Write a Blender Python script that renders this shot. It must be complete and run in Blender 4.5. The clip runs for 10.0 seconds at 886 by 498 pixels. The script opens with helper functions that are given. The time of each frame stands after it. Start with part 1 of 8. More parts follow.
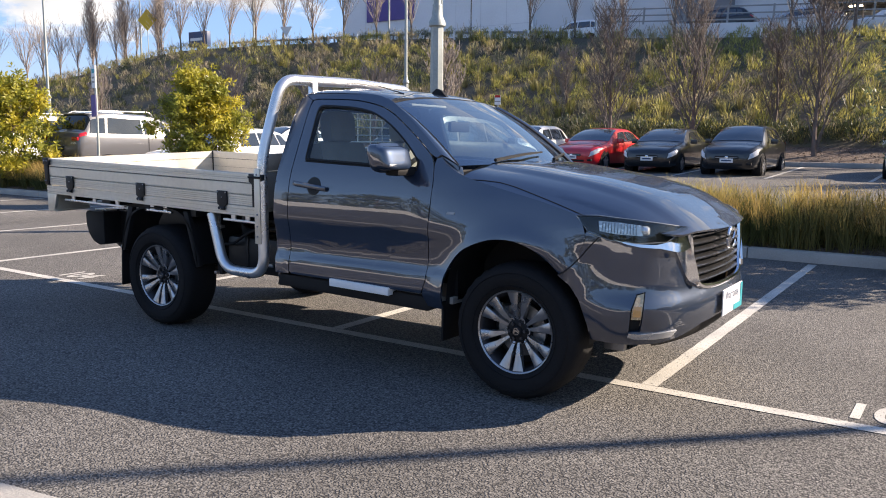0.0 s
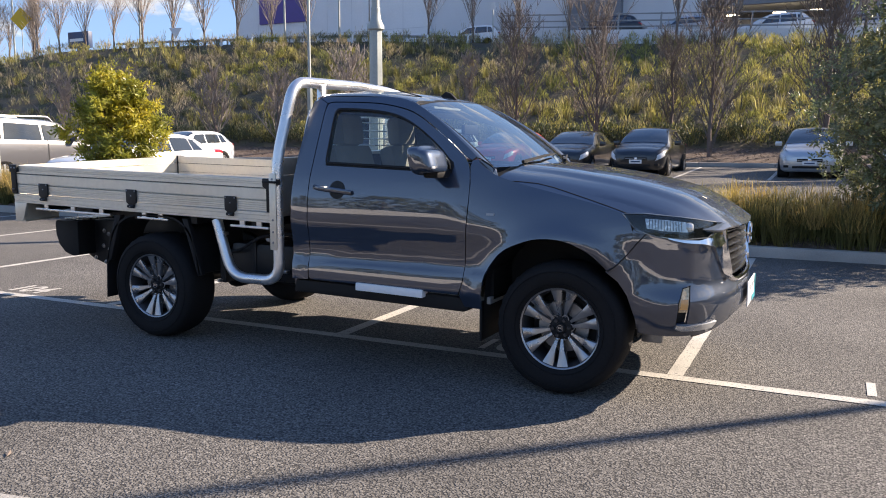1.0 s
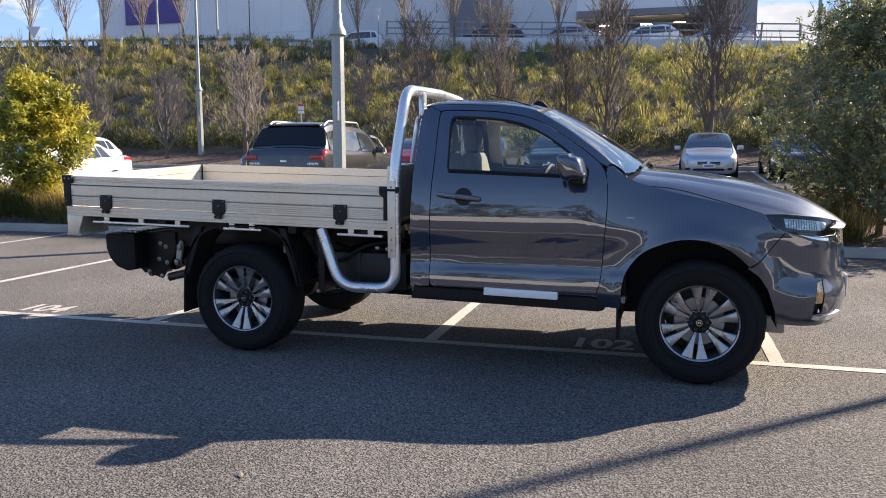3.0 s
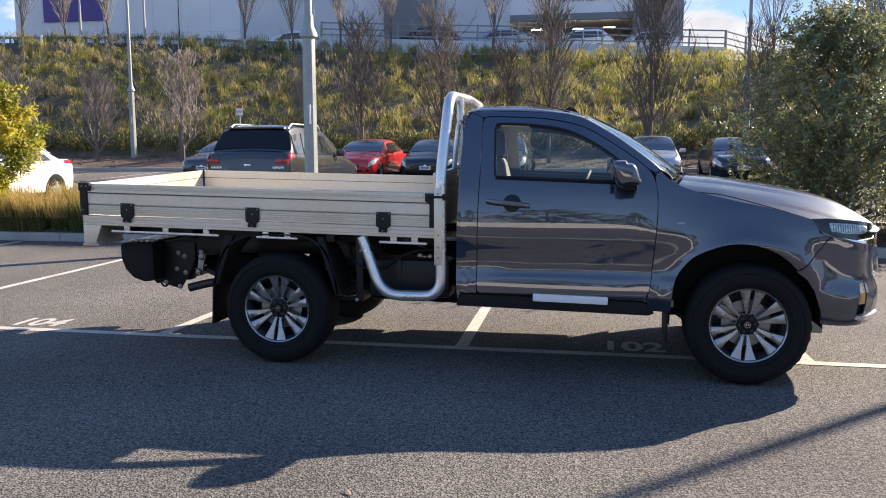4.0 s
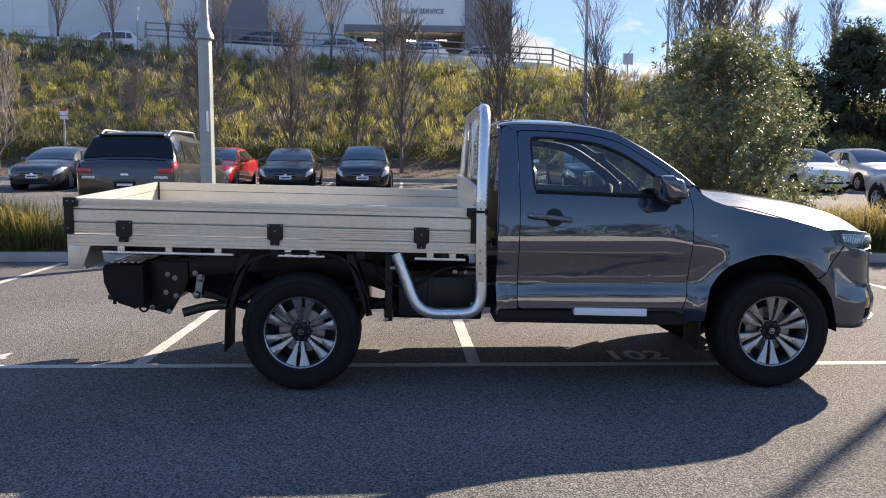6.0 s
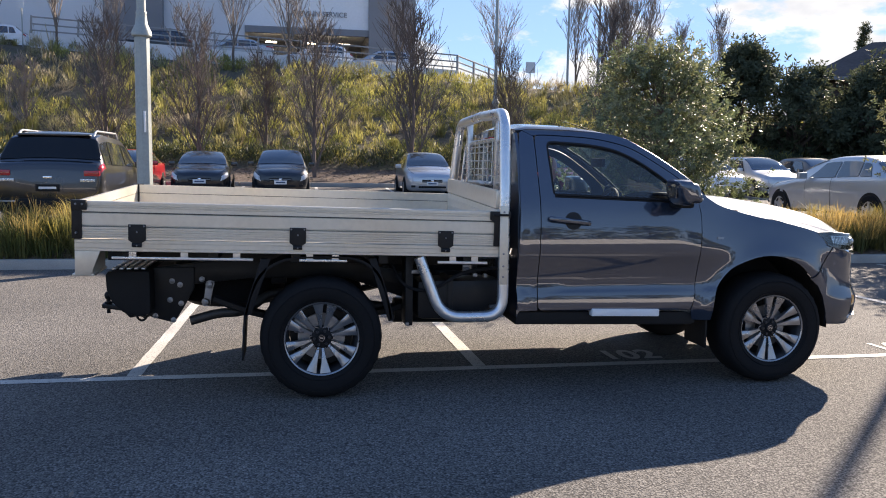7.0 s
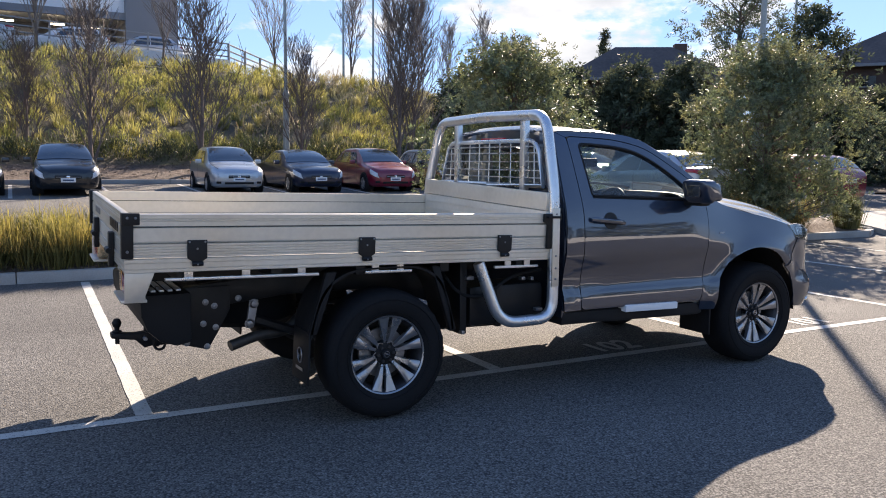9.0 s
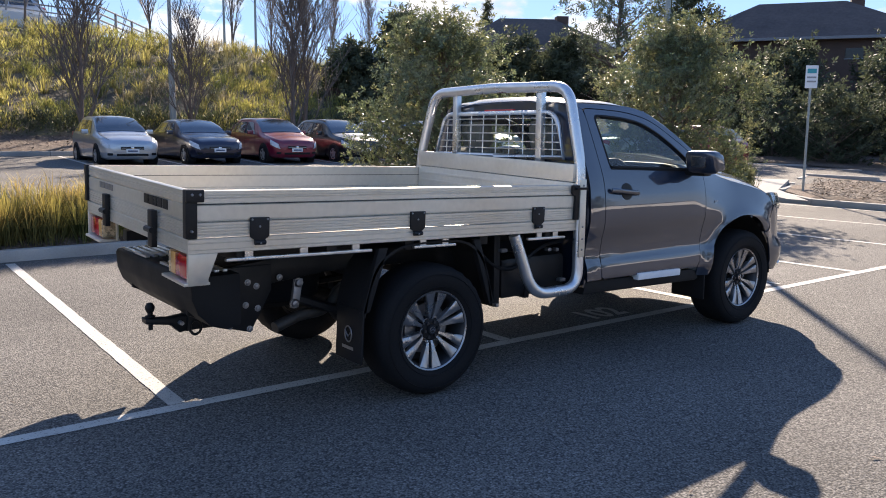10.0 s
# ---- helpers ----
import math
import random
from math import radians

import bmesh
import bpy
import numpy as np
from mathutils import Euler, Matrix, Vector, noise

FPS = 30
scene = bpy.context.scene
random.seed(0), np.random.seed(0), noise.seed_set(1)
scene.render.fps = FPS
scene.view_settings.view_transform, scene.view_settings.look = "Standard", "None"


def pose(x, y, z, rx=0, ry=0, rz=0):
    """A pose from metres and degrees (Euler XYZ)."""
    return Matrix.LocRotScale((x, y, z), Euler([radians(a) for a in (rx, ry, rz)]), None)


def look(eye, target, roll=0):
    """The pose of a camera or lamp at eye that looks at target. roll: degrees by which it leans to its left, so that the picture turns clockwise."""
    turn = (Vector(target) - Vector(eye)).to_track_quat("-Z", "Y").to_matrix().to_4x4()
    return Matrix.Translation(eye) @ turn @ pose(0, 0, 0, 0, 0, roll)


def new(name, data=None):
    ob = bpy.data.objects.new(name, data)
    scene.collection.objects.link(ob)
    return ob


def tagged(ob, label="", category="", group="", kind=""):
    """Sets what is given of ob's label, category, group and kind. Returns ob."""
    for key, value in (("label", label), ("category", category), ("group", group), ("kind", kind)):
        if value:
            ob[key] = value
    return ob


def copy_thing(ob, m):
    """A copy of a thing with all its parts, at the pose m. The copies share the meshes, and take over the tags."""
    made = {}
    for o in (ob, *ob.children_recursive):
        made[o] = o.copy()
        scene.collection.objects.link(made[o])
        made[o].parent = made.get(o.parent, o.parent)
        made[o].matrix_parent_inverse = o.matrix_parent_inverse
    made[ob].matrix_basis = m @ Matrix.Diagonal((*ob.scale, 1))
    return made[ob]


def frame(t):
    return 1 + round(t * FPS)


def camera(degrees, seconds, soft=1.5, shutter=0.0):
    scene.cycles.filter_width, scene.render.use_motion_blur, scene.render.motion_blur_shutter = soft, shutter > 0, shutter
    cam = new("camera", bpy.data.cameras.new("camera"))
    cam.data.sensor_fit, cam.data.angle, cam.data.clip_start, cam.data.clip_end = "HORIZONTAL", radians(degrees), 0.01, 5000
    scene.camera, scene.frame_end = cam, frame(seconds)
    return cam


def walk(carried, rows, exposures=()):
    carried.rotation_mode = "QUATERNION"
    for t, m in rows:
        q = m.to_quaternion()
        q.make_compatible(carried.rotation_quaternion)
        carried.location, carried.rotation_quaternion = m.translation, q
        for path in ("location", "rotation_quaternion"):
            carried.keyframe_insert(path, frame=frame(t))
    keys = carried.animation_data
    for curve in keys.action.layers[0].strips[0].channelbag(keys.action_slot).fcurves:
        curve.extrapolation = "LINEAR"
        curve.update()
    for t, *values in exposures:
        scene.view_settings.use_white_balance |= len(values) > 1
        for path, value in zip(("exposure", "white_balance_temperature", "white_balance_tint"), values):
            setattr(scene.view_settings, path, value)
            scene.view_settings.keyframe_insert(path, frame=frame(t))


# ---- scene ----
cam = camera(57.7, 10.0, soft=1.0)
PATH = [
    (0, (0.027, -0.006, 1.438), (-1.081, 1.637, 1.172), 0.6),
    (0.5, (-0.338, -0.268, 1.449), (-1.352, 1.435, 1.184), 0.5),
    (1, (-0.705, -0.482, 1.424), (-1.577, 1.299, 1.169), 0.2),
    (1.5, (-1.091, -0.698, 1.44), (-1.891, 1.116, 1.183), -0.2),
    (2, (-1.46, -0.926, 1.441), (-2.162, 0.93, 1.189), -0.2),
    (2.5, (-1.861, -1.053, 1.435), (-2.467, 0.837, 1.189), -0.1),
    (3, (-2.245, -1.21, 1.439), (-2.798, 0.696, 1.196), -0.1),
    (4.5, (-3.447, -1.375, 1.481), (-3.676, 0.598, 1.249), -0.0),
    (5, (-3.834, -1.36, 1.468), (-3.918, 0.626, 1.247), 0.2),
    (5.5, (-4.151, -1.335, 1.503), (-4.159, 0.653, 1.283), 0.2),
    (7, (-5.354, -1.221, 1.478), (-5.0, 0.738, 1.277), 0.8),
    (7.5, (-5.783, -1.092, 1.473), (-5.292, 0.836, 1.267), 0.8),
    (8, (-6.235, -0.895, 1.506), (-5.613, 0.994, 1.294), 0.7),
    (8.5, (-6.692, -0.693, 1.524), (-5.901, 1.131, 1.31), 0.5),
    (9, (-7.132, -0.419, 1.522), (-6.193, 1.334, 1.309), 0.5),
    (9.5, (-7.596, -0.16, 1.538), (-6.539, 1.524, 1.32), 0.2),
    (10, (-7.95, 0.175, 1.524), (-6.75, 1.75, 1.241), 0.5),
]
walk(cam, [(t, look(eye, target, roll)) for t, eye, target, roll in PATH], exposures=((0, 1.24, 7200, 16), (3, 1.28, 7200, 16), (7, 1.26, 7150, 16), (10, 1.32, 7100, 16)))

# ---- sky and sun ----
SUN_AZ, SUN_EL = radians(45.5), radians(28.4)  # azimuth from +y towards +x
sky_world = bpy.data.worlds.new("sky")
scene.world = sky_world
sky_world.use_nodes = True
wn, wl = sky_world.node_tree.nodes, sky_world.node_tree.links
wn.clear()
w_out = wn.new("ShaderNodeOutputWorld")
w_bg = wn.new("ShaderNodeBackground")
w_sky = wn.new("ShaderNodeTexSky")
w_sky.sky_type = "NISHITA"
w_sky.sun_disc = False
w_sky.sun_elevation, w_sky.sun_rotation = SUN_EL, SUN_AZ
w_sky.air_density, w_sky.dust_density, w_sky.ozone_density = 0.55, 0.0, 3.0
w_tc = wn.new("ShaderNodeTexCoord")
w_map = wn.new("ShaderNodeMapping")
w_map.inputs["Scale"].default_value = (1.0, 1.0, 2.3)
w_map.inputs["Location"].default_value = (0.3, 0.15, 0.0)
w_n1 = wn.new("ShaderNodeTexNoise")
w_n1.inputs["Scale"].default_value, w_n1.inputs["Detail"].default_value, w_n1.inputs["Roughness"].default_value = 5.2, 11.0, 0.6
w_r1 = wn.new("ShaderNodeValToRGB")
w_r1.color_ramp.elements[0].position, w_r1.color_ramp.elements[1].position = 0.478, 0.556
w_n2 = wn.new("ShaderNodeTexNoise")
w_n2.inputs["Scale"].default_value, w_n2.inputs["Detail"].default_value = 9.0, 6.0
w_r2 = wn.new("ShaderNodeValToRGB")
w_r2.color_ramp.elements[0].position, w_r2.color_ramp.elements[1].position = 0.3, 0.7
w_r2.color_ramp.elements[0].color, w_r2.color_ramp.elements[1].color = (2.2, 2.5, 2.9, 1), (4.3, 4.5, 4.6, 1)
w_mix = wn.new("ShaderNodeMix")
w_mix.data_type = "RGBA"
w_bg.inputs["Strength"].default_value = 0.125
wl.new(w_tc.outputs["Generated"], w_map.inputs["Vector"])
wl.new(w_map.outputs["Vector"], w_n1.inputs["Vector"])
wl.new(w_map.outputs["Vector"], w_n2.inputs["Vector"])
wl.new(w_n1.outputs["Fac"], w_r1.inputs["Fac"])
wl.new(w_n2.outputs["Fac"], w_r2.inputs["Fac"])
# the clouds stand over the bank and the sun's side of the sky
w_part = wn.new("ShaderNodeSeparateXYZ")
wl.new(w_tc.outputs["Generated"], w_part.inputs["Vector"])
w_side = wn.new("ShaderNodeMapRange")
w_side.inputs["From Min"].default_value, w_side.inputs["From Max"].default_value = -0.1, 0.35
wl.new(w_part.outputs["Y"], w_side.inputs["Value"])
w_some = wn.new("ShaderNodeMath")
w_some.operation = "MULTIPLY"
wl.new(w_r1.outputs["Color"], w_some.inputs[0])
# and thin out overhead
w_thin = wn.new("ShaderNodeMapRange")
w_thin.inputs["From Min"].default_value, w_thin.inputs["From Max"].default_value = 0.62, 0.34
wl.new(w_part.outputs["Z"], w_thin.inputs["Value"])
w_both = wn.new("ShaderNodeMath")
w_both.operation = "MULTIPLY"
wl.new(w_side.outputs["Result"], w_both.inputs[0])
wl.new(w_thin.outputs["Result"], w_both.inputs[1])
wl.new(w_both.outputs[0], w_some.inputs[1])
wl.new(w_some.outputs[0], w_mix.inputs["Factor"])
w_even = wn.new("ShaderNodeMix")
w_even.data_type = "RGBA"
w_even.inputs["Factor"].default_value = 0.72
# the blue deepens towards the zenith
w_deep = wn.new("ShaderNodeMix")
w_deep.data_type = "RGBA"
w_deep.inputs["A"].default_value, w_deep.inputs["B"].default_value = (1.15, 2.05, 3.5, 1), (0.45, 1.02, 2.5, 1)
w_high = wn.new("ShaderNodeMapRange")
w_high.inputs["From Min"].default_value, w_high.inputs["From Max"].default_value = 0.3, 0.8
wl.new(w_part.outputs["Z"], w_high.inputs["Value"])
wl.new(w_high.outputs["Result"], w_deep.inputs["Factor"])
wl.new(w_deep.outputs["Result"], w_even.inputs["B"])
wl.new(w_sky.outputs["Color"], w_even.inputs["A"])
# pale haze towards the horizon
w_haze = wn.new("ShaderNodeMix")
w_haze.data_type = "RGBA"
w_haze.inputs["B"].default_value = (2.0, 2.6, 3.4, 1)
w_low = wn.new("ShaderNodeMapRange")
w_low.inputs["From Min"].default_value, w_low.inputs["From Max"].default_value = 0.12, 0.02
w_low.inputs["To Max"].default_value = 0.85
wl.new(w_part.outputs["Z"], w_low.inputs["Value"])
wl.new(w_low.outputs["Result"], w_haze.inputs["Factor"])
wl.new(w_even.outputs["Result"], w_haze.inputs["A"])
wl.new(w_haze.outputs["Result"], w_mix.inputs["A"])
wl.new(w_r2.outputs["Color"], w_mix.inputs["B"])
wl.new(w_mix.outputs["Result"], w_bg.inputs["Color"])
wl.new(w_bg.outputs["Background"], w_out.inputs["Surface"])

sun_data = bpy.data.lights.new("sun", "SUN")
sun_data.energy, sun_data.angle, sun_data.color = 5.0, radians(0.5), (1.0, 0.91, 0.78)
sun_lamp = new("sun", sun_data)
sun_way = Vector((math.sin(SUN_AZ) * math.cos(SUN_EL), math.cos(SUN_AZ) * math.cos(SUN_EL), math.sin(SUN_EL)))
sun_lamp.matrix_world = look(sun_way * 60, (0, 0, 0))

# ---- materials ----
def material(name, base, rough=0.5, metal=0.0, var=0.12, scale=3.0, fine=60.0, bump=0.0, bump_scale=None, coat=0.0, spec=0.5,
             island=0.0, random_object=0.0, second=None, second_at=(0.5, 0.65), second_scale=1.0, rough_var=0.08, translucent=0.0, flakes=0.0, coat_ior=1.5, coat_rough=0.02):
    m = bpy.data.materials.new(name)
    m.use_nodes = True
    nt = m.node_tree
    n, l = nt.nodes, nt.links
    b = n["Principled BSDF"]
    b.inputs["Roughness"].default_value = rough
    b.inputs["Metallic"].default_value = metal
    b.inputs["Specular IOR Level"].default_value = spec
    b.inputs["Coat Weight"].default_value = coat
    b.inputs["Coat Roughness"].default_value = coat_rough
    b.inputs["Coat IOR"].default_value = coat_ior
    tc = n.new("ShaderNodeTexCoord")
    big = n.new("ShaderNodeTexNoise")
    big.inputs["Scale"].default_value, big.inputs["Detail"].default_value = scale, 5.0
    small = n.new("ShaderNodeTexNoise")
    small.inputs["Scale"].default_value, small.inputs["Detail"].default_value = fine, 3.0
    l.new(tc.outputs["Object"], big.inputs["Vector"])
    l.new(tc.outputs["Object"], small.inputs["Vector"])
    add = n.new("ShaderNodeMath")
    add.operation = "MULTIPLY_ADD"
    l.new(small.outputs["Fac"], add.inputs[0])
    add.inputs[1].default_value = 0.6
    l.new(big.outputs["Fac"], add.inputs[2])
    span = n.new("ShaderNodeMapRange")
    span.inputs["From Min"].default_value, span.inputs["From Max"].default_value = 0.5, 1.1
    span.inputs["To Min"].default_value, span.inputs["To Max"].default_value = 1.0 - var, 1.0 + var
    l.new(add.outputs[0], span.inputs["Value"])
    value = span.outputs["Result"]
    if island or random_object:
        info = n.new("ShaderNodeNewGeometry" if island else "ShaderNodeObjectInfo")
        r = n.new("ShaderNodeMapRange")
        k = island or random_object
        r.inputs["To Min"].default_value, r.inputs["To Max"].default_value = 1.0 - k, 1.0 + k
        l.new(info.outputs["Random Per Island" if island else "Random"], r.inputs["Value"])
        mul = n.new("ShaderNodeMath")
        mul.operation = "MULTIPLY"
        l.new(value, mul.inputs[0])
        l.new(r.outputs["Result"], mul.inputs[1])
        value = mul.outputs[0]
    colour = n.new("ShaderNodeRGB")
    colour.outputs[0].default_value = (*base, 1)
    source = colour.outputs[0]
    if second:
        patch = n.new("ShaderNodeTexNoise")
        patch.inputs["Scale"].default_value, patch.inputs["Detail"].default_value = second_scale, 4.0
        l.new(tc.outputs["Object"], patch.inputs["Vector"])
        ramp = n.new("ShaderNodeMapRange")
        ramp.inputs["From Min"].default_value, ramp.inputs["From Max"].default_value = second_at
        l.new(patch.outputs["Fac"], ramp.inputs["Value"])
        mix = n.new("ShaderNodeMix")
        mix.data_type = "RGBA"
        l.new(ramp.outputs["Result"], mix.inputs["Factor"])
        l.new(source, mix.inputs["A"])
        mix.inputs["B"].default_value = (*second, 1)
        source = mix.outputs["Result"]
    hsv = n.new("ShaderNodeHueSaturation")
    l.new(source, hsv.inputs["Color"])
    l.new(value, hsv.inputs["Value"])
    l.new(hsv.outputs["Color"], b.inputs["Base Color"])
    rr = n.new("ShaderNodeMapRange")
    rr.inputs["From Min"].default_value, rr.inputs["From Max"].default_value = 0.3, 0.7
    rr.inputs["To Min"].default_value, rr.inputs["To Max"].default_value = max(0.02, rough - rough_var), min(1.0, rough + rough_var)
    l.new(big.outputs["Fac"], rr.inputs["Value"])
    l.new(rr.outputs["Result"], b.inputs["Roughness"])
    if bump:
        bn = n.new("ShaderNodeBump")
        bn.inputs["Strength"].default_value, bn.inputs["Distance"].default_value = 1.0, bump
        if bump_scale:
            rel = n.new("ShaderNodeTexNoise")
            rel.inputs["Scale"].default_value, rel.inputs["Detail"].default_value = bump_scale, 4.0
            l.new(tc.outputs["Object"], rel.inputs["Vector"])
            l.new(rel.outputs["Fac"], bn.inputs["Height"])
        else:
            l.new(small.outputs["Fac"], bn.inputs["Height"])
        l.new(bn.outputs["Normal"], b.inputs["Normal"])
    if translucent:
        tr = n.new("ShaderNodeBsdfTranslucent")
        l.new(hsv.outputs["Color"], tr.inputs["Color"])
        ms = n.new("ShaderNodeMixShader")
        ms.inputs["Fac"].default_value = translucent
        l.new(b.outputs["BSDF"], ms.inputs[1])
        l.new(tr.outputs["BSDF"], ms.inputs[2])
        l.new(ms.outputs["Shader"], n["Material Output"].inputs["Surface"])
    if flakes:
        v = n.new("ShaderNodeTexVoronoi")
        v.inputs["Scale"].default_value = 900.0
        l.new(tc.outputs["Object"], v.inputs["Vector"])
        fb = n.new("ShaderNodeBump")
        fb.inputs["Strength"].default_value, fb.inputs["Distance"].default_value = flakes, 0.0006
        l.new(v.outputs["Distance"], fb.inputs["Height"])
        l.new(fb.outputs["Normal"], b.inputs["Normal"])
    return m


def glass(name, tint=(0.75, 0.82, 0.84), clear=0.75, rough=0.01, least=0.045, power=3.0):
    """A clear sheet, whose gloss grows towards grazing angles."""
    m = bpy.data.materials.new(name)
    m.use_nodes = True
    n, l = m.node_tree.nodes, m.node_tree.links
    n.remove(n["Principled BSDF"])
    through_it = n.new("ShaderNodeBsdfTransparent")
    through_it.inputs["Color"].default_value = (tint[0] * clear, tint[1] * clear, tint[2] * clear, 1)
    gloss = n.new("ShaderNodeBsdfGlossy")
    gloss.inputs["Roughness"].default_value = rough
    facing = n.new("ShaderNodeLayerWeight")
    facing.inputs["Blend"].default_value = 0.5
    rise = n.new("ShaderNodeMath")
    rise.operation = "POWER"
    rise.inputs[1].default_value = power
    l.new(facing.outputs["Facing"], rise.inputs[0])
    span = n.new("ShaderNodeMapRange")
    span.inputs["To Min"].default_value, span.inputs["To Max"].default_value = least, 0.9
    l.new(rise.outputs[0], span.inputs["Value"])
    ms = n.new("ShaderNodeMixShader")
    l.new(span.outputs["Result"], ms.inputs["Fac"])
    l.new(through_it.outputs["BSDF"], ms.inputs[1])
    l.new(gloss.outputs["BSDF"], ms.inputs[2])
    l.new(ms.outputs["Shader"], n["Material Output"].inputs["Surface"])
    return m


def emitting(name, colour, strength):
    m = bpy.data.materials.new(name)
    m.use_nodes = True
    b = m.node_tree.nodes["Principled BSDF"]
    b.inputs["Base Color"].default_value = (*colour, 1)
    b.inputs["Emission Color"].default_value = (*colour, 1)
    b.inputs["Emission Strength"].default_value = strength
    return m


def asphalt_material():
    """Rolled asphalt: pale and dark stones of about a centimetre in a dark binder, with broad stains."""
    m = bpy.data.materials.new("asphalt")
    m.use_nodes = True
    n, l = m.node_tree.nodes, m.node_tree.links
    b = n["Principled BSDF"]
    b.inputs["Roughness"].default_value = 0.9
    b.inputs["Specular IOR Level"].default_value = 0.3
    tc = n.new("ShaderNodeTexCoord")
    warp = n.new("ShaderNodeTexNoise")
    warp.inputs["Scale"].default_value, warp.inputs["Detail"].default_value = 45.0, 5.0
    stones = n.new("ShaderNodeTexVoronoi")
    stones.inputs["Scale"].default_value = 95.0
    l.new(tc.outputs["Object"], stones.inputs["Vector"])
    l.new(tc.outputs["Object"], warp.inputs["Vector"])
    # height of the stones above the binder
    high = n.new("ShaderNodeMapRange")
    high.inputs["From Min"].default_value, high.inputs["From Max"].default_value = 0.74, 0.42
    l.new(stones.outputs["Distance"], high.inputs["Value"])
    # each stone has its own grey
    pick = n.new("ShaderNodeSeparateColor")
    l.new(stones.outputs["Color"], pick.inputs["Color"])
    grey = n.new("ShaderNodeValToRGB")
    e = grey.color_ramp.elements
    e[0].position, e[0].color = 0.05, (0.13, 0.125, 0.118, 1)
    e[1].position, e[1].color = 1.0, (0.26, 0.245, 0.226, 1)
    mid = e.new(0.62)
    mid.color = (0.18, 0.17, 0.157, 1)
    l.new(pick.outputs["Red"], grey.inputs["Fac"])
    mix = n.new("ShaderNodeMix")
    mix.data_type = "RGBA"
    mix.inputs["A"].default_value = (0.055, 0.053, 0.052, 1)
    l.new(high.outputs["Result"], mix.inputs["Factor"])
    l.new(grey.outputs["Color"], mix.inputs["B"])
    broad = n.new("ShaderNodeTexNoise")
    broad.inputs["Scale"].default_value, broad.inputs["Detail"].default_value = 0.55, 7.0
    l.new(tc.outputs["Object"], broad.inputs["Vector"])
    stain = n.new("ShaderNodeMapRange")
    stain.inputs["From Min"].default_value, stain.inputs["From Max"].default_value = 0.3, 0.7
    stain.inputs["To Min"].default_value, stain.inputs["To Max"].default_value = 0.78, 1.22
    l.new(broad.outputs["Fac"], stain.inputs["Value"])
    grain = n.new("ShaderNodeMapRange")
    grain.inputs["From Min"].default_value, grain.inputs["From Max"].default_value = 0.35, 0.65
    grain.inputs["To Min"].default_value, grain.inputs["To Max"].default_value = 0.75, 1.25
    l.new(warp.outputs["Fac"], grain.inputs["Value"])
    both = n.new("ShaderNodeMath")
    both.operation = "MULTIPLY"
    l.new(stain.outputs["Result"], both.inputs[0])
    l.new(grain.outputs["Result"], both.inputs[1])
    hsv = n.new("ShaderNodeHueSaturation")
    l.new(mix.outputs["Result"], hsv.inputs["Color"])
    l.new(both.outputs[0], hsv.inputs["Value"])
    l.new(hsv.outputs["Color"], b.inputs["Base Color"])
    bn = n.new("ShaderNodeBump")
    bn.inputs["Strength"].default_value, bn.inputs["Distance"].default_value = 0.9, 0.003
    l.new(high.outputs["Result"], bn.inputs["Height"])
    l.new(bn.outputs["Normal"], b.inputs["Normal"])
    return m


M_ASPHALT = asphalt_material()
M_LINE = material("line_paint", (0.52, 0.5, 0.46), 0.8, var=0.3, scale=2.0, fine=70.0, bump=0.002, bump_scale=90.0, second=(0.19, 0.185, 0.18), second_at=(0.56, 0.66), second_scale=70.0)
M_CONCRETE = material("kerb_concrete", (0.36, 0.345, 0.32), 0.9, var=0.25, scale=1.5, fine=90.0, bump=0.003)
M_MULCH = material("mulch", (0.1, 0.068, 0.05), 0.95, var=0.5, scale=1.5, fine=50.0, bump=0.04, bump_scale=22.0, second=(0.19, 0.14, 0.108), second_at=(0.5, 0.62), second_scale=16.0)
M_SOIL = material("slope_soil", (0.11, 0.09, 0.062), 0.95, var=0.45, scale=0.8, fine=12.0, bump=0.08, bump_scale=5.0, second=(0.085, 0.082, 0.045), second_scale=0.9)
M_GRASS = material("grass_blades", (0.085, 0.105, 0.03), 0.6, var=0.3, scale=0.35, fine=6.0, island=0.4, second=(0.16, 0.14, 0.042), second_at=(0.42, 0.58), second_scale=0.9, translucent=0.2)
M_SLOPE_GREEN = material("bush_foliage", (0.28, 0.285, 0.08), 0.55, var=0.35, scale=1.1, fine=3.0, island=0.5, second=(0.38, 0.335, 0.1), second_at=(0.44, 0.56), second_scale=1.1, translucent=0.48)
M_DRY = material("dry_stems", (0.4, 0.33, 0.225), 0.8, var=0.35, scale=0.9, fine=3.0, island=0.5, second=(0.32, 0.29, 0.15), second_at=(0.45, 0.57), second_scale=1.1, translucent=0.42)
M_DARKGREEN = material("dark_shrub", (0.075, 0.09, 0.042), 0.55, var=0.35, scale=0.9, fine=3.0, island=0.45, translucent=0.28)
M_BARK = material("bark", (0.16, 0.12, 0.1), 0.9, var=0.3, scale=4.0, fine=40.0, bump=0.01)
M_TWIG = material("bare_twigs", (0.135, 0.11, 0.095), 0.85, var=0.3, scale=2.0, fine=20.0)
M_LEAF = material("evergreen_leaf", (0.135, 0.165, 0.08), 0.42, var=0.3, scale=1.2, fine=8.0, island=0.45, second=(0.23, 0.22, 0.1), second_at=(0.46, 0.64), second_scale=1.6, translucent=0.4, spec=0.7)
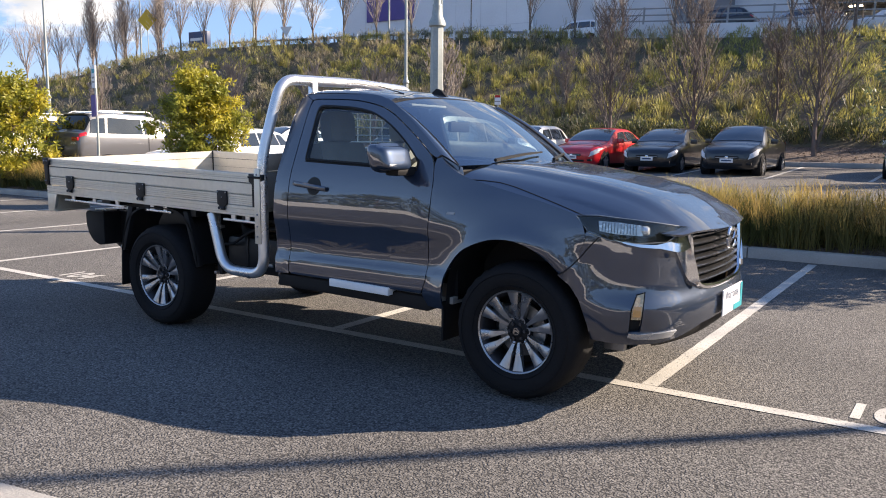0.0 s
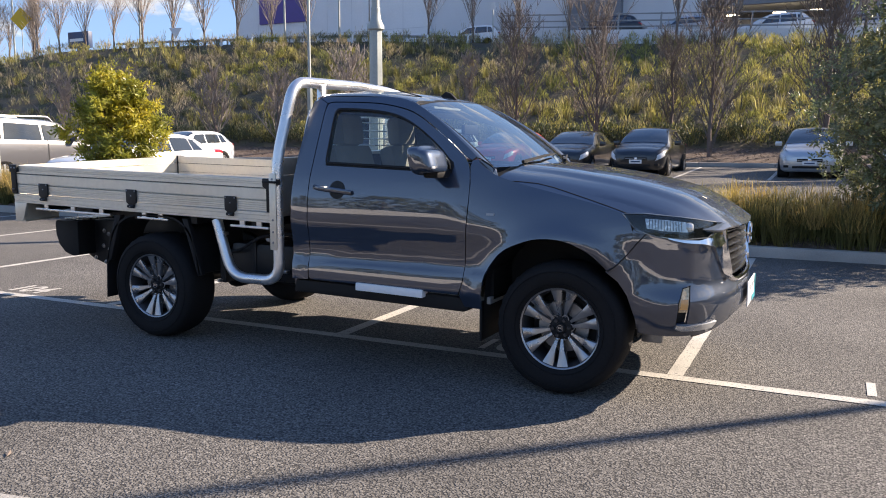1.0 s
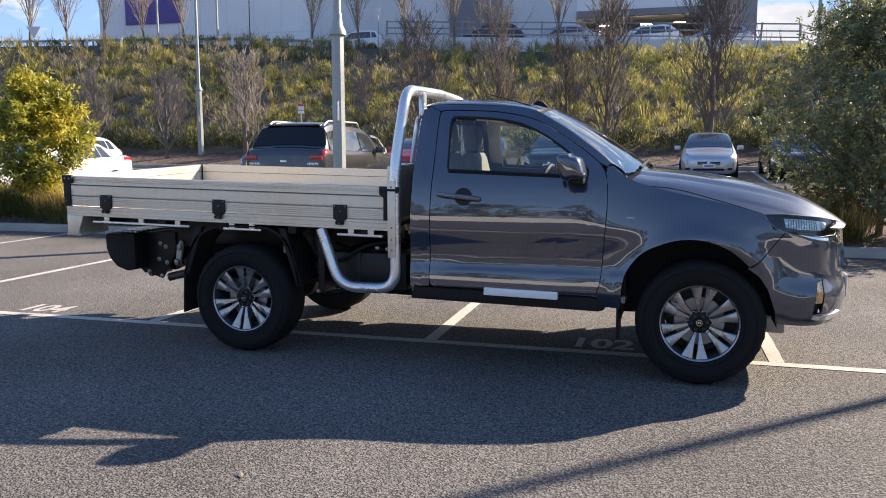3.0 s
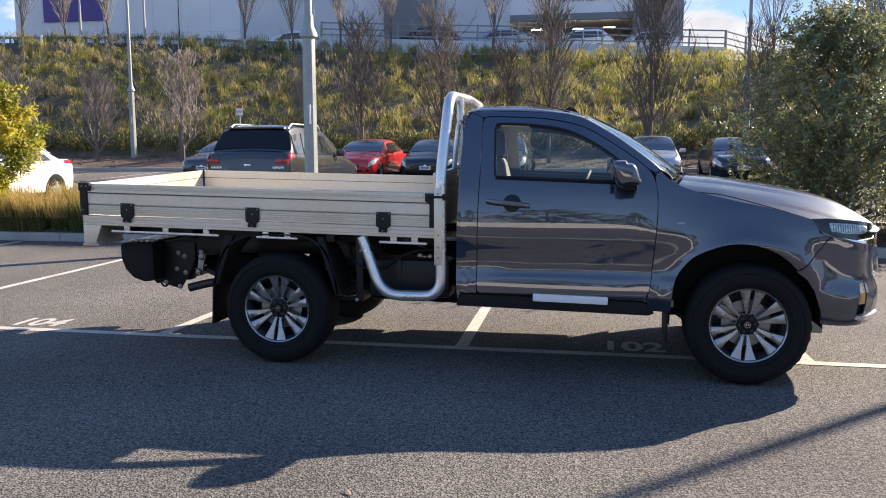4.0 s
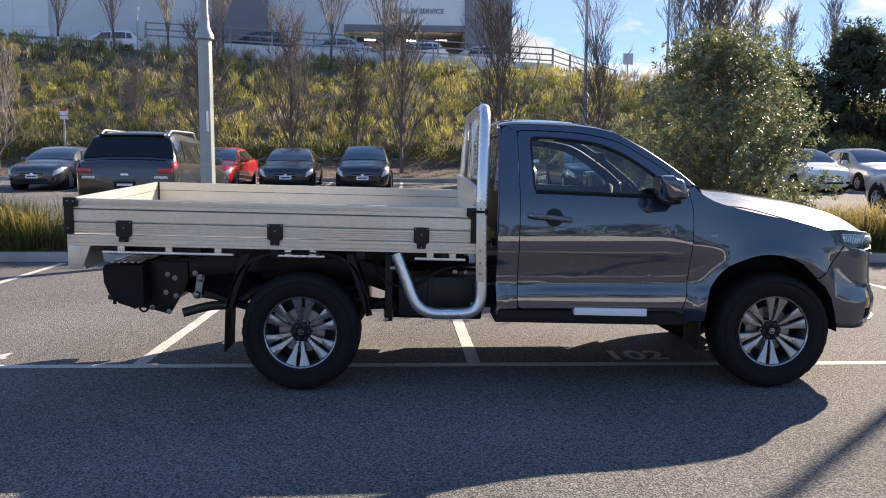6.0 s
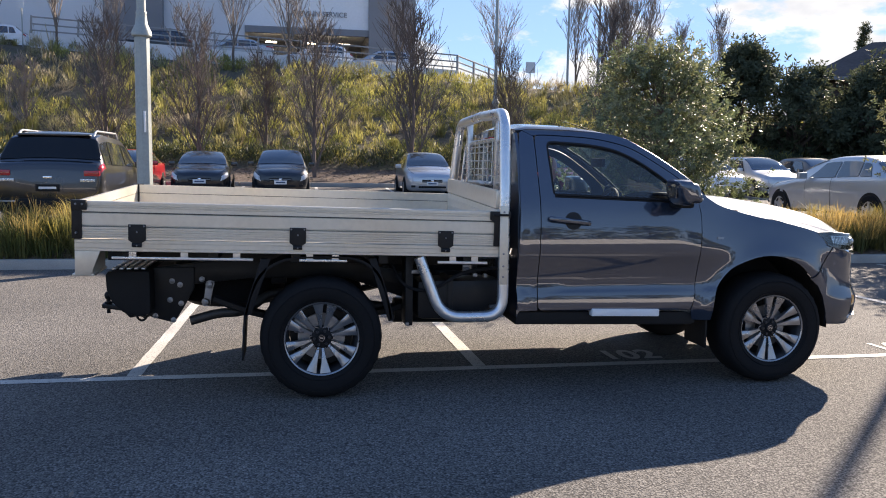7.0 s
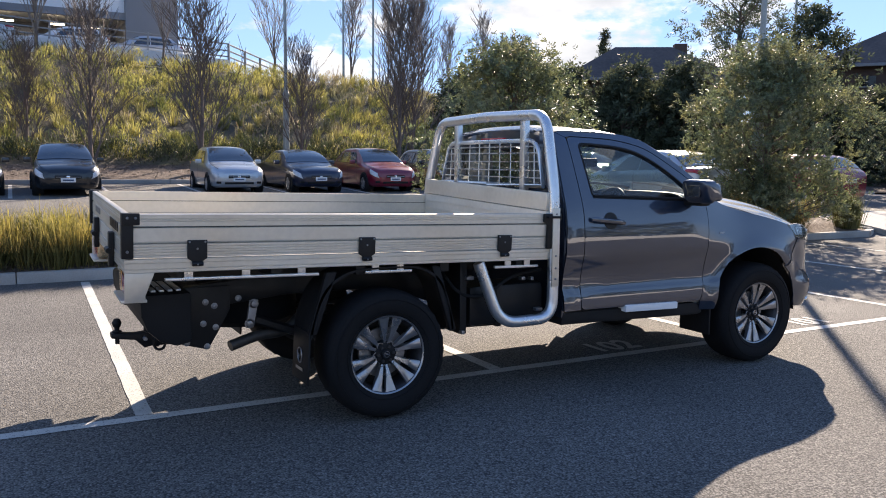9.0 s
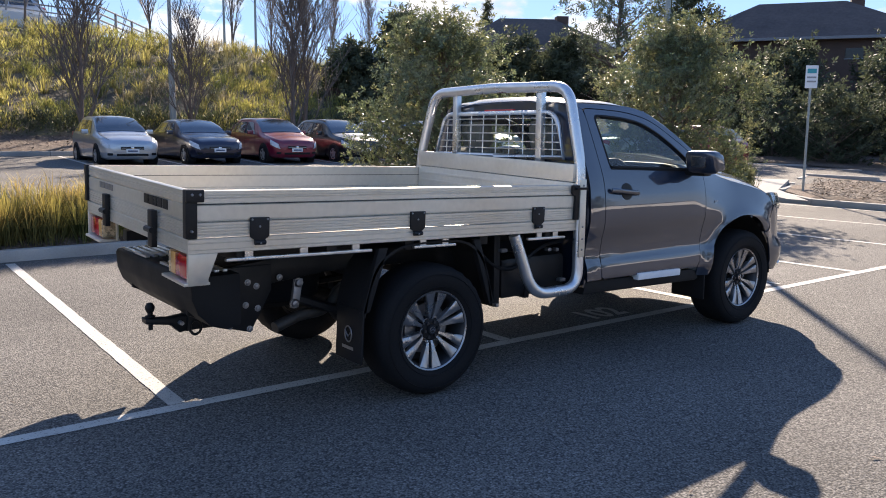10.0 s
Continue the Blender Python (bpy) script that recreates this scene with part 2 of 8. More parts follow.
M_LEAF_Y = material("golden_leaf", (0.29, 0.3, 0.05), 0.4, var=0.25, scale=1.5, fine=8.0, island=0.35, second=(0.48, 0.4, 0.04), second_at=(0.44, 0.64), second_scale=1.4, translucent=0.5)
M_LEAF_DARK = material("dark_leaf", (0.08, 0.095, 0.055), 0.6, var=0.3, scale=0.8, fine=5.0, island=0.35, translucent=0.35, spec=0.25)
M_LEAF_GUM = material("gum_leaf", (0.1, 0.12, 0.075), 0.5, var=0.3, scale=0.8, fine=5.0, island=0.35, translucent=0.35)
M_GALV = material("galvanised_steel", (0.34, 0.37, 0.36), 0.55, 0.4, var=0.16, scale=3.0, fine=30.0)
M_WALL_WHITE = material("white_panel", (0.82, 0.83, 0.84), 0.55, var=0.06, scale=0.5, fine=8.0)
M_WALL_GREY = material("grey_render", (0.68, 0.69, 0.71), 0.8, var=0.1, scale=0.3, fine=20.0)
M_WALL_DARK = material("dark_grey_panel", (0.23, 0.235, 0.25), 0.75, var=0.1, scale=0.3, fine=20.0)
M_BRICK_DARK = material("dark_brick", (0.1, 0.065, 0.055), 0.9, var=0.25, scale=1.0, fine=30.0)
M_ROOF_DARK = material("dark_roof_tiles", (0.1, 0.078, 0.072), 0.85, var=0.35, scale=0.8, fine=6.0, bump=0.03, bump_scale=3.0)
M_PURPLE = material("violet_sign", (0.1, 0.07, 0.28), 0.5, var=0.08)
M_BLACK = material("black_plastic", (0.014, 0.014, 0.015), 0.6, var=0.2, scale=5.0, fine=120.0, spec=0.2)
M_DARK_METAL = material("black_painted_steel", (0.012, 0.012, 0.013), 0.45, 0.0, var=0.3, scale=5.0, fine=60.0, spec=0.3)
M_RUBBER = material("tyre_rubber", (0.011, 0.011, 0.012), 0.8, var=0.3, scale=5.0, fine=70.0, bump=0.0015, spec=0.2)
M_PAINT = material("slate_grey_paint", (0.019, 0.033, 0.063), 0.42, 0.5, var=0.05, scale=2.0, fine=200.0, coat=1.0, spec=0.2, rough_var=0.03, coat_ior=2.0, coat_rough=0.015)
M_ALU = material("brushed_aluminium", (0.69, 0.645, 0.56), 0.4, 0.6, var=0.1, scale=2.0, fine=30.0, rough_var=0.1)
M_ALU_TUBE = material("satin_aluminium_tube", (0.72, 0.73, 0.74), 0.3, 0.85, var=0.08, scale=4.0, fine=40.0)
M_CHROME = material("chrome", (0.8, 0.8, 0.82), 0.08, 1.0, var=0.03, rough_var=0.03)
M_RIM = material("machined_alloy", (0.38, 0.38, 0.39), 0.3, 0.85, var=0.08, scale=9.0, fine=80.0)
M_RIM_DARK = material("dark_alloy", (0.05, 0.05, 0.055), 0.4, 0.5, var=0.1)
M_STEEL = material("bare_steel", (0.3, 0.3, 0.31), 0.45, 0.85, var=0.2, scale=8.0, fine=60.0)
M_SEAT = material("grey_seat_cloth", (0.17, 0.165, 0.15), 0.9, var=0.2, scale=6.0, fine=200.0)
M_TRIM = material("grey_cabin_trim", (0.33, 0.32, 0.3), 0.75, var=0.12, scale=5.0, fine=120.0)
M_WHITE = material("white_plastic", (0.78, 0.79, 0.8), 0.5, var=0.05)
M_TEAL = material("teal_print", (0.02, 0.32, 0.38), 0.5, var=0.05)
M_RED_LENS = material("red_lens", (0.5, 0.012, 0.02), 0.15, var=0.1, coat=0.6)
M_AMBER = material("amber_lens", (0.72, 0.36, 0.12), 0.2, var=0.1, coat=0.5)
M_LAMP = material("lamp_reflector", (0.6, 0.61, 0.62), 0.25, 0.6, var=0.3, scale=30.0, fine=90.0)
M_SOOT = material("sooty_steel", (0.07, 0.062, 0.055), 0.5, 0.5, var=0.3, scale=8.0, fine=50.0)
M_GLASS = glass("cabin_glass", (0.93, 0.98, 0.97), 0.95)
M_YELLOW = material("yellow_sign", (0.75, 0.45, 0.02), 0.5, var=0.06)
M_BLUE_SIGN = material("navy_sign", (0.03, 0.06, 0.14), 0.45, var=0.06)
M_CAR_GLASS = material("car_window", (0.03, 0.036, 0.04), 0.03, var=0.15, coat=1.0, spec=0.6, rough_var=0.01, coat_ior=1.75)


def car_paint(name, rgb, metal=0.35):
    return material(name, rgb, 0.3, metal, var=0.05, scale=1.0, fine=90.0, coat=1.0, rough_var=0.03)


P_BLACK = car_paint("black_car_paint", (0.012, 0.014, 0.018))
P_NAVY = car_paint("navy_car_paint", (0.012, 0.016, 0.04))
P_RED = car_paint("red_car_paint", (0.55, 0.012, 0.02), 0.1)
P_MAROON = car_paint("deep_red_car_paint", (0.2, 0.008, 0.028), 0.2)
P_SILVER = car_paint("silver_car_paint", (0.5, 0.52, 0.54), 0.6)
P_WHITE = car_paint("white_car_paint", (0.78, 0.79, 0.8), 0.0)
P_CHARCOAL = car_paint("charcoal_car_paint", (0.06, 0.065, 0.075), 0.5)
M_BAY_LIGHT = emitting("bay_light", (1.0, 0.85, 0.6), 6.0)
M_GLASS_SIDE = glass("tinted_side_glass", (0.86, 0.96, 0.94), 0.99, 0.01, 0.09, 4.0)
M_GRILLE = material("gloss_dark_grille", (0.12, 0.12, 0.125), 0.25, 0.8, var=0.1)
M_SCREEN = glass("windscreen_glass", (0.8, 0.99, 0.98), 0.92, 0.015, 0.32, 2.1)
M_RAIL = material("dull_grey_rail", (0.3, 0.31, 0.32), 0.6, 0.2, var=0.1)
M_TAILGATE_GLASS = material("privacy_glass", (0.008, 0.009, 0.01), 0.05, var=0.1, spec=0.4, rough_var=0.01)
M_FOG = material("fog_lamp_lens", (0.6, 0.45, 0.28), 0.25, 0.4, var=0.3, scale=40.0, fine=120.0)
M_PALE_TWIG = material("pale_bare_twigs", (0.25, 0.21, 0.185), 0.85, var=0.3, scale=2.0, fine=20.0)
M_TUSSOCK = material("tussock_blades", (0.38, 0.34, 0.11), 0.5, var=0.35, scale=0.9, fine=3.0, island=0.5, second=(0.3, 0.265, 0.12), second_at=(0.44, 0.56), second_scale=1.0, translucent=0.48)
M_CHIP = material("wood_chips", (0.2, 0.155, 0.12), 0.9, var=0.3, island=0.6)
M_SEED = material("dry_seed_heads", (0.55, 0.39, 0.14), 0.65, var=0.3, scale=0.35, fine=6.0, island=0.35, second=(0.4, 0.34, 0.09), second_at=(0.42, 0.58), second_scale=0.8, translucent=0.35)

# ---- shapes ----
def link_bm(name, bm, mat, parent=None, smooth=False, label=""):
    me = bpy.data.meshes.new(name)
    bm.to_mesh(me)
    bm.free()
    me.materials.append(mat)
    if smooth:
        me.polygons.foreach_set("use_smooth", [True] * len(me.polygons))
        me.set_sharp_from_angle(angle=radians(40))
    ob = new(name, me)
    if parent is not None:
        ob.parent = parent
    if label:
        ob["label"] = label
    return ob


def part(name, bm, mat, parent, label="", smooth=True):
    return link_bm(name, bm, mat, parent, smooth, label)


def link_data(name, verts, faces, mat, parent=None, smooth=False, label=""):
    me = bpy.data.meshes.new(name)
    me.from_pydata(verts, [], faces)
    me.materials.append(mat)
    if smooth:
        me.polygons.foreach_set("use_smooth", [True] * len(me.polygons))
        me.set_sharp_from_angle(angle=radians(45))
    me.update()
    ob = new(name, me)
    if parent is not None:
        ob.parent = parent
    if label:
        ob["label"] = label
    return ob


def empty(name, m=None, label="", category="", group="", kind=""):
    ob = new(name)
    if m is not None:
        ob.matrix_world = m
    return tagged(ob, label, category, group, kind)


def add_box(bm, x0, x1, y0, y1, z0, z1, bevel=0.0, m=None):
    """A box, with rounded edges where bevel is given, added to bm."""
    g = bmesh.ops.create_cube(bm, size=1.0)
    vs = g["verts"]
    bmesh.ops.transform(bm, verts=vs, matrix=Matrix.Translation(((x0 + x1) / 2, (y0 + y1) / 2, (z0 + z1) / 2)) @ Matrix.Diagonal((x1 - x0, y1 - y0, z1 - z0, 1)))
    if bevel:
        es = list({e for v in vs for e in v.link_edges})
        r = bmesh.ops.bevel(bm, geom=es, offset=bevel, segments=2, profile=0.6, affect="EDGES")
        vs = list({v for f in r["faces"] for v in f.verts} | {v for v in vs if v.is_valid})
    if m is not None:
        bmesh.ops.transform(bm, verts=vs, matrix=m)
    return vs


def box_bm(x0, x1, y0, y1, z0, z1, bevel=0.0, m=None):
    bm = bmesh.new()
    add_box(bm, x0, x1, y0, y1, z0, z1, bevel, m)
    return bm


def add_tube(bm, points, r0, r1=None, sides=10, closed=False, caps=True):
    """A round tube through the points; the radius runs from r0 to r1."""
    r1 = r0 if r1 is None else r1
    pts = [Vector(p) for p in points]
    n = len(pts)
    rings = []
    up = None
    for i, p in enumerate(pts):
        a = pts[(i - 1) % n] if closed or i > 0 else p
        b = pts[(i + 1) % n] if closed or i < n - 1 else p
        d = (b - a).normalized()
        if up is None:
            ref = Vector((0, 0, 1)) if abs(d.z) < 0.9 else Vector((1, 0, 0))
            up = (ref - d * ref.dot(d)).normalized()
        else:
            up = (up - d * up.dot(d)).normalized()
        side = d.cross(up)
        r = r0 + (r1 - r0) * i / max(1, n - 1)
        rings.append([bm.verts.new(p + (up * math.cos(k * math.tau / sides) + side * math.sin(k * math.tau / sides)) * r) for k in range(sides)])
    for i in range(n if closed else n - 1):
        a, b = rings[i], rings[(i + 1) % n]
        for k in range(sides):
            bm.faces.new((a[k], a[(k + 1) % sides], b[(k + 1) % sides], b[k]))
    if caps and not closed:
        bm.faces.new(rings[0][::-1])
        bm.faces.new(rings[-1])
    return rings


def tube_bm(points, r0, r1=None, sides=10, closed=False):
    bm = bmesh.new()
    add_tube(bm, points, r0, r1, sides, closed)
    return bm


def rounded(points, radius, steps=5):
    """A polyline with its inner corners rounded."""
    pts = [Vector(p) for p in points]
    out = [pts[0]]
    for a, b, c in zip(pts, pts[1:], pts[2:]):
        u, v = (a - b), (c - b)
        k = min(radius, u.length * 0.49, v.length * 0.49)
        p, q = b + u.normalized() * k, b + v.normalized() * k
        for i in range(steps + 1):
            s = i / steps
            out.append(p * (1 - s) ** 2 + b * 2 * s * (1 - s) + q * s * s)
    return out + [pts[-1]]


def add_spin(bm, profile, sides=40, axis="Y", centre=(0, 0, 0), close=False):
    """Turns a profile of (radius, along) round an axis."""
    rings = []
    for k in range(sides):
        a = k * math.tau / sides
        ring = []
        for r, s in profile:
            if axis == "Y":
                co = (r * math.cos(a), s, r * math.sin(a))
            elif axis == "X":
                co = (s, r * math.cos(a), r * math.sin(a))
            else:
                co = (r * math.cos(a), r * math.sin(a), s)
            ring.append(bm.verts.new(Vector(co) + Vector(centre)))
        rings.append(ring)
    m = len(profile)
    for k in range(sides):
        a, b = rings[k], rings[(k + 1) % sides]
        for i in range(m if close else m - 1):
            j = (i + 1) % m
            bm.faces.new((a[i], a[j], b[j], b[i]))
    return rings


def extrude_poly(poly, y0, y1, bevel=0.0):
    """A prism over a polygon in x and z, from y0 to y1."""
    bm = bmesh.new()
    a = [bm.verts.new((x, y0, z)) for x, z in poly]
    b = [bm.verts.new((x, y1, z)) for x, z in poly]
    n = len(poly)
    bm.faces.new(a)
    bm.faces.new(b[::-1])
    for i in range(n):
        bm.faces.new((a[i], b[i], b[(i + 1) % n], a[(i + 1) % n]))
    bmesh.ops.recalc_face_normals(bm, faces=bm.faces)
    if bevel:
        bmesh.ops.bevel(bm, geom=list(bm.edges), offset=bevel, segments=2, profile=0.6, affect="EDGES")
    return bm


def lerp_rows(rows, x):
    """Values at x between rows of (x, value, ...), smoothly."""
    if x <= rows[0][0]:
        return rows[0][1:]
    for a, b in zip(rows, rows[1:]):
        if x <= b[0]:
            s = (x - a[0]) / (b[0] - a[0])
            return tuple(p + (q - p) * s for p, q in zip(a[1:], b[1:]))
    return rows[-1][1:]


def curve_rows(rows, x):
    """As lerp_rows, through a smooth cubic."""
    n = len(rows)
    if x <= rows[0][0]:
        return rows[0][1:]
    if x >= rows[-1][0]:
        return rows[-1][1:]
    for i in range(n - 1):
        if x <= rows[i + 1][0]:
            break
    p0, p1, p2, p3 = rows[max(0, i - 1)], rows[i], rows[i + 1], rows[min(n - 1, i + 2)]
    h = p2[0] - p1[0]
    s = (x - p1[0]) / h
    out = []
    for k in range(1, len(p1)):
        d = (p2[k] - p1[k]) / h
        m1 = (p2[k] - p0[k]) / (p2[0] - p0[0]) if i > 0 else d
        m2 = (p3[k] - p1[k]) / (p3[0] - p1[0]) if i + 2 < n else d
        if i > 0 and (p1[k] - p0[k]) * (p2[k] - p1[k]) <= 0:
            m1 = 0
        if i + 2 < n and (p2[k] - p1[k]) * (p3[k] - p2[k]) <= 0:
            m2 = 0
        out.append((2 * s**3 - 3 * s**2 + 1) * p1[k] + (s**3 - 2 * s**2 + s) * h * m1 + (-2 * s**3 + 3 * s**2) * p2[k] + (s**3 - s**2) * h * m2)
    return tuple(out)
from mathutils.geometry import tessellate_polygon


def smoothstep(a, b, x):
    t = min(1.0, max(0.0, (x - a) / (b - a)))
    return t * t * (3 - 2 * t)


def curved(points, steps=6):
    """A smooth open curve through 2D points."""
    out = []
    n = len(points)
    for i in range(n - 1):
        p0, p1, p2, p3 = points[max(0, i - 1)], points[i], points[i + 1], points[min(n - 1, i + 2)]
        for k in range(steps):
            t = k / steps
            out.append(tuple(0.5 * (2 * b + (c - a) * t + (2 * a - 5 * b + 4 * c - d) * t * t + (3 * b - a - 3 * c + d) * t**3)
                             for a, b, c, d in zip(p0, p1, p2, p3)))
    return out + [tuple(points[-1])]


def panel_bm(outline, fmap, out, holes=(), cell=0.05, thick=0.012, relax=0):
    """A sheet over a flat outline, cut into cells, laid onto a curved surface by fmap(u, v) and given thickness. out: roughly the way it faces."""
    loops = [[Vector((u, v, 0)) for u, v in loop] for loop in (outline, *holes)]
    flat = [p for loop in loops for p in loop]
    bm = bmesh.new()
    vs = [bm.verts.new(p) for p in flat]
    for t in tessellate_polygon(loops):
        if len(set(t)) == 3:
            try:
                bm.faces.new([vs[i] for i in t])
            except ValueError:
                pass
    for axis in (0, 1):
        lo, hi = min(p[axis] for p in flat), max(p[axis] for p in flat)
        n = int((hi - lo) / cell)
        for i in range(1, n + 1):
            co, no = Vector((0, 0, 0)), Vector((0, 0, 0))
            co[axis], no[axis] = lo + (hi - lo) * i / (n + 1), 1.0
            bmesh.ops.bisect_plane(bm, geom=bm.verts[:] + bm.edges[:] + bm.faces[:], plane_co=co, plane_no=no, dist=1e-5)
    bmesh.ops.remove_doubles(bm, verts=bm.verts, dist=1e-5)
    for v in bm.verts:
        v.co = Vector(fmap(v.co.x, v.co.y))
    bmesh.ops.dissolve_degenerate(bm, edges=bm.edges, dist=1e-5)
    bmesh.ops.recalc_face_normals(bm, faces=bm.faces)
    if sum((f.normal * f.calc_area() for f in bm.faces), Vector()).dot(Vector(out)) < 0:
        bmesh.ops.reverse_faces(bm, faces=bm.faces)
    inside = [v for v in bm.verts if not v.is_boundary]
    for _ in range(relax):
        bmesh.ops.smooth_vert(bm, verts=inside, factor=0.5, use_axis_x=True, use_axis_y=True, use_axis_z=True)
    bm.normal_update()
    if thick:
        outer = list(bm.verts)
        inner = {v: bm.verts.new(v.co - v.normal * thick) for v in outer}
        rim = [e for e in bm.edges if e.is_boundary]
        for f in list(bm.faces):
            bm.faces.new([inner[v] for v in reversed(f.verts)])
        for e in rim:
            a, b = e.verts
            loop = e.link_loops[0]
            if loop.vert is not a:
                a, b = b, a
            bm.faces.new((b, a, inner[a], inner[b]))
    return bm


def circle2(cx, cz, r, n=24, a0=0.0, a1=math.tau):
    return [(cx + r * math.cos(a0 + (a1 - a0) * k / n), cz + r * math.sin(a0 + (a1 - a0) * k / n)) for k in range(n)]


def bars_text(name, rows, mat, parent, m, label=""):
    """Plain bars in place of writing: rows of (x0, x1, z0, z1) in the plane y = 0 of m."""
    bm = bmesh.new()
    for x0, x1, z0, z1 in rows:
        add_box(bm, x0, x1, -0.002, 0.0, z0, z1, 0, m)
    return part(name, bm, mat, parent, label, smooth=False)

# ---- ground ----
TRUCK_Y = 4.755
GROUND = ((-60, 0.0), (10.55, 0.0), (12.1, 0.27), (22.5, 0.58), (27.3, 0.76), (31.0, 0.9))


def ground_z(y):
    return lerp_rows(GROUND, y)[0]


def ground_sheet():
    xs = [-500, -150, -60, -30, -15, -5, 5, 15, 30, 60, 150, 500]
    ys = [-500, -60, -20, 0, 5, 10.55, 12.1, 18, 22.5, 27.3, 31.0]
    verts = [(x, y, ground_z(y)) for y in ys for x in xs]
    n = len(xs)
    faces = [(j * n + i, j * n + i + 1, (j + 1) * n + i + 1, (j + 1) * n + i) for j in range(len(ys) - 1) for i in range(n - 1)]
    ob = link_data("ground", verts, faces, M_ASPHALT)
    return tagged(ob, "grey worn asphalt of an outdoor car park", "ground", kind="structure")


ground_sheet()


def painted_line(x0, y0, x1, y1, w=0.1):
    d = Vector((x1 - x0, y1 - y0, 0))
    n = Vector((-d.y, d.x, 0)).normalized() * w / 2
    rng = random.Random(int(x0 * 100 + y0 * 10))
    count = max(2, int(d.length / 0.12))
    verts, faces = [], []
    for i in range(count + 1):
        p = Vector((x0, y0, 0)) + d * i / count
        z = ground_z(p.y) + 0.004
        j1, j2 = 1 + rng.uniform(-0.05, 0.05), 1 + rng.uniform(-0.05, 0.05)
        verts += [(p + n * j1).to_tuple()[:2] + (z,), (p - n * j2).to_tuple()[:2] + (z,)]
        if i:
            faces.append((2 * i - 2, 2 * i - 1, 2 * i + 1, 2 * i))
    ob = link_data("line_marking", verts, faces, M_LINE)
    return tagged(ob, "worn white painted parking line on the asphalt", "road marking", "parking lines", "structure")


painted_line(-32, 4.5, 18, 4.5)
BAYS = (-21.3, -18.3, -15.4, -12.38, -9.4, -6.49, -4.02, -1.55, 1.33, 4.1, 6.8, 9.5)
for bx in BAYS:
    painted_line(bx, 4.556, bx + (0.11 if -7 < bx < -6 else -0.09), 10.45)
strip = link_data("concrete_strip", [(-1.9, 1.86, 0.004), (-2.0, 1.5, 0.004), (-12.0, -0.26, 0.004), (-12.0, 0.1, 0.004)], [(0, 3, 2, 1)], M_CONCRETE)
tagged(strip, "pale flush concrete strip across the asphalt", "concrete strip", kind="structure")
for k in range(-7, 7):
    painted_line(-4.75 + 2.43 * k, 21.9, -4.75 + 2.43 * k, 27.0)


def kerb_line(points, label, w=0.15, h=0.14):
    """A concrete kerb along the points, in pieces about a metre long."""
    ob = empty("kerb", None, label, "kerb", "", "structure")
    pts = [Vector(p) for p in points]
    for a, b in zip(pts, pts[1:]):
        n = max(1, round((b - a).length / 2.4))
        for i in range(n):
            p, q = a + (b - a) * i / n, a + (b - a) * (i + 1) / n
            d = (q - p)
            bm = box_bm(0.004, d.length - 0.004, -w / 2, w / 2, -0.05, h, 0.02)
            o = link_bm("kerb_stone", bm, M_CONCRETE, ob, True)
            o.matrix_local = Matrix.Translation(p) @ Matrix.Rotation(math.atan2(d.y, d.x), 4, "Z")
    return ob


kerb_line([(-40, 10.65, 0), (9.3, 10.65, 0)], "weathered concrete kerb along the grass bed")
kerb_line([(9.3, 10.65, 0), (9.8, 10.9, 0.03), (9.8, 11.8, 0.17), (9.4, 12.05, 0.24), (-40, 12.05, 0.24)], "weathered concrete kerb behind the grass bed")
bed = link_data("garden_bed", [(-40, 10.72, 0.1), (9.3, 10.72, 0.1), (9.73, 10.93, 0.12), (9.73, 11.78, 0.28), (9.4, 11.98, 0.34), (-40, 11.98, 0.34), (-40, 11.3, 0.26), (9.3, 11.3, 0.26)],
                [(0, 1, 7, 6), (1, 2, 3, 7), (7, 3, 4), (6, 7, 4, 5)], M_MULCH)
tagged(bed, "mulched garden bed between the parking rows", "garden bed", kind="structure")
kerb_line([(-70, 27.3, 0.76), (24, 27.3, 0.76)], "concrete kerb before the mulched bank foot")
mulch = link_data("mulch_strip", [(-70, 27.37, 0.87), (24, 27.37, 0.87), (24, 30.9, 1.42), (-70, 30.9, 1.42)], [(0, 1, 2, 3)], M_MULCH)
tagged(mulch, "brown bark mulch at the foot of the bank", "mulch", kind="structure")
kerb_line([(16.0, 6.6, 0), (9.6, 6.6, 0), (9.8, 9.6, 0), (11.2, 11.2, 0.08), (16.8, 13.6, 0.24), (16.0, 6.6, 0)], "concrete kerb round the mulched island")
kerb_line([(22.0, -14.0, 0), (21.6, 10.0, 0), (22.1, 16.5, 0.34), (21.0, 23.5, 0.6)], "concrete kerb on the far side of the exit lane")
far_bed = link_data("hedge_bed", [(22.1, -14, 0.1), (60, -14, 0.3), (60, 30, 0.8), (21.1, 23.5, 0.72), (22.2, 16.5, 0.46), (21.7, 10, 0.12)], [(0, 1, 2, 3, 4, 5)], M_MULCH)
tagged(far_bed, "dark mulched bed below the hedge", "mulch", kind="structure")
island = link_data("mulch_island", [(9.7, 6.7, 0.11), (15.9, 6.7, 0.11), (16.7, 13.5, 0.32), (11.2, 11.1, 0.18), (9.88, 9.6, 0.12)], [(0, 1, 2, 3, 4)], M_MULCH)
pad_edge = [(9.88, 10.3), (9.8, 9.72), (11.12, 11.24), (13.2, 12.14), (12.4, 12.9), (9.9, 12.0)]
pad_bm = bmesh.new()
pad_low, pad_high = [[pad_bm.verts.new((x, y, ground_z(y) + h)) for x, y in pad_edge] for h in (-0.05, 0.09)]
pad_bm.faces.new(pad_high)
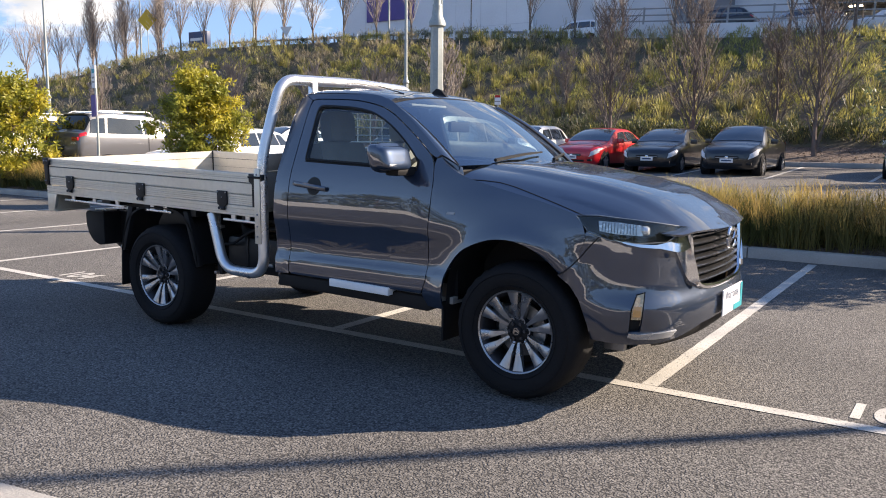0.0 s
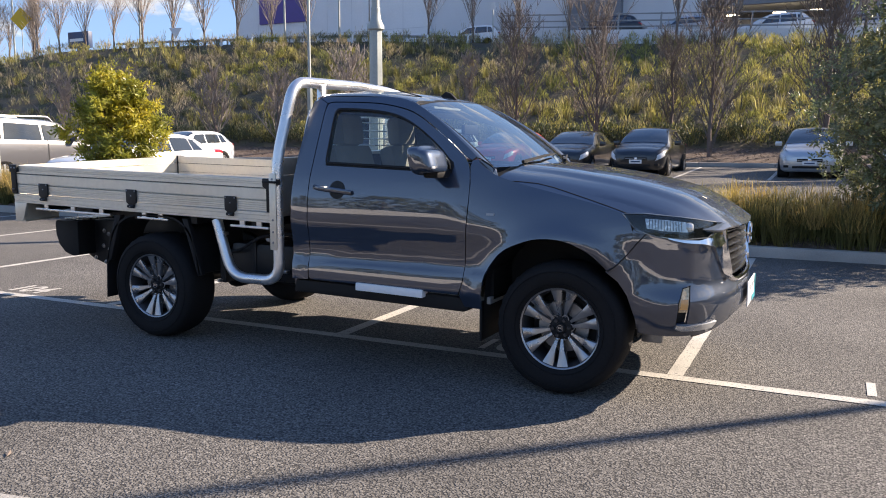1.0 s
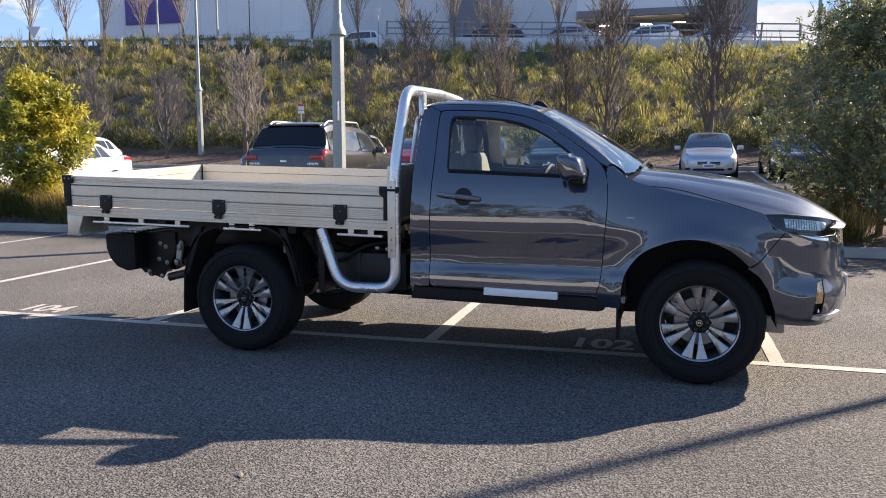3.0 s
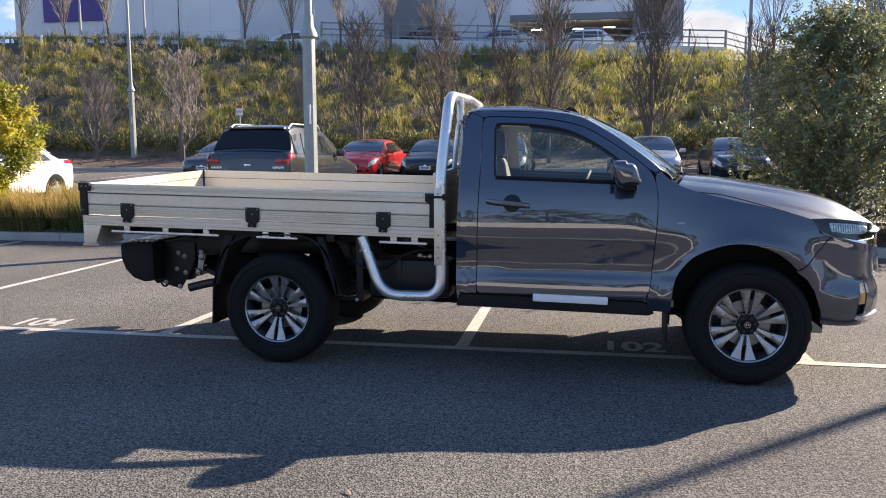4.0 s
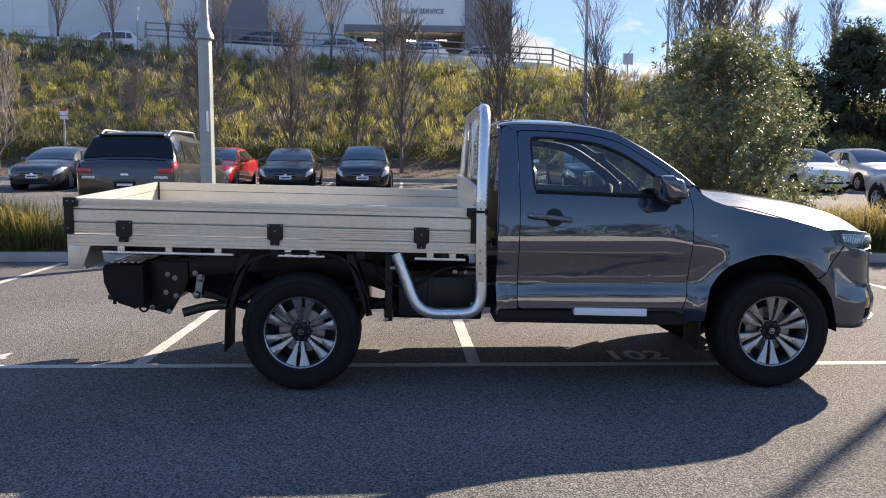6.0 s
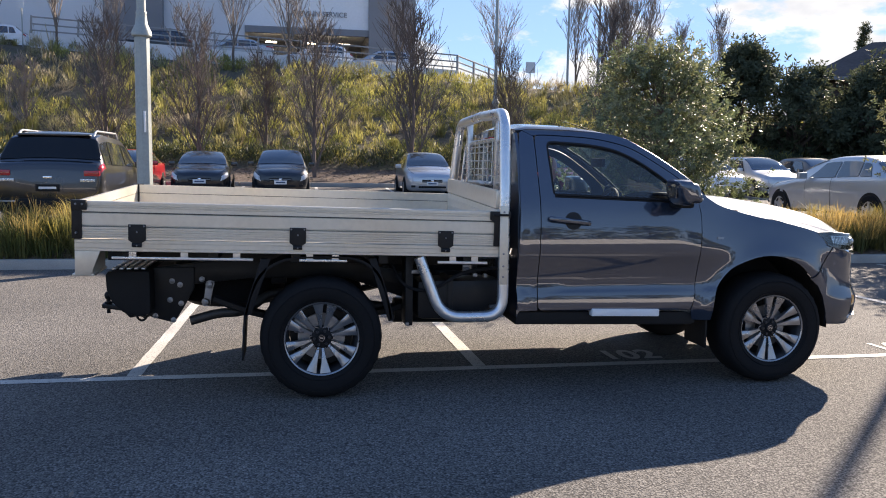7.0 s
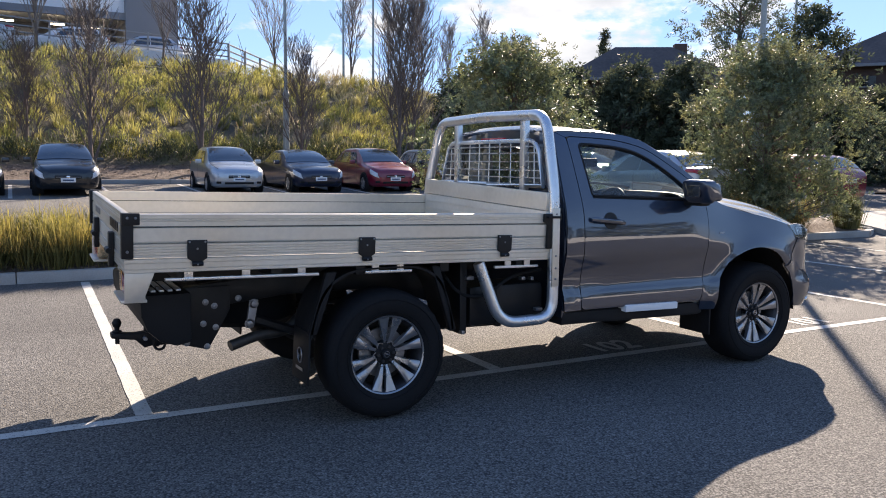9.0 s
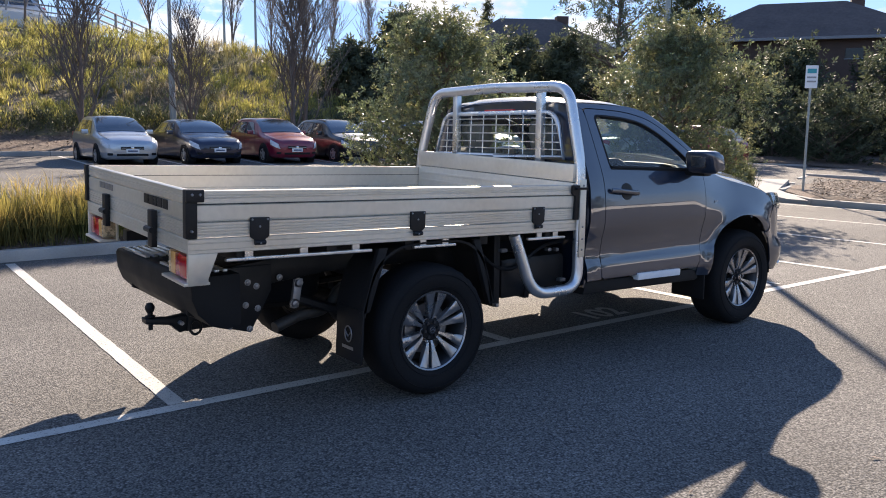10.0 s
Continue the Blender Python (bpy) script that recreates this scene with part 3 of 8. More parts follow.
for k in range(6):
    pad_bm.faces.new((pad_low[k], pad_low[(k + 1) % 6], pad_high[(k + 1) % 6], pad_high[k]))
tagged(link_bm("concrete_pad", pad_bm, M_CONCRETE), "pale concrete footpath slab between the bed and the island", "footpath", kind="structure")
tagged(island, "leaf-littered mulch island beside the exit lane", "mulch", kind="structure")


# ---- bank ----
BANK_TOP = ((-140, 5.0), (-90, 6.0), (-70, 6.9), (-53, 8.4), (-37, 8.1), (-28, 7.8), (-20, 7.3), (-11, 6.8), (0, 6.3), (5, 6.1), (12, 5.7), (20, 4.6), (34, 3.2), (80, 2.0))


def bank_z(x, y):
    s = min(1.0, max(0.0, (y - 30.4) / 12.4))
    top = curve_rows(BANK_TOP, x)[0]
    z = 1.25 + (top - 1.25) * (s ** 0.95)
    return z + 0.18 * math.sin(x * 0.7 + y) * math.sin(y * 0.9) * (1 if 0.05 < s < 0.95 else 0)


def bank_sheet():
    xs = [-140 + 2.0 * i for i in range(110)]
    ys = [30.2 + 0.8 * j for j in range(17)] + [44.5, 66]
    verts, faces = [], []
    n = len(xs)
    for j, y in enumerate(ys):
        for x in xs:
            verts.append((x, y, bank_z(x, min(y, 43.0)) if y < 44 else bank_z(x, 43.0) - 0.1))
    for j in range(len(ys) - 1):
        for i in range(n - 1):
            faces.append((j * n + i, j * n + i + 1, (j + 1) * n + i + 1, (j + 1) * n + i))
    ob = link_data("bank", verts, faces, M_SOIL, smooth=True)
    return tagged(ob, "steep planted earth bank behind the car park", "bank", kind="structure")


bank_sheet()


def blades(rng, verts, faces, x, y, z, h, spread, count, width):
    """A tuft of bent blades."""
    for _ in range(count):
        a = rng.uniform(0, math.tau)
        r = rng.uniform(0, spread * 0.35)
        lean = rng.uniform(0.15, 1.0) * spread
        hh = h * rng.uniform(0.6, 1.15)
        bx, by = x + math.cos(a) * r, y + math.sin(a) * r
        ca, sa = math.cos(a), math.sin(a)
        w = width * rng.uniform(0.6, 1.3)
        i = len(verts)
        verts += [(bx - sa * w, by + ca * w, z), (bx + sa * w, by - ca * w, z),
                  (bx + ca * lean * 0.45 - sa * w * 0.8, by + sa * lean * 0.45 + ca * w * 0.8, z + hh * 0.75),
                  (bx + ca * lean * 0.45 + sa * w * 0.8, by + sa * lean * 0.45 - ca * w * 0.8, z + hh * 0.75),
                  (bx + ca * lean, by + sa * lean, z + hh * rng.uniform(0.8, 1.05))]
        faces += [(i, i + 1, i + 3, i + 2), (i + 2, i + 3, i + 4)]


def add_stick(verts, faces, pts, r0, r1, sides=3):
    base = len(verts)
    n = len(pts)
    for i, p in enumerate(pts):
        d = (pts[min(i + 1, n - 1)] - pts[max(i - 1, 0)]).normalized()
        ref = Vector((1, 0, 0)) if abs(d.x) < 0.8 else Vector((0, 1, 0))
        u = d.cross(ref).normalized()
        w = d.cross(u)
        r = r0 + (r1 - r0) * i / (n - 1)
        for k in range(sides):
            a = k * math.tau / sides
            verts.append(tuple(p + (u * math.cos(a) + w * math.sin(a)) * r))
    for i in range(n - 1):
        for k in range(sides):
            j = (k + 1) % sides
            faces.append((base + i * sides + k, base + i * sides + j, base + (i + 1) * sides + j, base + (i + 1) * sides + k))


def shrub(rng, verts, faces, x, y, z, r, h, leaves, leaf, wide):
    """A low dome of short upright leaves, thick at its top and open at its foot."""
    for _ in range(leaves):
        a, e = rng.uniform(0, math.tau), rng.random() ** 0.7
        q = math.sqrt(max(0.0, 1 - e * e)) * rng.uniform(0.5, 1.0)
        px, py, pz = x + math.cos(a) * q * r, y + math.sin(a) * q * r, z + h * e * rng.uniform(0.55, 1.0)
        dx, dy, dz = math.cos(a) * q * 0.8 + rng.uniform(-0.5, 0.5), math.sin(a) * q * 0.8 + rng.uniform(-0.5, 0.5), 0.7 + rng.uniform(-0.3, 0.8)
        n = leaf * rng.uniform(0.6, 1.4) / math.sqrt(dx * dx + dy * dy + dz * dz)
        dx, dy, dz = dx * n, dy * n, dz * n
        b = rng.uniform(0, math.tau)
        wx, wy, wz = math.cos(b) * wide, math.sin(b) * wide, rng.uniform(-0.5, 0.5) * wide
        i = len(verts)
        verts += [(px, py, pz), (px + dx * 0.5 + wx, py + dy * 0.5 + wy, pz + dz * 0.5 + wz), (px + dx, py + dy, pz + dz), (px + dx * 0.5 - wx, py + dy * 0.5 - wy, pz + dz * 0.5 - wz)]
        faces.append((i, i + 1, i + 2, i + 3))


def plant_bank():
    """Plants set in uneven rows over the bank, each kind in drifts, with bare soil between them."""
    rng = random.Random(3)
    kinds = {"green": ([], []), "dry": ([], []), "dark": ([], []), "tussock": ([], [])}
    y = 31.1
    while y < 43.5:
        x = -76 + rng.uniform(0, 0.8)
        while x < 34:
            far = 1.0 if x > -42 else 0.55
            x += rng.uniform(0.62, 1.0) / far ** 0.7
            px, py = x + rng.uniform(-0.2, 0.2), y + rng.uniform(-0.3, 0.3)
            drift = noise.noise(Vector((px * 0.17, py * 0.34, 1.0)))
            fine = noise.noise(Vector((px * 0.7, py * 0.9, 7.0)))
            if fine < -0.36:
                continue
            lush = 0.3 * smoothstep(-30, -4, px) + 0.75 * drift + 0.3 * rng.uniform(-1, 1)
            z = bank_z(px, py) - 0.08
            size = rng.uniform(0.75, 1.3)
            if lush > 0.24:
                v, f = kinds["green"]
                shrub(rng, v, f, px, py, z, 0.48 * size, 0.62 * size, int(200 * far), 0.19 / far ** 0.3, 0.0135 / far ** 0.5)
            elif lush > -0.06:
                v, f = kinds["tussock"]
                blades(rng, v, f, px, py, z, 0.62 * size, 0.55 * size, int(64 * far), 0.0125 / far ** 0.5)
            elif lush > -0.34:
                v, f = kinds["dry"]
                shrub(rng, v, f, px, py, z, 0.46 * size, 0.6 * size, int(120 * far), 0.26 / far ** 0.3, 0.013 / far ** 0.5)
            else:
                v, f = kinds["dark"]
                shrub(rng, v, f, px, py, z, 0.5 * size, 0.55 * size, int(170 * far), 0.17 / far ** 0.3, 0.015 / far ** 0.5)
            if rng.random() < 0.16:
                v, f = kinds["dry"]
                for _ in range(5):
                    a, hh = rng.uniform(0, math.tau), rng.uniform(0.7, 1.5)
                    add_stick(v, f, [Vector((px, py, z)), Vector((px + math.cos(a) * 0.12, py + math.sin(a) * 0.12, z + hh * 0.5)), Vector((px + math.cos(a) * 0.3, py + math.sin(a) * 0.3, z + hh))], 0.012, 0.007, 3)
        y += 0.72
    for x in range(-240, 72):
        px, py = x / 3 + rng.uniform(-0.2, 0.2), 30.95 + rng.uniform(-0.25, 0.3)
        v, f = kinds["dark"]
        shrub(rng, v, f, px, py, bank_z(px, py) - 0.06, 0.6, rng.uniform(0.7, 1.15), 210 if px > -42 else 80, 0.15, 0.018)
    for key, mat, name, label in (("green", M_SLOPE_GREEN, "bank_bushes", "yellow-green low bushes in drifts on the bank"), ("dry", M_DRY, "bank_dry_shrubs", "grey-brown dry shrubs and dead stems on the bank"),
                                  ("dark", M_DARKGREEN, "bank_dark_shrubs", "dark green low shrubs along the foot of the bank"), ("tussock", M_TUSSOCK, "bank_tussocks", "olive-yellow grass tussocks on the bank")):
        tagged(link_data(name, *kinds[key], mat), label, "shrubs", kind="stuff")


plant_bank()


def bed_grass(name, label, mat, seed, count, low, high, spread, blade_count, width, rise):
    rng = random.Random(seed)
    verts, faces = [], []
    for _ in range(count):
        x = rng.uniform(-36, 7.6)
        y = rng.uniform(10.85, 11.85)
        if noise.noise(Vector((x * 0.6, y, 5.0))) < -0.3:
            continue
        blades(rng, verts, faces, x, y, 0.1 + (y - 10.8) * 0.2 + rise, rng.uniform(low, high), rng.uniform(*spread), blade_count, width)
    return tagged(link_data(name, verts, faces, mat), label, "grass", kind="stuff")


bed_grass("bed_grass", "long arching green ornamental grass in the bed", M_GRASS, 5, 2200, 0.35, 0.62, (0.35, 0.65), 42, 0.0045, 0.0)
bed_grass("bed_seed_heads", "golden dry blades and seed heads above the grass", M_SEED, 6, 1700, 0.3, 0.5, (0.3, 0.6), 30, 0.0034, 0.24)


def wood_chips():
    """Chips and dry leaves strewn over the mulch."""
    rng = random.Random(31)
    verts, faces = [], []

    def chip(x, y, z, size):
        a = rng.uniform(0, math.tau)
        c, s, k = math.cos(a) * size, math.sin(a) * size, rng.uniform(0.25, 0.5)
        i = len(verts)
        t = rng.uniform(-0.4, 0.4) * size
        verts.extend([(x - c, y - s, z), (x + s * k, y - c * k, z + 0.01 + t * 0.3), (x + c, y + s, z + 0.012 + abs(t)), (x - s * k, y + c * k, z + 0.008)])
        faces.append((i, i + 1, i + 2, i + 3))

    for _ in range(5200):
        u, v = rng.random(), rng.random()
        x = 10.1 + 5.9 * u
        y = 6.9 + v * (3.0 + 3.0 * u)
        chip(x, y, 0.12 + 0.19 * max(0, y - 6.7) / 6.8 + 0.004, rng.uniform(0.025, 0.07))
    for _ in range(9000):
        x, v = rng.uniform(-34, 12), rng.random()
        chip(x, 27.5 + 3.2 * v, 0.89 + 0.5 * v, rng.uniform(0.03, 0.07))
    ob = link_data("wood_chips", verts, faces, M_CHIP)
    return tagged(ob, "pale wood chips and dry leaves on the mulch", "litter", kind="stuff")


wood_chips()

# ---- the truck: x = 0 at the front axle, y = 0 in its middle, s = -1 for its right-hand side ----
truck = empty("utility_truck", pose(-2.085, TRUCK_Y, 0), "slate grey single-cab utility truck with an aluminium tray", "truck")
DOOR_W = ((0.36, 0.84), (0.48, 0.9), (0.56, 0.93), (0.6, 0.928), (0.662, 0.92), (0.686, 0.907), (0.73, 0.904), (0.79, 0.91), (0.86, 0.922), (0.92, 0.937), (0.965, 0.938), (1.05, 0.935), (1.12, 0.928), (1.2, 0.912), (1.27, 0.888), (1.5, 0.79), (1.66, 0.715), (1.74, 0.66))
FENDER_W = ((0.36, 0.88), (0.6, 0.905), (0.8, 0.915), (0.9, 0.925), (0.98, 0.918), (1.05, 0.896), (1.12, 0.868), (1.2, 0.83), (1.3, 0.79), (1.36, 0.77))


def side_w(x, z):
    d, f = curve_rows(DOOR_W, z)[0], curve_rows(FENDER_W, z)[0]
    w = d + (f - d) * smoothstep(-0.75, -0.1, x)
    r = math.hypot(x + 0.02, z - 0.42)
    w += 0.034 * math.exp(-(((r - 0.475) / 0.075) ** 2)) * smoothstep(0.3, 0.5, z)
    if x > 0.15:
        w -= 0.35 * (x - 0.15) ** 2
    if x < -1.74:
        w -= 0.6 * (x + 1.74) ** 2
    return w


def on_side(s, push=0.0):
    return lambda x, z: (x, s * (side_w(x, z) + push), z)


# front: a plan curve that wraps round the corner, and a profile over the height
NOSE = curved([(0.915, 0.0), (0.908, 0.2), (0.888, 0.38), (0.855, 0.53), (0.805, 0.67), (0.73, 0.785), (0.65, 0.852), (0.53, 0.897), (0.4, 0.912), (0.2, 0.925)], 8)
NOSE_S = [0.0]
for a, b in zip(NOSE, NOSE[1:]):
    NOSE_S.append(NOSE_S[-1] + math.hypot(b[0] - a[0], b[1] - a[1]))
NOSE_WAY = [(Vector(NOSE[min(i + 1, len(NOSE) - 1)]) - Vector(NOSE[max(0, i - 1)])).normalized() for i in range(len(NOSE))]
NOSE_OFF = ((0.3, -0.13), (0.36, -0.075), (0.4, -0.03), (0.46, -0.004), (0.53, 0.01), (0.585, 0.011), (0.625, -0.004), (0.665, -0.021), (0.72, -0.028), (0.82, -0.031), (0.94, -0.038), (1.0, -0.047), (1.06, -0.072), (1.12, -0.11))


def nose_at_y(y):
    for (a, b), s0, s1 in zip(zip(NOSE, NOSE[1:]), NOSE_S, NOSE_S[1:]):
        if a[1] <= y <= b[1]:
            return s0 + (s1 - s0) * (y - a[1]) / (b[1] - a[1])
    return NOSE_S[-1]


def nose_at_x(x):
    for (a, b), s0, s1 in zip(zip(NOSE, NOSE[1:]), NOSE_S, NOSE_S[1:]):
        if b[0] <= x <= a[0]:
            return s0 + (s1 - s0) * (x - a[0]) / (b[0] - a[0])
    return NOSE_S[-1]


def nose_point(q, z, push=0.0):
    """A point of the front; q runs along the plan curve, below 0 on the right-hand side."""
    s = abs(q)
    i = max(0, min(len(NOSE) - 2, sum(1 for v in NOSE_S if v <= s) - 1))
    t = (s - NOSE_S[i]) / (NOSE_S[i + 1] - NOSE_S[i])
    a, b = NOSE[i], NOSE[i + 1]
    x, y = a[0] + (b[0] - a[0]) * t, a[1] + (b[1] - a[1]) * t
    way = NOSE_WAY[i].lerp(NOSE_WAY[i + 1], t).normalized()
    nx, ny = way.y, -way.x
    k = smoothstep(0.62, 0.3, x)
    off = curve_rows(NOSE_OFF, z)[0] * (1 - k) + (side_w(min(x, 0.42), z) - 0.915) * k + push
    return (x + nx * off, math.copysign(1, q) * (y + ny * off), z)


def on_nose(side, push=0.0):
    return lambda q, z: nose_point(side * max(q, 1e-6), z, push)


# ---- wheels ----
def make_wheel(x, s):
    rim = bmesh.new()
    add_spin(rim, [(0.236, -0.125), (0.229, -0.118), (0.222, -0.105), (0.212, -0.09), (0.205, 0.08), (0.232, 0.1), (0.236, 0.1), (0.236, 0.1)], 48)
    wheel = part("wheel", rim, M_RIM_DARK, truck, "alloy wheel with six pairs of machined spokes and a black tyre")
    wheel.matrix_local = pose(x, s * 0.79, 0.388, 0, 0, 0 if s < 0 else 180)
    prof = [(0.232, -0.112), (0.245, -0.13), (0.275, -0.142), (0.31, -0.147), (0.345, -0.143), (0.366, -0.128), (0.38, -0.11), (0.386, -0.085), (0.388, -0.04), (0.388, 0.04), (0.386, 0.085), (0.38, 0.11), (0.366, 0.128), (0.345, 0.143), (0.31, 0.147), (0.275, 0.14), (0.232, 0.11)]
    bm = bmesh.new()
    add_spin(bm, prof, 64)
    # shallow tread grooves pressed into the shoulders
    bm.verts.ensure_lookup_table()
    m = len(prof)
    for k in range(64):
        if k % 2:
            for i in (6, 7, 9, 10):
                v = bm.verts[k * m + i]
                v.co.x, v.co.z = v.co.x * 0.984, v.co.z * 0.984
    part("tyre", bm, M_RUBBER, wheel, "black road tyre with dusty tread")
    bm = bmesh.new()
    add_spin(bm, [(0.227, -0.119), (0.2305, -0.1235), (0.235, -0.1255), (0.2375, -0.122)], 64)
    part("rim_lip", bm, M_RIM, wheel)
    bm = bmesh.new()
    for rr in (0.262, 0.334):
        add_spin(bm, [(rr - 0.002, -0.1385 if rr < 0.3 else -0.1455), (rr, -0.1425 if rr < 0.3 else -0.1495), (rr + 0.003, -0.1385 if rr < 0.3 else -0.1455)], 64)
    part("sidewall_ring", bm, M_RUBBER, wheel)
    for k in range(12):
        a = (k // 2) * math.tau / 6 + (0.2 if k % 2 else -0.2) + 0.1
        bm = bmesh.new()
        rows = []
        for r, w, y, d in ((0.056, 0.0075, -0.075, 0.03), (0.09, 0.0105, -0.088, 0.035), (0.14, 0.0175, -0.1, 0.035), (0.188, 0.026, -0.109, 0.03), (0.223, 0.034, -0.115, 0.02)):
            rows.append([bm.verts.new(c) for c in ((-w, y + d, r), (-w, y + 0.004, r), (-w * 0.82, y, r), (w * 0.82, y, r), (w, y + 0.004, r), (w, y + d, r))])
        for p, q in zip(rows, rows[1:]):
            for i in range(5):
                bm.faces.new((p[i], p[i + 1], q[i + 1], q[i]))
        bm.faces.new(rows[0])
        bm.faces.new(rows[-1][::-1])
        bmesh.ops.recalc_face_normals(bm, faces=bm.faces)
        bmesh.ops.transform(bm, verts=bm.verts, matrix=Matrix.Rotation(a, 4, "Y"))
        part("spoke", bm, M_RIM, wheel, "machined silver spoke" if k == 0 else "")
    bm = bmesh.new()
    add_spin(bm, [(0.001, -0.1), (0.026, -0.1), (0.03, -0.096), (0.032, -0.084), (0.066, -0.08), (0.073, -0.074), (0.073, -0.03)], 32)
    part("hub", bm, M_BLACK, wheel, "black hub with six wheel nuts")
    for k in range(6):
        a = k * math.tau / 6 + 0.1
        bm = bmesh.new()
        add_spin(bm, [(0.001, -0.096), (0.009, -0.096), (0.011, -0.07)], 8, centre=(math.cos(a) * 0.047, 0, math.sin(a) * 0.047))
        part("wheel_nut", bm, M_RIM_DARK, wheel)
    for k in range(6):
        a = k * math.tau / 6 + 0.1
        bm = bmesh.new()
        add_tube(bm, [(math.cos(a) * 0.06 + 0.02 * math.cos(a + t), -0.085, math.sin(a) * 0.06 + 0.02 * math.sin(a + t)) for t in (-1.5, -1.0, -0.5, 0.0, 0.5, 1.0, 1.5)], 0.0028, None, 6)
        part("hub_rim", bm, M_RIM, wheel, "scalloped silver edge of the hub" if k == 0 else "")
    bm = bmesh.new()
    add_spin(bm, [(0.0155, -0.1), (0.0165, -0.103), (0.0185, -0.103), (0.0195, -0.1)], 20)
    add_box(bm, -0.012, 0.012, -0.103, -0.099, 0.0, 0.004, 0, Matrix.Rotation(0.5, 4, "Y"))
    add_box(bm, -0.012, 0.012, -0.103, -0.099, 0.0, 0.004, 0, Matrix.Rotation(-0.5, 4, "Y"))
    part("centre_emblem", bm, M_CHROME, wheel)
    bm = bmesh.new()
    add_spin(bm, [(0.07, -0.03), (0.15, -0.03), (0.152, -0.018), (0.15, -0.005), (0.07, -0.005)], 40)
    part("brake_disc", bm, M_STEEL, wheel, "steel brake disc behind the spokes")
    part("brake_caliper", box_bm(-0.175, -0.085, -0.065, 0.02, 0.03, 0.13, 0.012), M_STEEL, wheel)
    bm = bmesh.new()
    add_spin(bm, [(0.002, 0.02), (0.2, 0.02), (0.2, 0.06), (0.002, 0.06)], 32)
    part("inner_shield", bm, M_DARK_METAL, wheel)
    return wheel


for wx in (0.0, -3.125):
    for s in (-1, 1):
        make_wheel(wx, s)

# ---- cab shell ----
ARCH = curved([(-0.475, 0.46), (-0.47, 0.58), (-0.445, 0.69), (-0.365, 0.8), (-0.265, 0.86), (-0.125, 0.902), (0.025, 0.897), (0.165, 0.84), (0.275, 0.745)], 5)
DOOR_FRONT = curved([(-0.635, 0.535), (-0.605, 0.62), (-0.59, 0.8), (-0.572, 1.06), (-0.572, 1.2), (-0.59, 1.3), (-0.628, 1.36)], 4)
DOOR_TOP = curved([(-0.628, 1.36), (-0.72, 1.435), (-0.87, 1.535), (-1.0, 1.612), (-1.12, 1.655), (-1.3, 1.688), (-1.5, 1.7), (-1.66, 1.704), (-1.695, 1.695)], 4)
DOOR = DOOR_FRONT + DOOR_TOP[1:] + [(-1.702, 1.66), (-1.7, 1.3), (-1.706, 1.05), (-1.716, 0.62), (-1.712, 0.565), (-1.69, 0.55)]
WINDOW = curved([(-0.7, 1.27), (-0.705, 1.315), (-0.78, 1.39), (-0.9, 1.48), (-1.02, 1.553), (-1.15, 1.608), (-1.3, 1.637), (-1.45, 1.65), (-1.575, 1.655), (-1.605, 1.64), (-1.612, 1.6), (-1.605, 1.45), (-1.6, 1.33), (-1.595, 1.305)], 3)
SHUT = curved([(0.34, 1.06), (0.25, 1.088), (0.1, 1.125), (-0.09, 1.165), (-0.245, 1.2), (-0.4, 1.245), (-0.5, 1.3), (-0.545, 1.345)], 4)
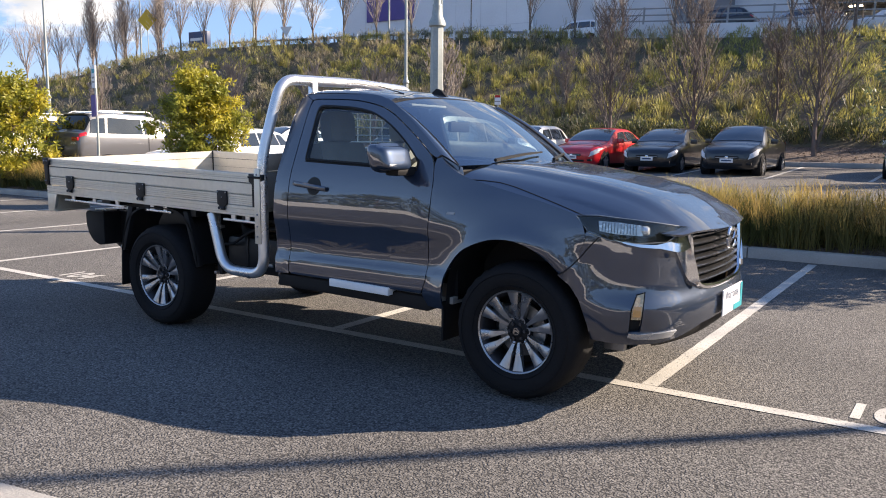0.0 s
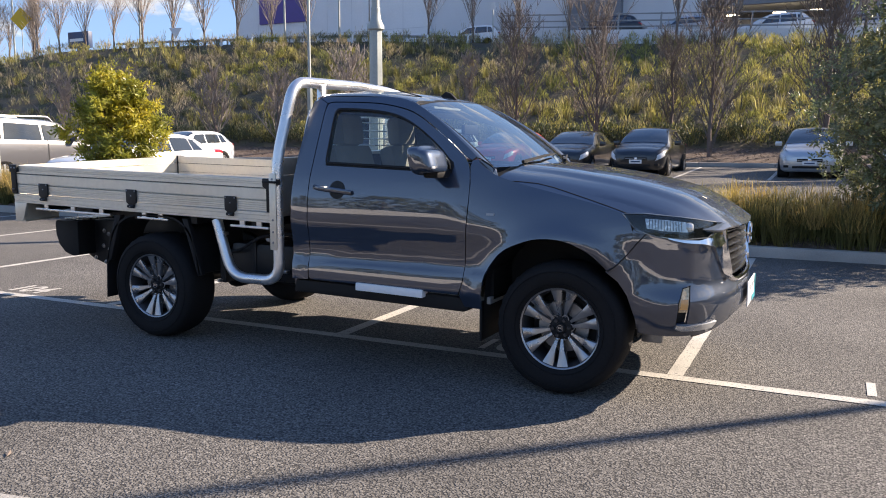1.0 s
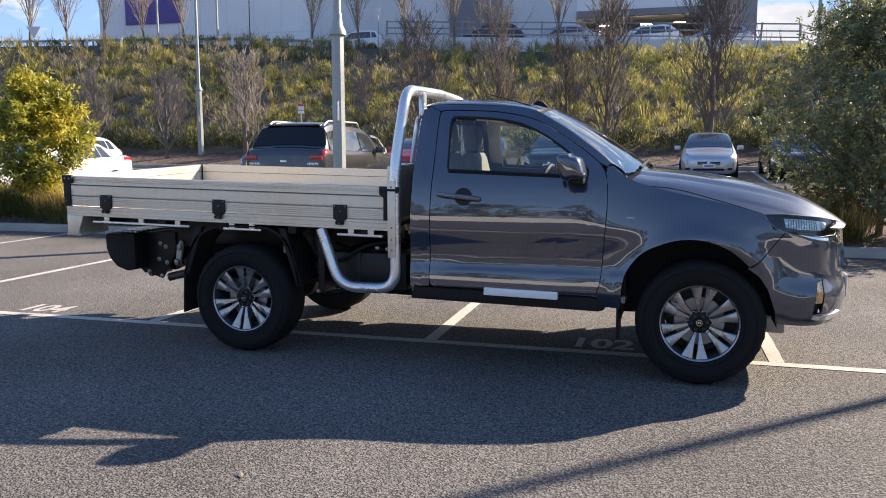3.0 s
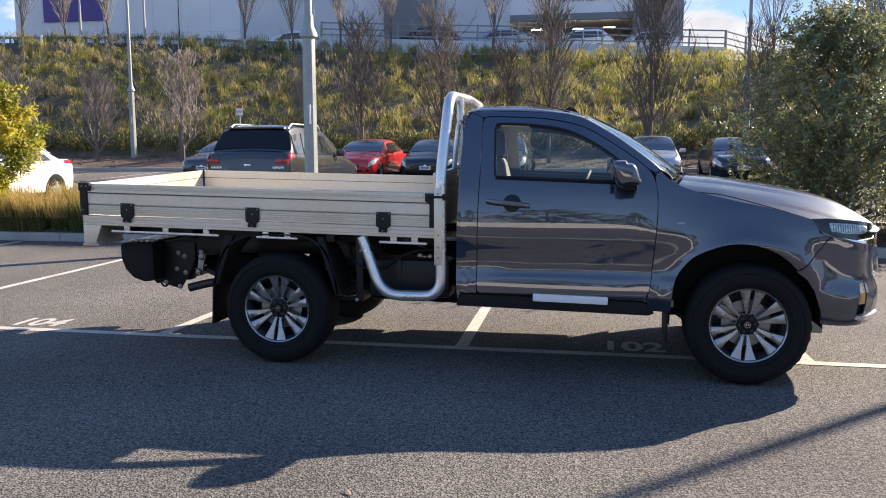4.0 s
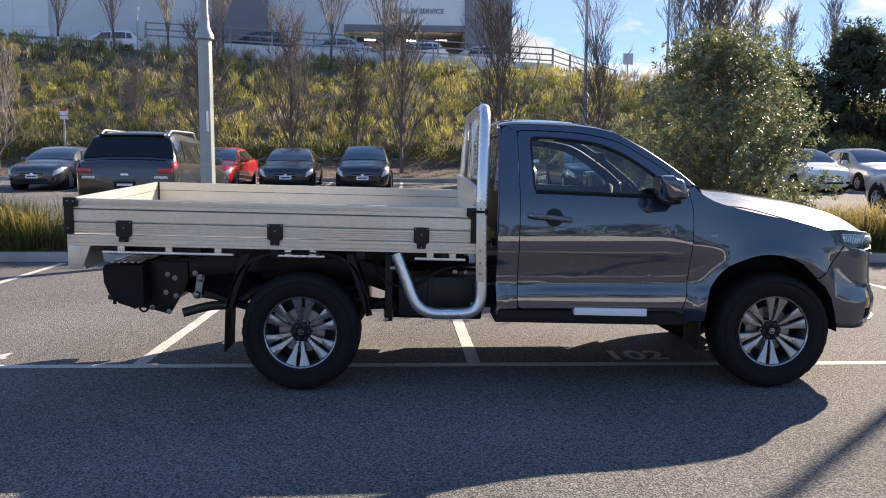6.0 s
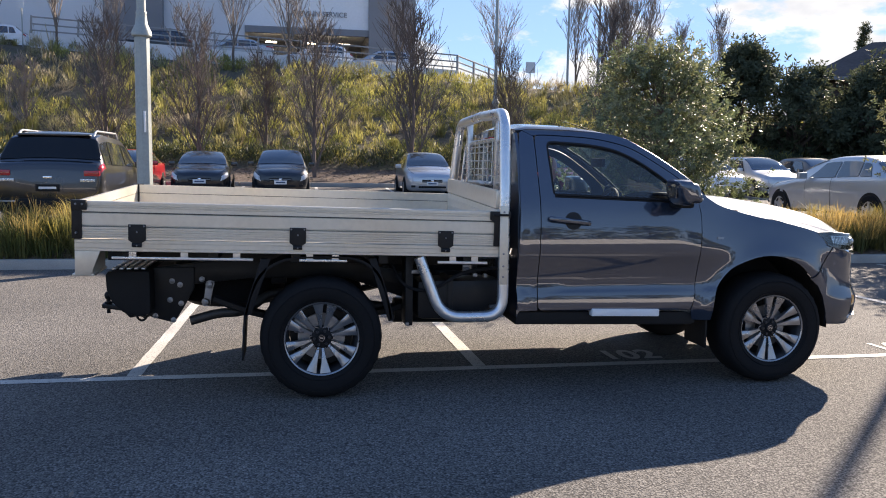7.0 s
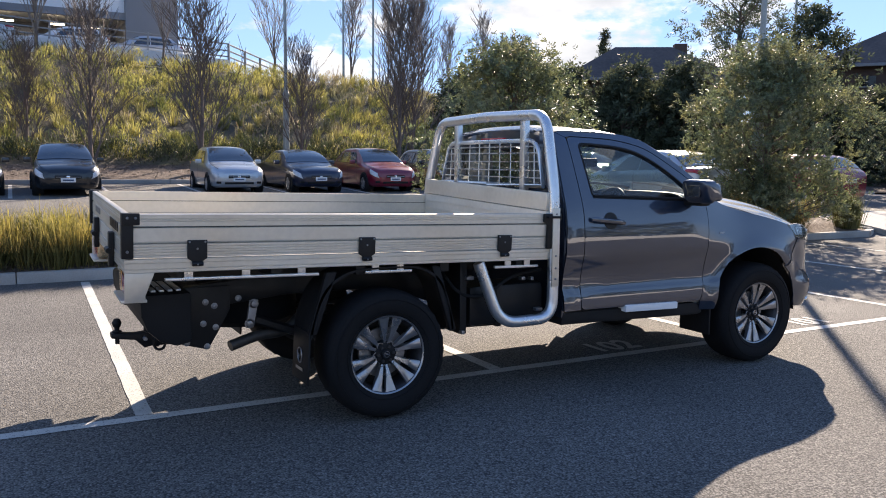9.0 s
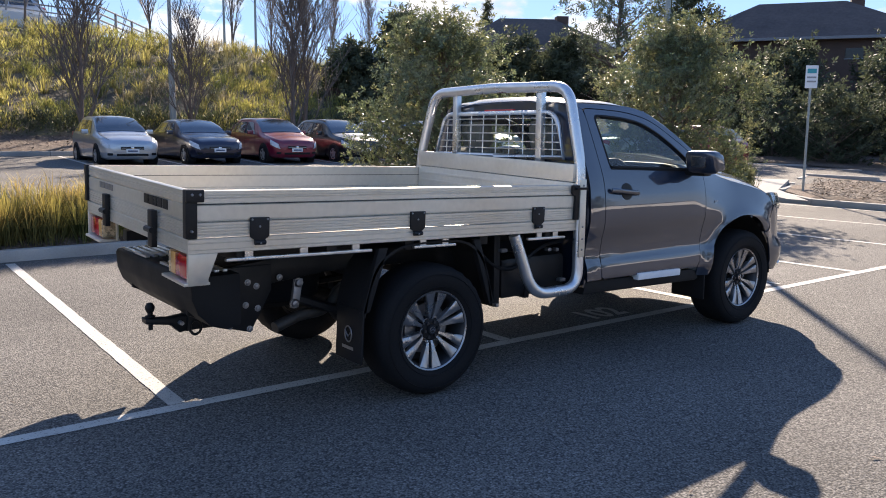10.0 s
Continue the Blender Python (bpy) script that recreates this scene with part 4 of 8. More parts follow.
for s in (-1, 1):
    door = part("door", panel_bm(DOOR, on_side(s), (0, s, 0), [WINDOW], 0.045, 0.03), M_PAINT, truck, "slate grey door with its window closed")
    part("window_pane", panel_bm(WINDOW, on_side(s, -0.014), (0, s, 0), (), 0.06, 0.0), M_GLASS_SIDE, door, "clear window glass").visible_shadow = False
    part("window_seal", panel_bm([(-0.69, 1.262), (-0.69, 1.278), (-1.6, 1.312), (-1.6, 1.296)], on_side(s, 0.004), (0, s, 0), (), 0.06, 0.012), M_BLACK, door)
    part("window_surround", panel_bm([(x * 1.0 + (-0.012 if x < -1.5 else (0.012 if x > -0.72 else 0)), z + 0.012) for x, z in WINDOW], on_side(s, 0.0025), (0, s, 0), [WINDOW], 0.06, 0.01), M_BLACK, door)
    part("handle_cup", panel_bm(circle2(-1.485, 1.142, 0.058), on_side(s, 0.003), (0, s, 0), (), 0.02, 0.006), M_DARK_METAL, door)
    bm = bmesh.new()
    hy = side_w(-1.5, 1.14)
    pts = rounded([(-1.65, s * (hy + 0.01), 1.152), (-1.61, s * (hy + 0.038), 1.15), (-1.42, s * (hy + 0.038), 1.136), (-1.375, s * (hy + 0.012), 1.13)], 0.03)
    add_tube(bm, pts, 0.013, 0.012, 8)
    bmesh.ops.transform(bm, verts=bm.verts, matrix=Matrix.Translation((0, 0, 1.14)) @ Matrix.Diagonal((1, 1, 1.35, 1)) @ Matrix.Translation((0, 0, -1.14)))
    part("handle", bm, M_PAINT, door, "painted bar handle")
    # mirror
    bm = box_bm(-0.86, -0.69, -0.1, 0.1, 1.25, 1.425, 0.0)
    bmesh.ops.subdivide_edges(bm, edges=bm.edges[:], cuts=9, use_grid_fill=True)
    for v in bm.verts:
        c = Vector((-0.775, 0, 1.338))
        d = v.co - c
        n = Vector((d.x / 0.088, d.y / 0.102, d.z / 0.09))
        k = (abs(n.x) ** 4.5 + abs(n.y) ** 4.5 + abs(n.z) ** 4.5) ** (1 / 4.5)
        u = n / k
        big = max(abs(n.x), abs(n.y), abs(n.z))
        v.co = c + Vector((u.x * 0.08, u.y * 0.135, u.z * 0.088)) * big
        v.co.x += 0.25 * (v.co.z - 1.338) * -1.0
        if v.co.x > -0.775:
            v.co.z = 1.338 + (v.co.z - 1.338) * 0.82
    bmesh.ops.transform(bm, verts=bm.verts, matrix=Matrix.Translation((0, s * 1.045, 0)))
    mirror = part("door_mirror", bm, M_PAINT, truck, "body-coloured door mirror with a black foot")
    part("mirror_glass", box_bm(-0.862, -0.85, s * 1.045 - 0.06, s * 1.045 + 0.06, 1.3, 1.38, 0.004), M_GRILLE, mirror)
    part("mirror_foot", box_bm(-0.8, -0.7, min(s * 0.88, s * 1.06), max(s * 0.88, s * 1.06), 1.235, 1.285, 0.018), M_BLACK, mirror, "black plastic foot")
    part("mirror_repeater", box_bm(-0.72, -0.688, min(s * 1.08, s * 1.15), max(s * 1.08, s * 1.15), 1.292, 1.306, 0.004), M_LAMP, mirror)
    # fender, pillar panels
    fender = ARCH + [(0.33, 0.79), (0.395, 0.92), (0.4, 0.955), (0.385, 1.0), (0.36, 1.045)] + SHUT + [(-0.575, 1.337), (-0.582, 1.3), (-0.566, 1.2), (-0.566, 1.06), (-0.584, 0.8), (-0.599, 0.62), (-0.625, 0.53), (-0.6, 0.46)]
    fender_ob = part("fender", panel_bm(fender, on_side(s), (0, s, 0), (), 0.035, 0.012), M_PAINT, truck, "slate grey front fender with a flared arch")
    part("fender_badge", panel_bm([(-0.455, 1.02), (-0.405, 1.02), (-0.4, 1.034), (-0.45, 1.034)], on_side(s, 0.003), (0, s, 0), (), 0.05, 0.003), M_STEEL, fender_ob, "small chrome badge")
    rear = [(-1.708, 1.7), (-1.706, 1.3), (-1.712, 1.05), (-1.722, 0.62), (-1.719, 0.55), (-1.85, 0.545), (-1.857, 0.7), (-1.846, 1.04), (-1.83, 1.4), (-1.812, 1.66), (-1.8, 1.72), (-1.78, 1.735)]
    part("cab_corner", panel_bm(rear, on_side(s), (0, s, 0), (), 0.05, 0.02), M_PAINT, truck)
    rail = [(x, z + 0.007) for x, z in DOOR_TOP][::-1]
    top_line = curved([(-0.555, 1.36), (-0.63, 1.425), (-0.82, 1.56), (-0.965, 1.645), (-1.07, 1.7), (-1.2, 1.73), (-1.45, 1.747), (-1.7, 1.75), (-1.785, 1.742)], 4)
    part("roof_rail", panel_bm([(-1.712, 1.705)] + rail[1:] + [(-0.578, 1.34)] + top_line, on_side(s), (0, s, 0), (), 0.05, 0.02), M_PAINT, truck)
    # sill, step pad, arch liner
    sill = part("side_sill", extrude_poly([(-1.86, 0.45), (-1.84, 0.535), (-0.65, 0.515), (-0.6, 0.5), (-0.57, 0.44), (-0.61, 0.425), (-1.8, 0.45)], s * 0.55, s * 0.895, 0.012), M_BLACK, truck, "black plastic side sill")
    part("step_pad", box_bm(-1.355, -0.875, min(s * 0.86, s * 0.945), max(s * 0.86, s * 0.945), 0.478, 0.528, 0.008, pose(0, 0, 0, 0, 1.2, 0)), M_WHITE, sill, "pale step pad, still in its wrapping")
    bm = bmesh.new()
    arc = curved([(-0.475, 0.36), (-0.47, 0.58), (-0.44, 0.71), (-0.36, 0.81), (-0.26, 0.87), (-0.12, 0.905), (0.03, 0.9), (0.17, 0.845), (0.29, 0.74), (0.39, 0.62), (0.43, 0.5), (0.44, 0.38)], 3)
    rows = [[bm.verts.new((x, s * y, z)) for y in (0.89, 0.5)] for x, z in arc]
    for p, q in zip(rows, rows[1:]):
        bm.faces.new((p[0], p[1], q[1], q[0]))
    bm.faces.new([r[1] for r in rows])
    part("arch_liner", bm, M_BLACK, truck, "black wheel arch liner")
    part("mud_flap", box_bm(-0.5, -0.485, min(s * 0.6, s * 0.9), max(s * 0.6, s * 0.88), 0.26, 0.5, 0.005), M_BLACK, truck)


# ---- bonnet, roof, glass ----
BONNET_Z = ((-0.5, 1.335), (-0.365, 1.315), (-0.165, 1.297), (0.025, 1.272), (0.225, 1.243), (0.415, 1.205), (0.575, 1.16), (0.685, 1.108), (0.805, 1.035), (0.9, 0.965))


def bonnet_z(x, y):
    a = abs(y)
    z = curve_rows(BONNET_Z, x)[0] - (0.075 + 0.05 * (x + 0.25)) * min(1.0, a / 0.75) ** 4
    z += 0.014 * smoothstep(0.6, 0.5, a) - 0.01
    if a > 0.74:
        z -= 0.55 * (a - 0.74)
    return z


def bonnet_edge(x):
    """Half width of the bonnet, where it meets the fender."""
    y = 0.8
    for _ in range(12):
        y = 0.5 * (y + side_w(x, bonnet_z(x, y)))
    return y - 0.004


side_line = [(x, bonnet_edge(x)) for x in (-0.47, -0.4, -0.3, -0.2, -0.1, 0.0, 0.1, 0.2, 0.3, 0.36)]
front_line = curved([(0.46, 0.815), (0.625, 0.77), (0.765, 0.67), (0.845, 0.53), (0.882, 0.34), (0.898, 0.15), (0.904, 0.0)], 5)
right_edge = side_line + front_line
cowl = [(-0.3, 0.0), (-0.33, 0.3), (-0.4, 0.6)]
outline = [(x, y) for x, y in cowl] + right_edge + [(x, -y) for x, y in reversed(right_edge[:-1])] + [(x, -y) for x, y in reversed(cowl[1:])]
part("bonnet", panel_bm(outline, lambda x, y: (x, y, bonnet_z(x, y)), (0, 0, 1), (), 0.045, 0.015), M_PAINT, truck, "slate grey bonnet")
for s in (-1, 1):
    shut = [(x, s * (bonnet_edge(x) - inset), bonnet_z(x, bonnet_edge(x) - inset) - 0.0005) for x, inset in ((-0.46, 0.075), (-0.4, 0.09), (-0.3, 0.1), (-0.2, 0.102), (-0.1, 0.1), (0.0, 0.096), (0.1, 0.09), (0.2, 0.082), (0.3, 0.07), (0.4, 0.05))]
    part("bonnet_seam", tube_bm(shut, 0.0035, None, 6), M_BLACK, truck)
    part("bumper_seam", tube_bm([nose_point(s * nose_at_x(x), z, -0.0015) for x, z in curved([(0.47, 0.955), (0.42, 0.897), (0.37, 0.833), (0.318, 0.775), (0.275, 0.745)], 4)], 0.0035, None, 6), M_BLACK, truck)
part("cowl_panel", panel_bm([(-0.3, 0), (-0.33, 0.3), (-0.4, 0.6), (-0.47, 0.74), (-0.56, 0.72), (-0.48, 0.55), (-0.42, 0.3), (-0.4, 0), (-0.42, -0.3), (-0.48, -0.55), (-0.56, -0.72), (-0.47, -0.74), (-0.4, -0.6), (-0.33, -0.3)],
                            lambda x, y: (x, y, bonnet_z(-0.4, y) - 0.02), (0, 0, 1), (), 0.08, 0.01), M_BLACK, truck, "black wiper cowl")
ROOF_Z = ((-1.87, 1.71), (-1.835, 1.755), (-1.78, 1.775), (-1.7, 1.783), (-1.555, 1.781), (-1.355, 1.772), (-1.155, 1.745), (-1.05, 1.718), (-0.98, 1.69))


def roof_z(x, y):
    a = abs(y)
    return curve_rows(ROOF_Z, x)[0] + 0.012 - 0.03 * (a / 0.66) ** 2.5 - (0.35 * max(0, a - 0.62)) + (0.008 * smoothstep(0.4, 0.34, a))


part("roof", panel_bm([(-1.85, 0.5), (-1.84, -0.5), (-1.82, -0.64), (-1.785, -0.662), (-1.4, -0.664), (-1.2, -0.67), (-1.07, -0.69), (-1.02, -0.4), (-1.0, 0.0), (-1.02, 0.4), (-1.07, 0.69), (-1.2, 0.67), (-1.4, 0.664), (-1.785, 0.662), (-1.82, 0.64)],
                      lambda x, y: (x, y, roof_z(x, y)), (0, 0, 1), (), 0.06, 0.02), M_PAINT, truck, "slate grey roof")


def screen(u, v):
    """Windscreen: u across from -1 to 1, v from the roof down to the cowl."""
    wt, wb = 0.7, 0.795
    y = u * (wt + (wb - wt) * v)
    x = (-1.06 + 0.075 * (1 - u * u)) * (1 - v) + (-0.5 + 0.17 * (1 - u * u)) * v
    z = (1.71 + 0.01 * (1 - u * u)) * (1 - v) + (1.285 + 0.012 * (1 - u * u)) * v + 0.03 * math.sin(v * math.pi) + 0.008 - 0.05 * u**4 * (1 - v)
    return (x, y, z)


part("windscreen", panel_bm([(-0.965, 0.03), (0.965, 0.03), (0.965, 1), (-0.965, 1)], screen, (1, 0, 1), (), 0.1, 0.0), M_SCREEN, truck, "clear laminated windscreen").visible_shadow = False
for s in (-1, 1):
    # skin between the edge of the glass and the roof rail
    bm = bmesh.new()
    rows = []
    span = [p for p in top_line if -1.08 <= p[0]]
    for i, (x, z) in enumerate(span[::-1]):
        v = -0.03 + 1.06 * i / (len(span) - 1)
        a = Vector(screen(s * 0.96, v)) + Vector((0.006, 0, 0.006))
        c = Vector((x, s * side_w(x, z), z))
        rows.append([bm.verts.new(a + (c - a) * k + Vector((0.4, s * 0.6, 0.6)) * 0.05 * k * (1 - k)) for k in (0.0, 0.2, 0.4, 0.6, 0.8, 1.0)])
        rows[-1].insert(0, bm.verts.new(a - Vector((0.01, 0, 0.02))))
    for p, q in zip(rows, rows[1:]):
        for k in range(6):
            bm.faces.new((p[k], p[k + 1], q[k + 1], q[k]))
    bmesh.ops.recalc_face_normals(bm, faces=bm.faces)
    part("windscreen_pillar", bm, M_PAINT, truck)
    # corner between pillar, fender and bonnet
    bm = bmesh.new()
    hub_v = bm.verts.new((-0.45, s * 0.745, bonnet_z(-0.44, 0.745) - 0.012))
    rim = [bm.verts.new(Vector(screen(s * 0.93, 1.01)) + Vector((0.004, 0, -0.004))), bm.verts.new(Vector(screen(s * 0.97, 1.0)) + Vector((0.006, 0, 0.004)))]
    rim += [bm.verts.new((x, s * (side_w(x, z) - 0.004), z)) for x, z in ((-0.56, 1.355), (-0.53, 1.322), (-0.48, 1.285), (-0.43, 1.256))]
    for p, q in zip(rim, rim[1:]):
        bm.faces.new((hub_v, p, q))
    bmesh.ops.recalc_face_normals(bm, faces=bm.faces)
    part("pillar_foot", bm, M_PAINT, truck)
    bm = bmesh.new()
    add_tube(bm, [Vector(screen(s * 0.958, 0.02 + 0.98 * k / 12)) + Vector((0.004, 0, 0.004)) for k in range(13)], 0.008, None, 6)
    part("glass_seal", bm, M_BLACK, truck)
part("windscreen_band", panel_bm([(-0.96, -0.03), (0.96, -0.03), (0.96, 0.06), (-0.96, 0.06)], lambda u, v: tuple(a - b for a, b in zip(screen(u, v), (0.006, 0, 0.008))), (1, 0, 1), (), 0.1, 0.004), M_BLACK, truck)
for wy, a in ((-0.45, 12), (0.2, 10)):
    bm = bmesh.new()
    add_tube(bm, [screen(wy / 0.74, 1.0)[:2] + (1.325,), tuple(p + d for p, d in zip(screen((wy + 0.3) / 0.74, 0.93), (0.02, 0, 0.02))), tuple(p + d for p, d in zip(screen((wy + 0.56) / 0.74, 0.9), (0.015, 0, 0.015)))], 0.012, 0.006, 6)
    part("wiper", bm, M_BLACK, truck, "black windscreen wiper")
bm = extrude_poly([(-1.22, 1.76), (-1.05, 1.725), (-1.12, 1.79), (-1.16, 1.805)], -0.016, 0.016, 0.006)
part("aerial_fin", bm, M_BLACK, truck, "black roof aerial fin")
bm = tube_bm([(-1.14, -0.42, 1.745), (-1.45, -0.43, 1.83)], 0.004, 0.002, 6)
part("aerial_rod", bm, M_BLACK, truck)

# ---- cab back and cabin ----
back_hole = [(-0.56, 1.36), (0.56, 1.36), (0.6, 1.4), (0.54, 1.6), (0.5, 1.64), (-0.5, 1.64), (-0.54, 1.6), (-0.6, 1.4)]
back = [(-0.89, 0.5), (0.89, 0.5), (0.9, 1.0), (0.87, 1.28), (0.74, 1.6), (0.66, 1.72), (0.5, 1.755), (-0.5, 1.755), (-0.66, 1.72), (-0.74, 1.6), (-0.87, 1.28), (-0.9, 1.0)]
part("cab_back", panel_bm(back, lambda y, z: (-1.852 + 0.05 * max(0, z - 1.1) - 0.02 * (1 - (y / 0.9) ** 2), y, z), (-1, 0, 0), [back_hole], 0.07, 0.02), M_PAINT, truck, "slate grey back of the cab")
part("rear_window", panel_bm(back_hole, lambda y, z: (-1.848 + 0.05 * max(0, z - 1.1) - 0.02 * (1 - (y / 0.9) ** 2), y, z), (-1, 0, 0), (), 0.1, 0.0), M_GLASS, truck, "clear rear window").visible_shadow = False
part("brake_lamp", box_bm(-1.872, -1.84, -0.16, 0.16, 1.675, 1.71, 0.008), M_RED_LENS, truck, "red high brake lamp")
part("cabin_floor", box_bm(-1.83, -0.45, -0.85, 0.85, 0.48, 0.52, 0.0), M_TRIM, truck)
part("firewall", box_bm(-0.5, -0.45, -0.8, 0.8, 0.5, 1.2, 0.0), M_BLACK, truck)
part("roof_lining", panel_bm([(-1.78, -0.6), (-1.1, -0.6), (-1.1, 0.6), (-1.78, 0.6)], lambda x, y: (x, y, roof_z(x, y) - 0.045), (0, 0, -1), (), 0.1, 0.006), M_TRIM, truck)
dash = extrude_poly([(-0.95, 0.8), (-0.98, 1.0), (-0.93, 1.12), (-0.8, 1.19), (-0.6, 1.23), (-0.5, 1.24), (-0.48, 0.8)], -0.8, 0.8, 0.02)
part("dashboard", dash, M_BLACK, truck, "black dashboard")
part("dash_screen", box_bm(-0.95, -0.93, -0.12, 0.12, 1.1, 1.24, 0.006), M_BLACK, truck)
bm = bmesh.new()
hub = Matrix.Translation((-1.08, -0.38, 1.17)) @ Matrix.Rotation(radians(-64), 4, "Y")
add_tube(bm, [hub @ Vector((0.185 * math.cos(k * math.tau / 28), 0.185 * math.sin(k * math.tau / 28), 0)) for k in range(28)], 0.016, None, 8, True)
for a in (0.1, math.pi - 0.1, -math.pi / 2):
    add_tube(bm, [hub @ Vector((0, 0, -0.02)), hub @ Vector((0.185 * math.sin(a + math.pi / 2) * 1.0, 0.185 * math.cos(a + math.pi / 2), 0))], 0.018, 0.013, 6)
add_box(bm, -0.07, 0.07, -0.06, 0.06, -0.035, 0.01, 0.015, hub)
add_tube(bm, [hub @ Vector((0, 0, -0.02)), hub @ Vector((0, 0, -0.25))], 0.03, 0.035, 8)
part("steering_wheel", bm, M_BLACK, truck, "black three-spoke steering wheel")
for sy in (-0.39, 0.39):
    bm = bmesh.new()
    add_box(bm, -1.62, -1.1, sy - 0.26, sy + 0.26, 0.62, 0.8, 0.05)
    seat = part("seat", bm, M_SEAT, truck, "grey cloth seat with a headrest")
    bm = box_bm(-0.07, 0.07, -0.25, 0.25, -0.02, 0.66, 0.06)
    bmesh.ops.transform(bm, verts=bm.verts, matrix=pose(-1.6, sy, 0.78, 0, -14, 0))
    part("backrest", bm, M_SEAT, seat)
    bm = box_bm(-0.06, 0.06, -0.14, 0.14, 0.0, 0.22, 0.05)
    bmesh.ops.transform(bm, verts=bm.verts, matrix=pose(-1.735, sy, 1.42, 0, -6, 0))
    part("headrest", bm, M_SEAT, seat)
part("interior_mirror", box_bm(-0.99, -0.96, -0.12, 0.12, 1.5, 1.57, 0.012), M_BLACK, truck)
part("sun_visor", box_bm(-1.12, -0.98, -0.55, -0.15, 1.66, 1.675, 0.005), M_TRIM, truck)

# ---- nose ----
G0 = nose_at_y(0.49)
part("grille_backing", panel_bm([(-G0, 0.67), (G0, 0.67), (G0, 1.0), (-G0, 1.0)], lambda q, z: nose_point(q if q else 1e-6, z, -0.05), (1, 0, 0), (), 0.06, 0.01), M_BLACK, truck, "black grille backing")
for k in range(7):
    z = 0.7 + 0.042 * k
    g = nose_at_y(0.455 + 0.025 * k / 6)
    bm = bmesh.new()
    ring = []
    for i in range(25):
        q = -g + 2 * g * i / 24
        ring.append([bm.verts.new(nose_point(q if q else 1e-6, z + dz, p)) for dz, p in ((-0.009, -0.045), (-0.011, -0.012), (-0.002, -0.002), (0.007, -0.012), (0.012, -0.045))])
    for p, q in zip(ring, ring[1:]):
        for i in range(4):
            bm.faces.new((p[i], p[i + 1], q[i + 1], q[i]))
    part("grille_bar", bm, M_GRILLE, truck, "glossy dark grille bar" if k == 0 else "")
for s in (-1, 1):
    path = [(nose_at_y(0.52), 0.985), (nose_at_y(0.51), 0.9), (nose_at_y(0.485), 0.78), (nose_at_y(0.44), 0.7), (nose_at_y(0.36), 0.665), (nose_at_y(0.2), 0.655), (nose_at_y(0.0005), 0.653)]
    bm = bmesh.new()
    add_tube(bm, [nose_point(s * max(q, 1e-5), z, -0.003) for q, z in curved(path, 6)], 0.022, 0.016, 8)
    part("grille_surround", bm, M_CHROME, truck, "chrome grille surround")
bm = bmesh.new()
add_tube(bm, [(0.91, 0.075 * math.cos(k * math.tau / 24), 0.905 + 0.058 * math.sin(k * math.tau / 24)) for k in range(24)], 0.01, None, 6, True)
add_tube(bm, rounded([(0.91, -0.06, 0.93), (0.918, 0.0, 0.885), (0.91, 0.06, 0.93)], 0.04), 0.008, None, 6)
part("emblem", bm, M_CHROME, truck, "oval chrome emblem on the grille")
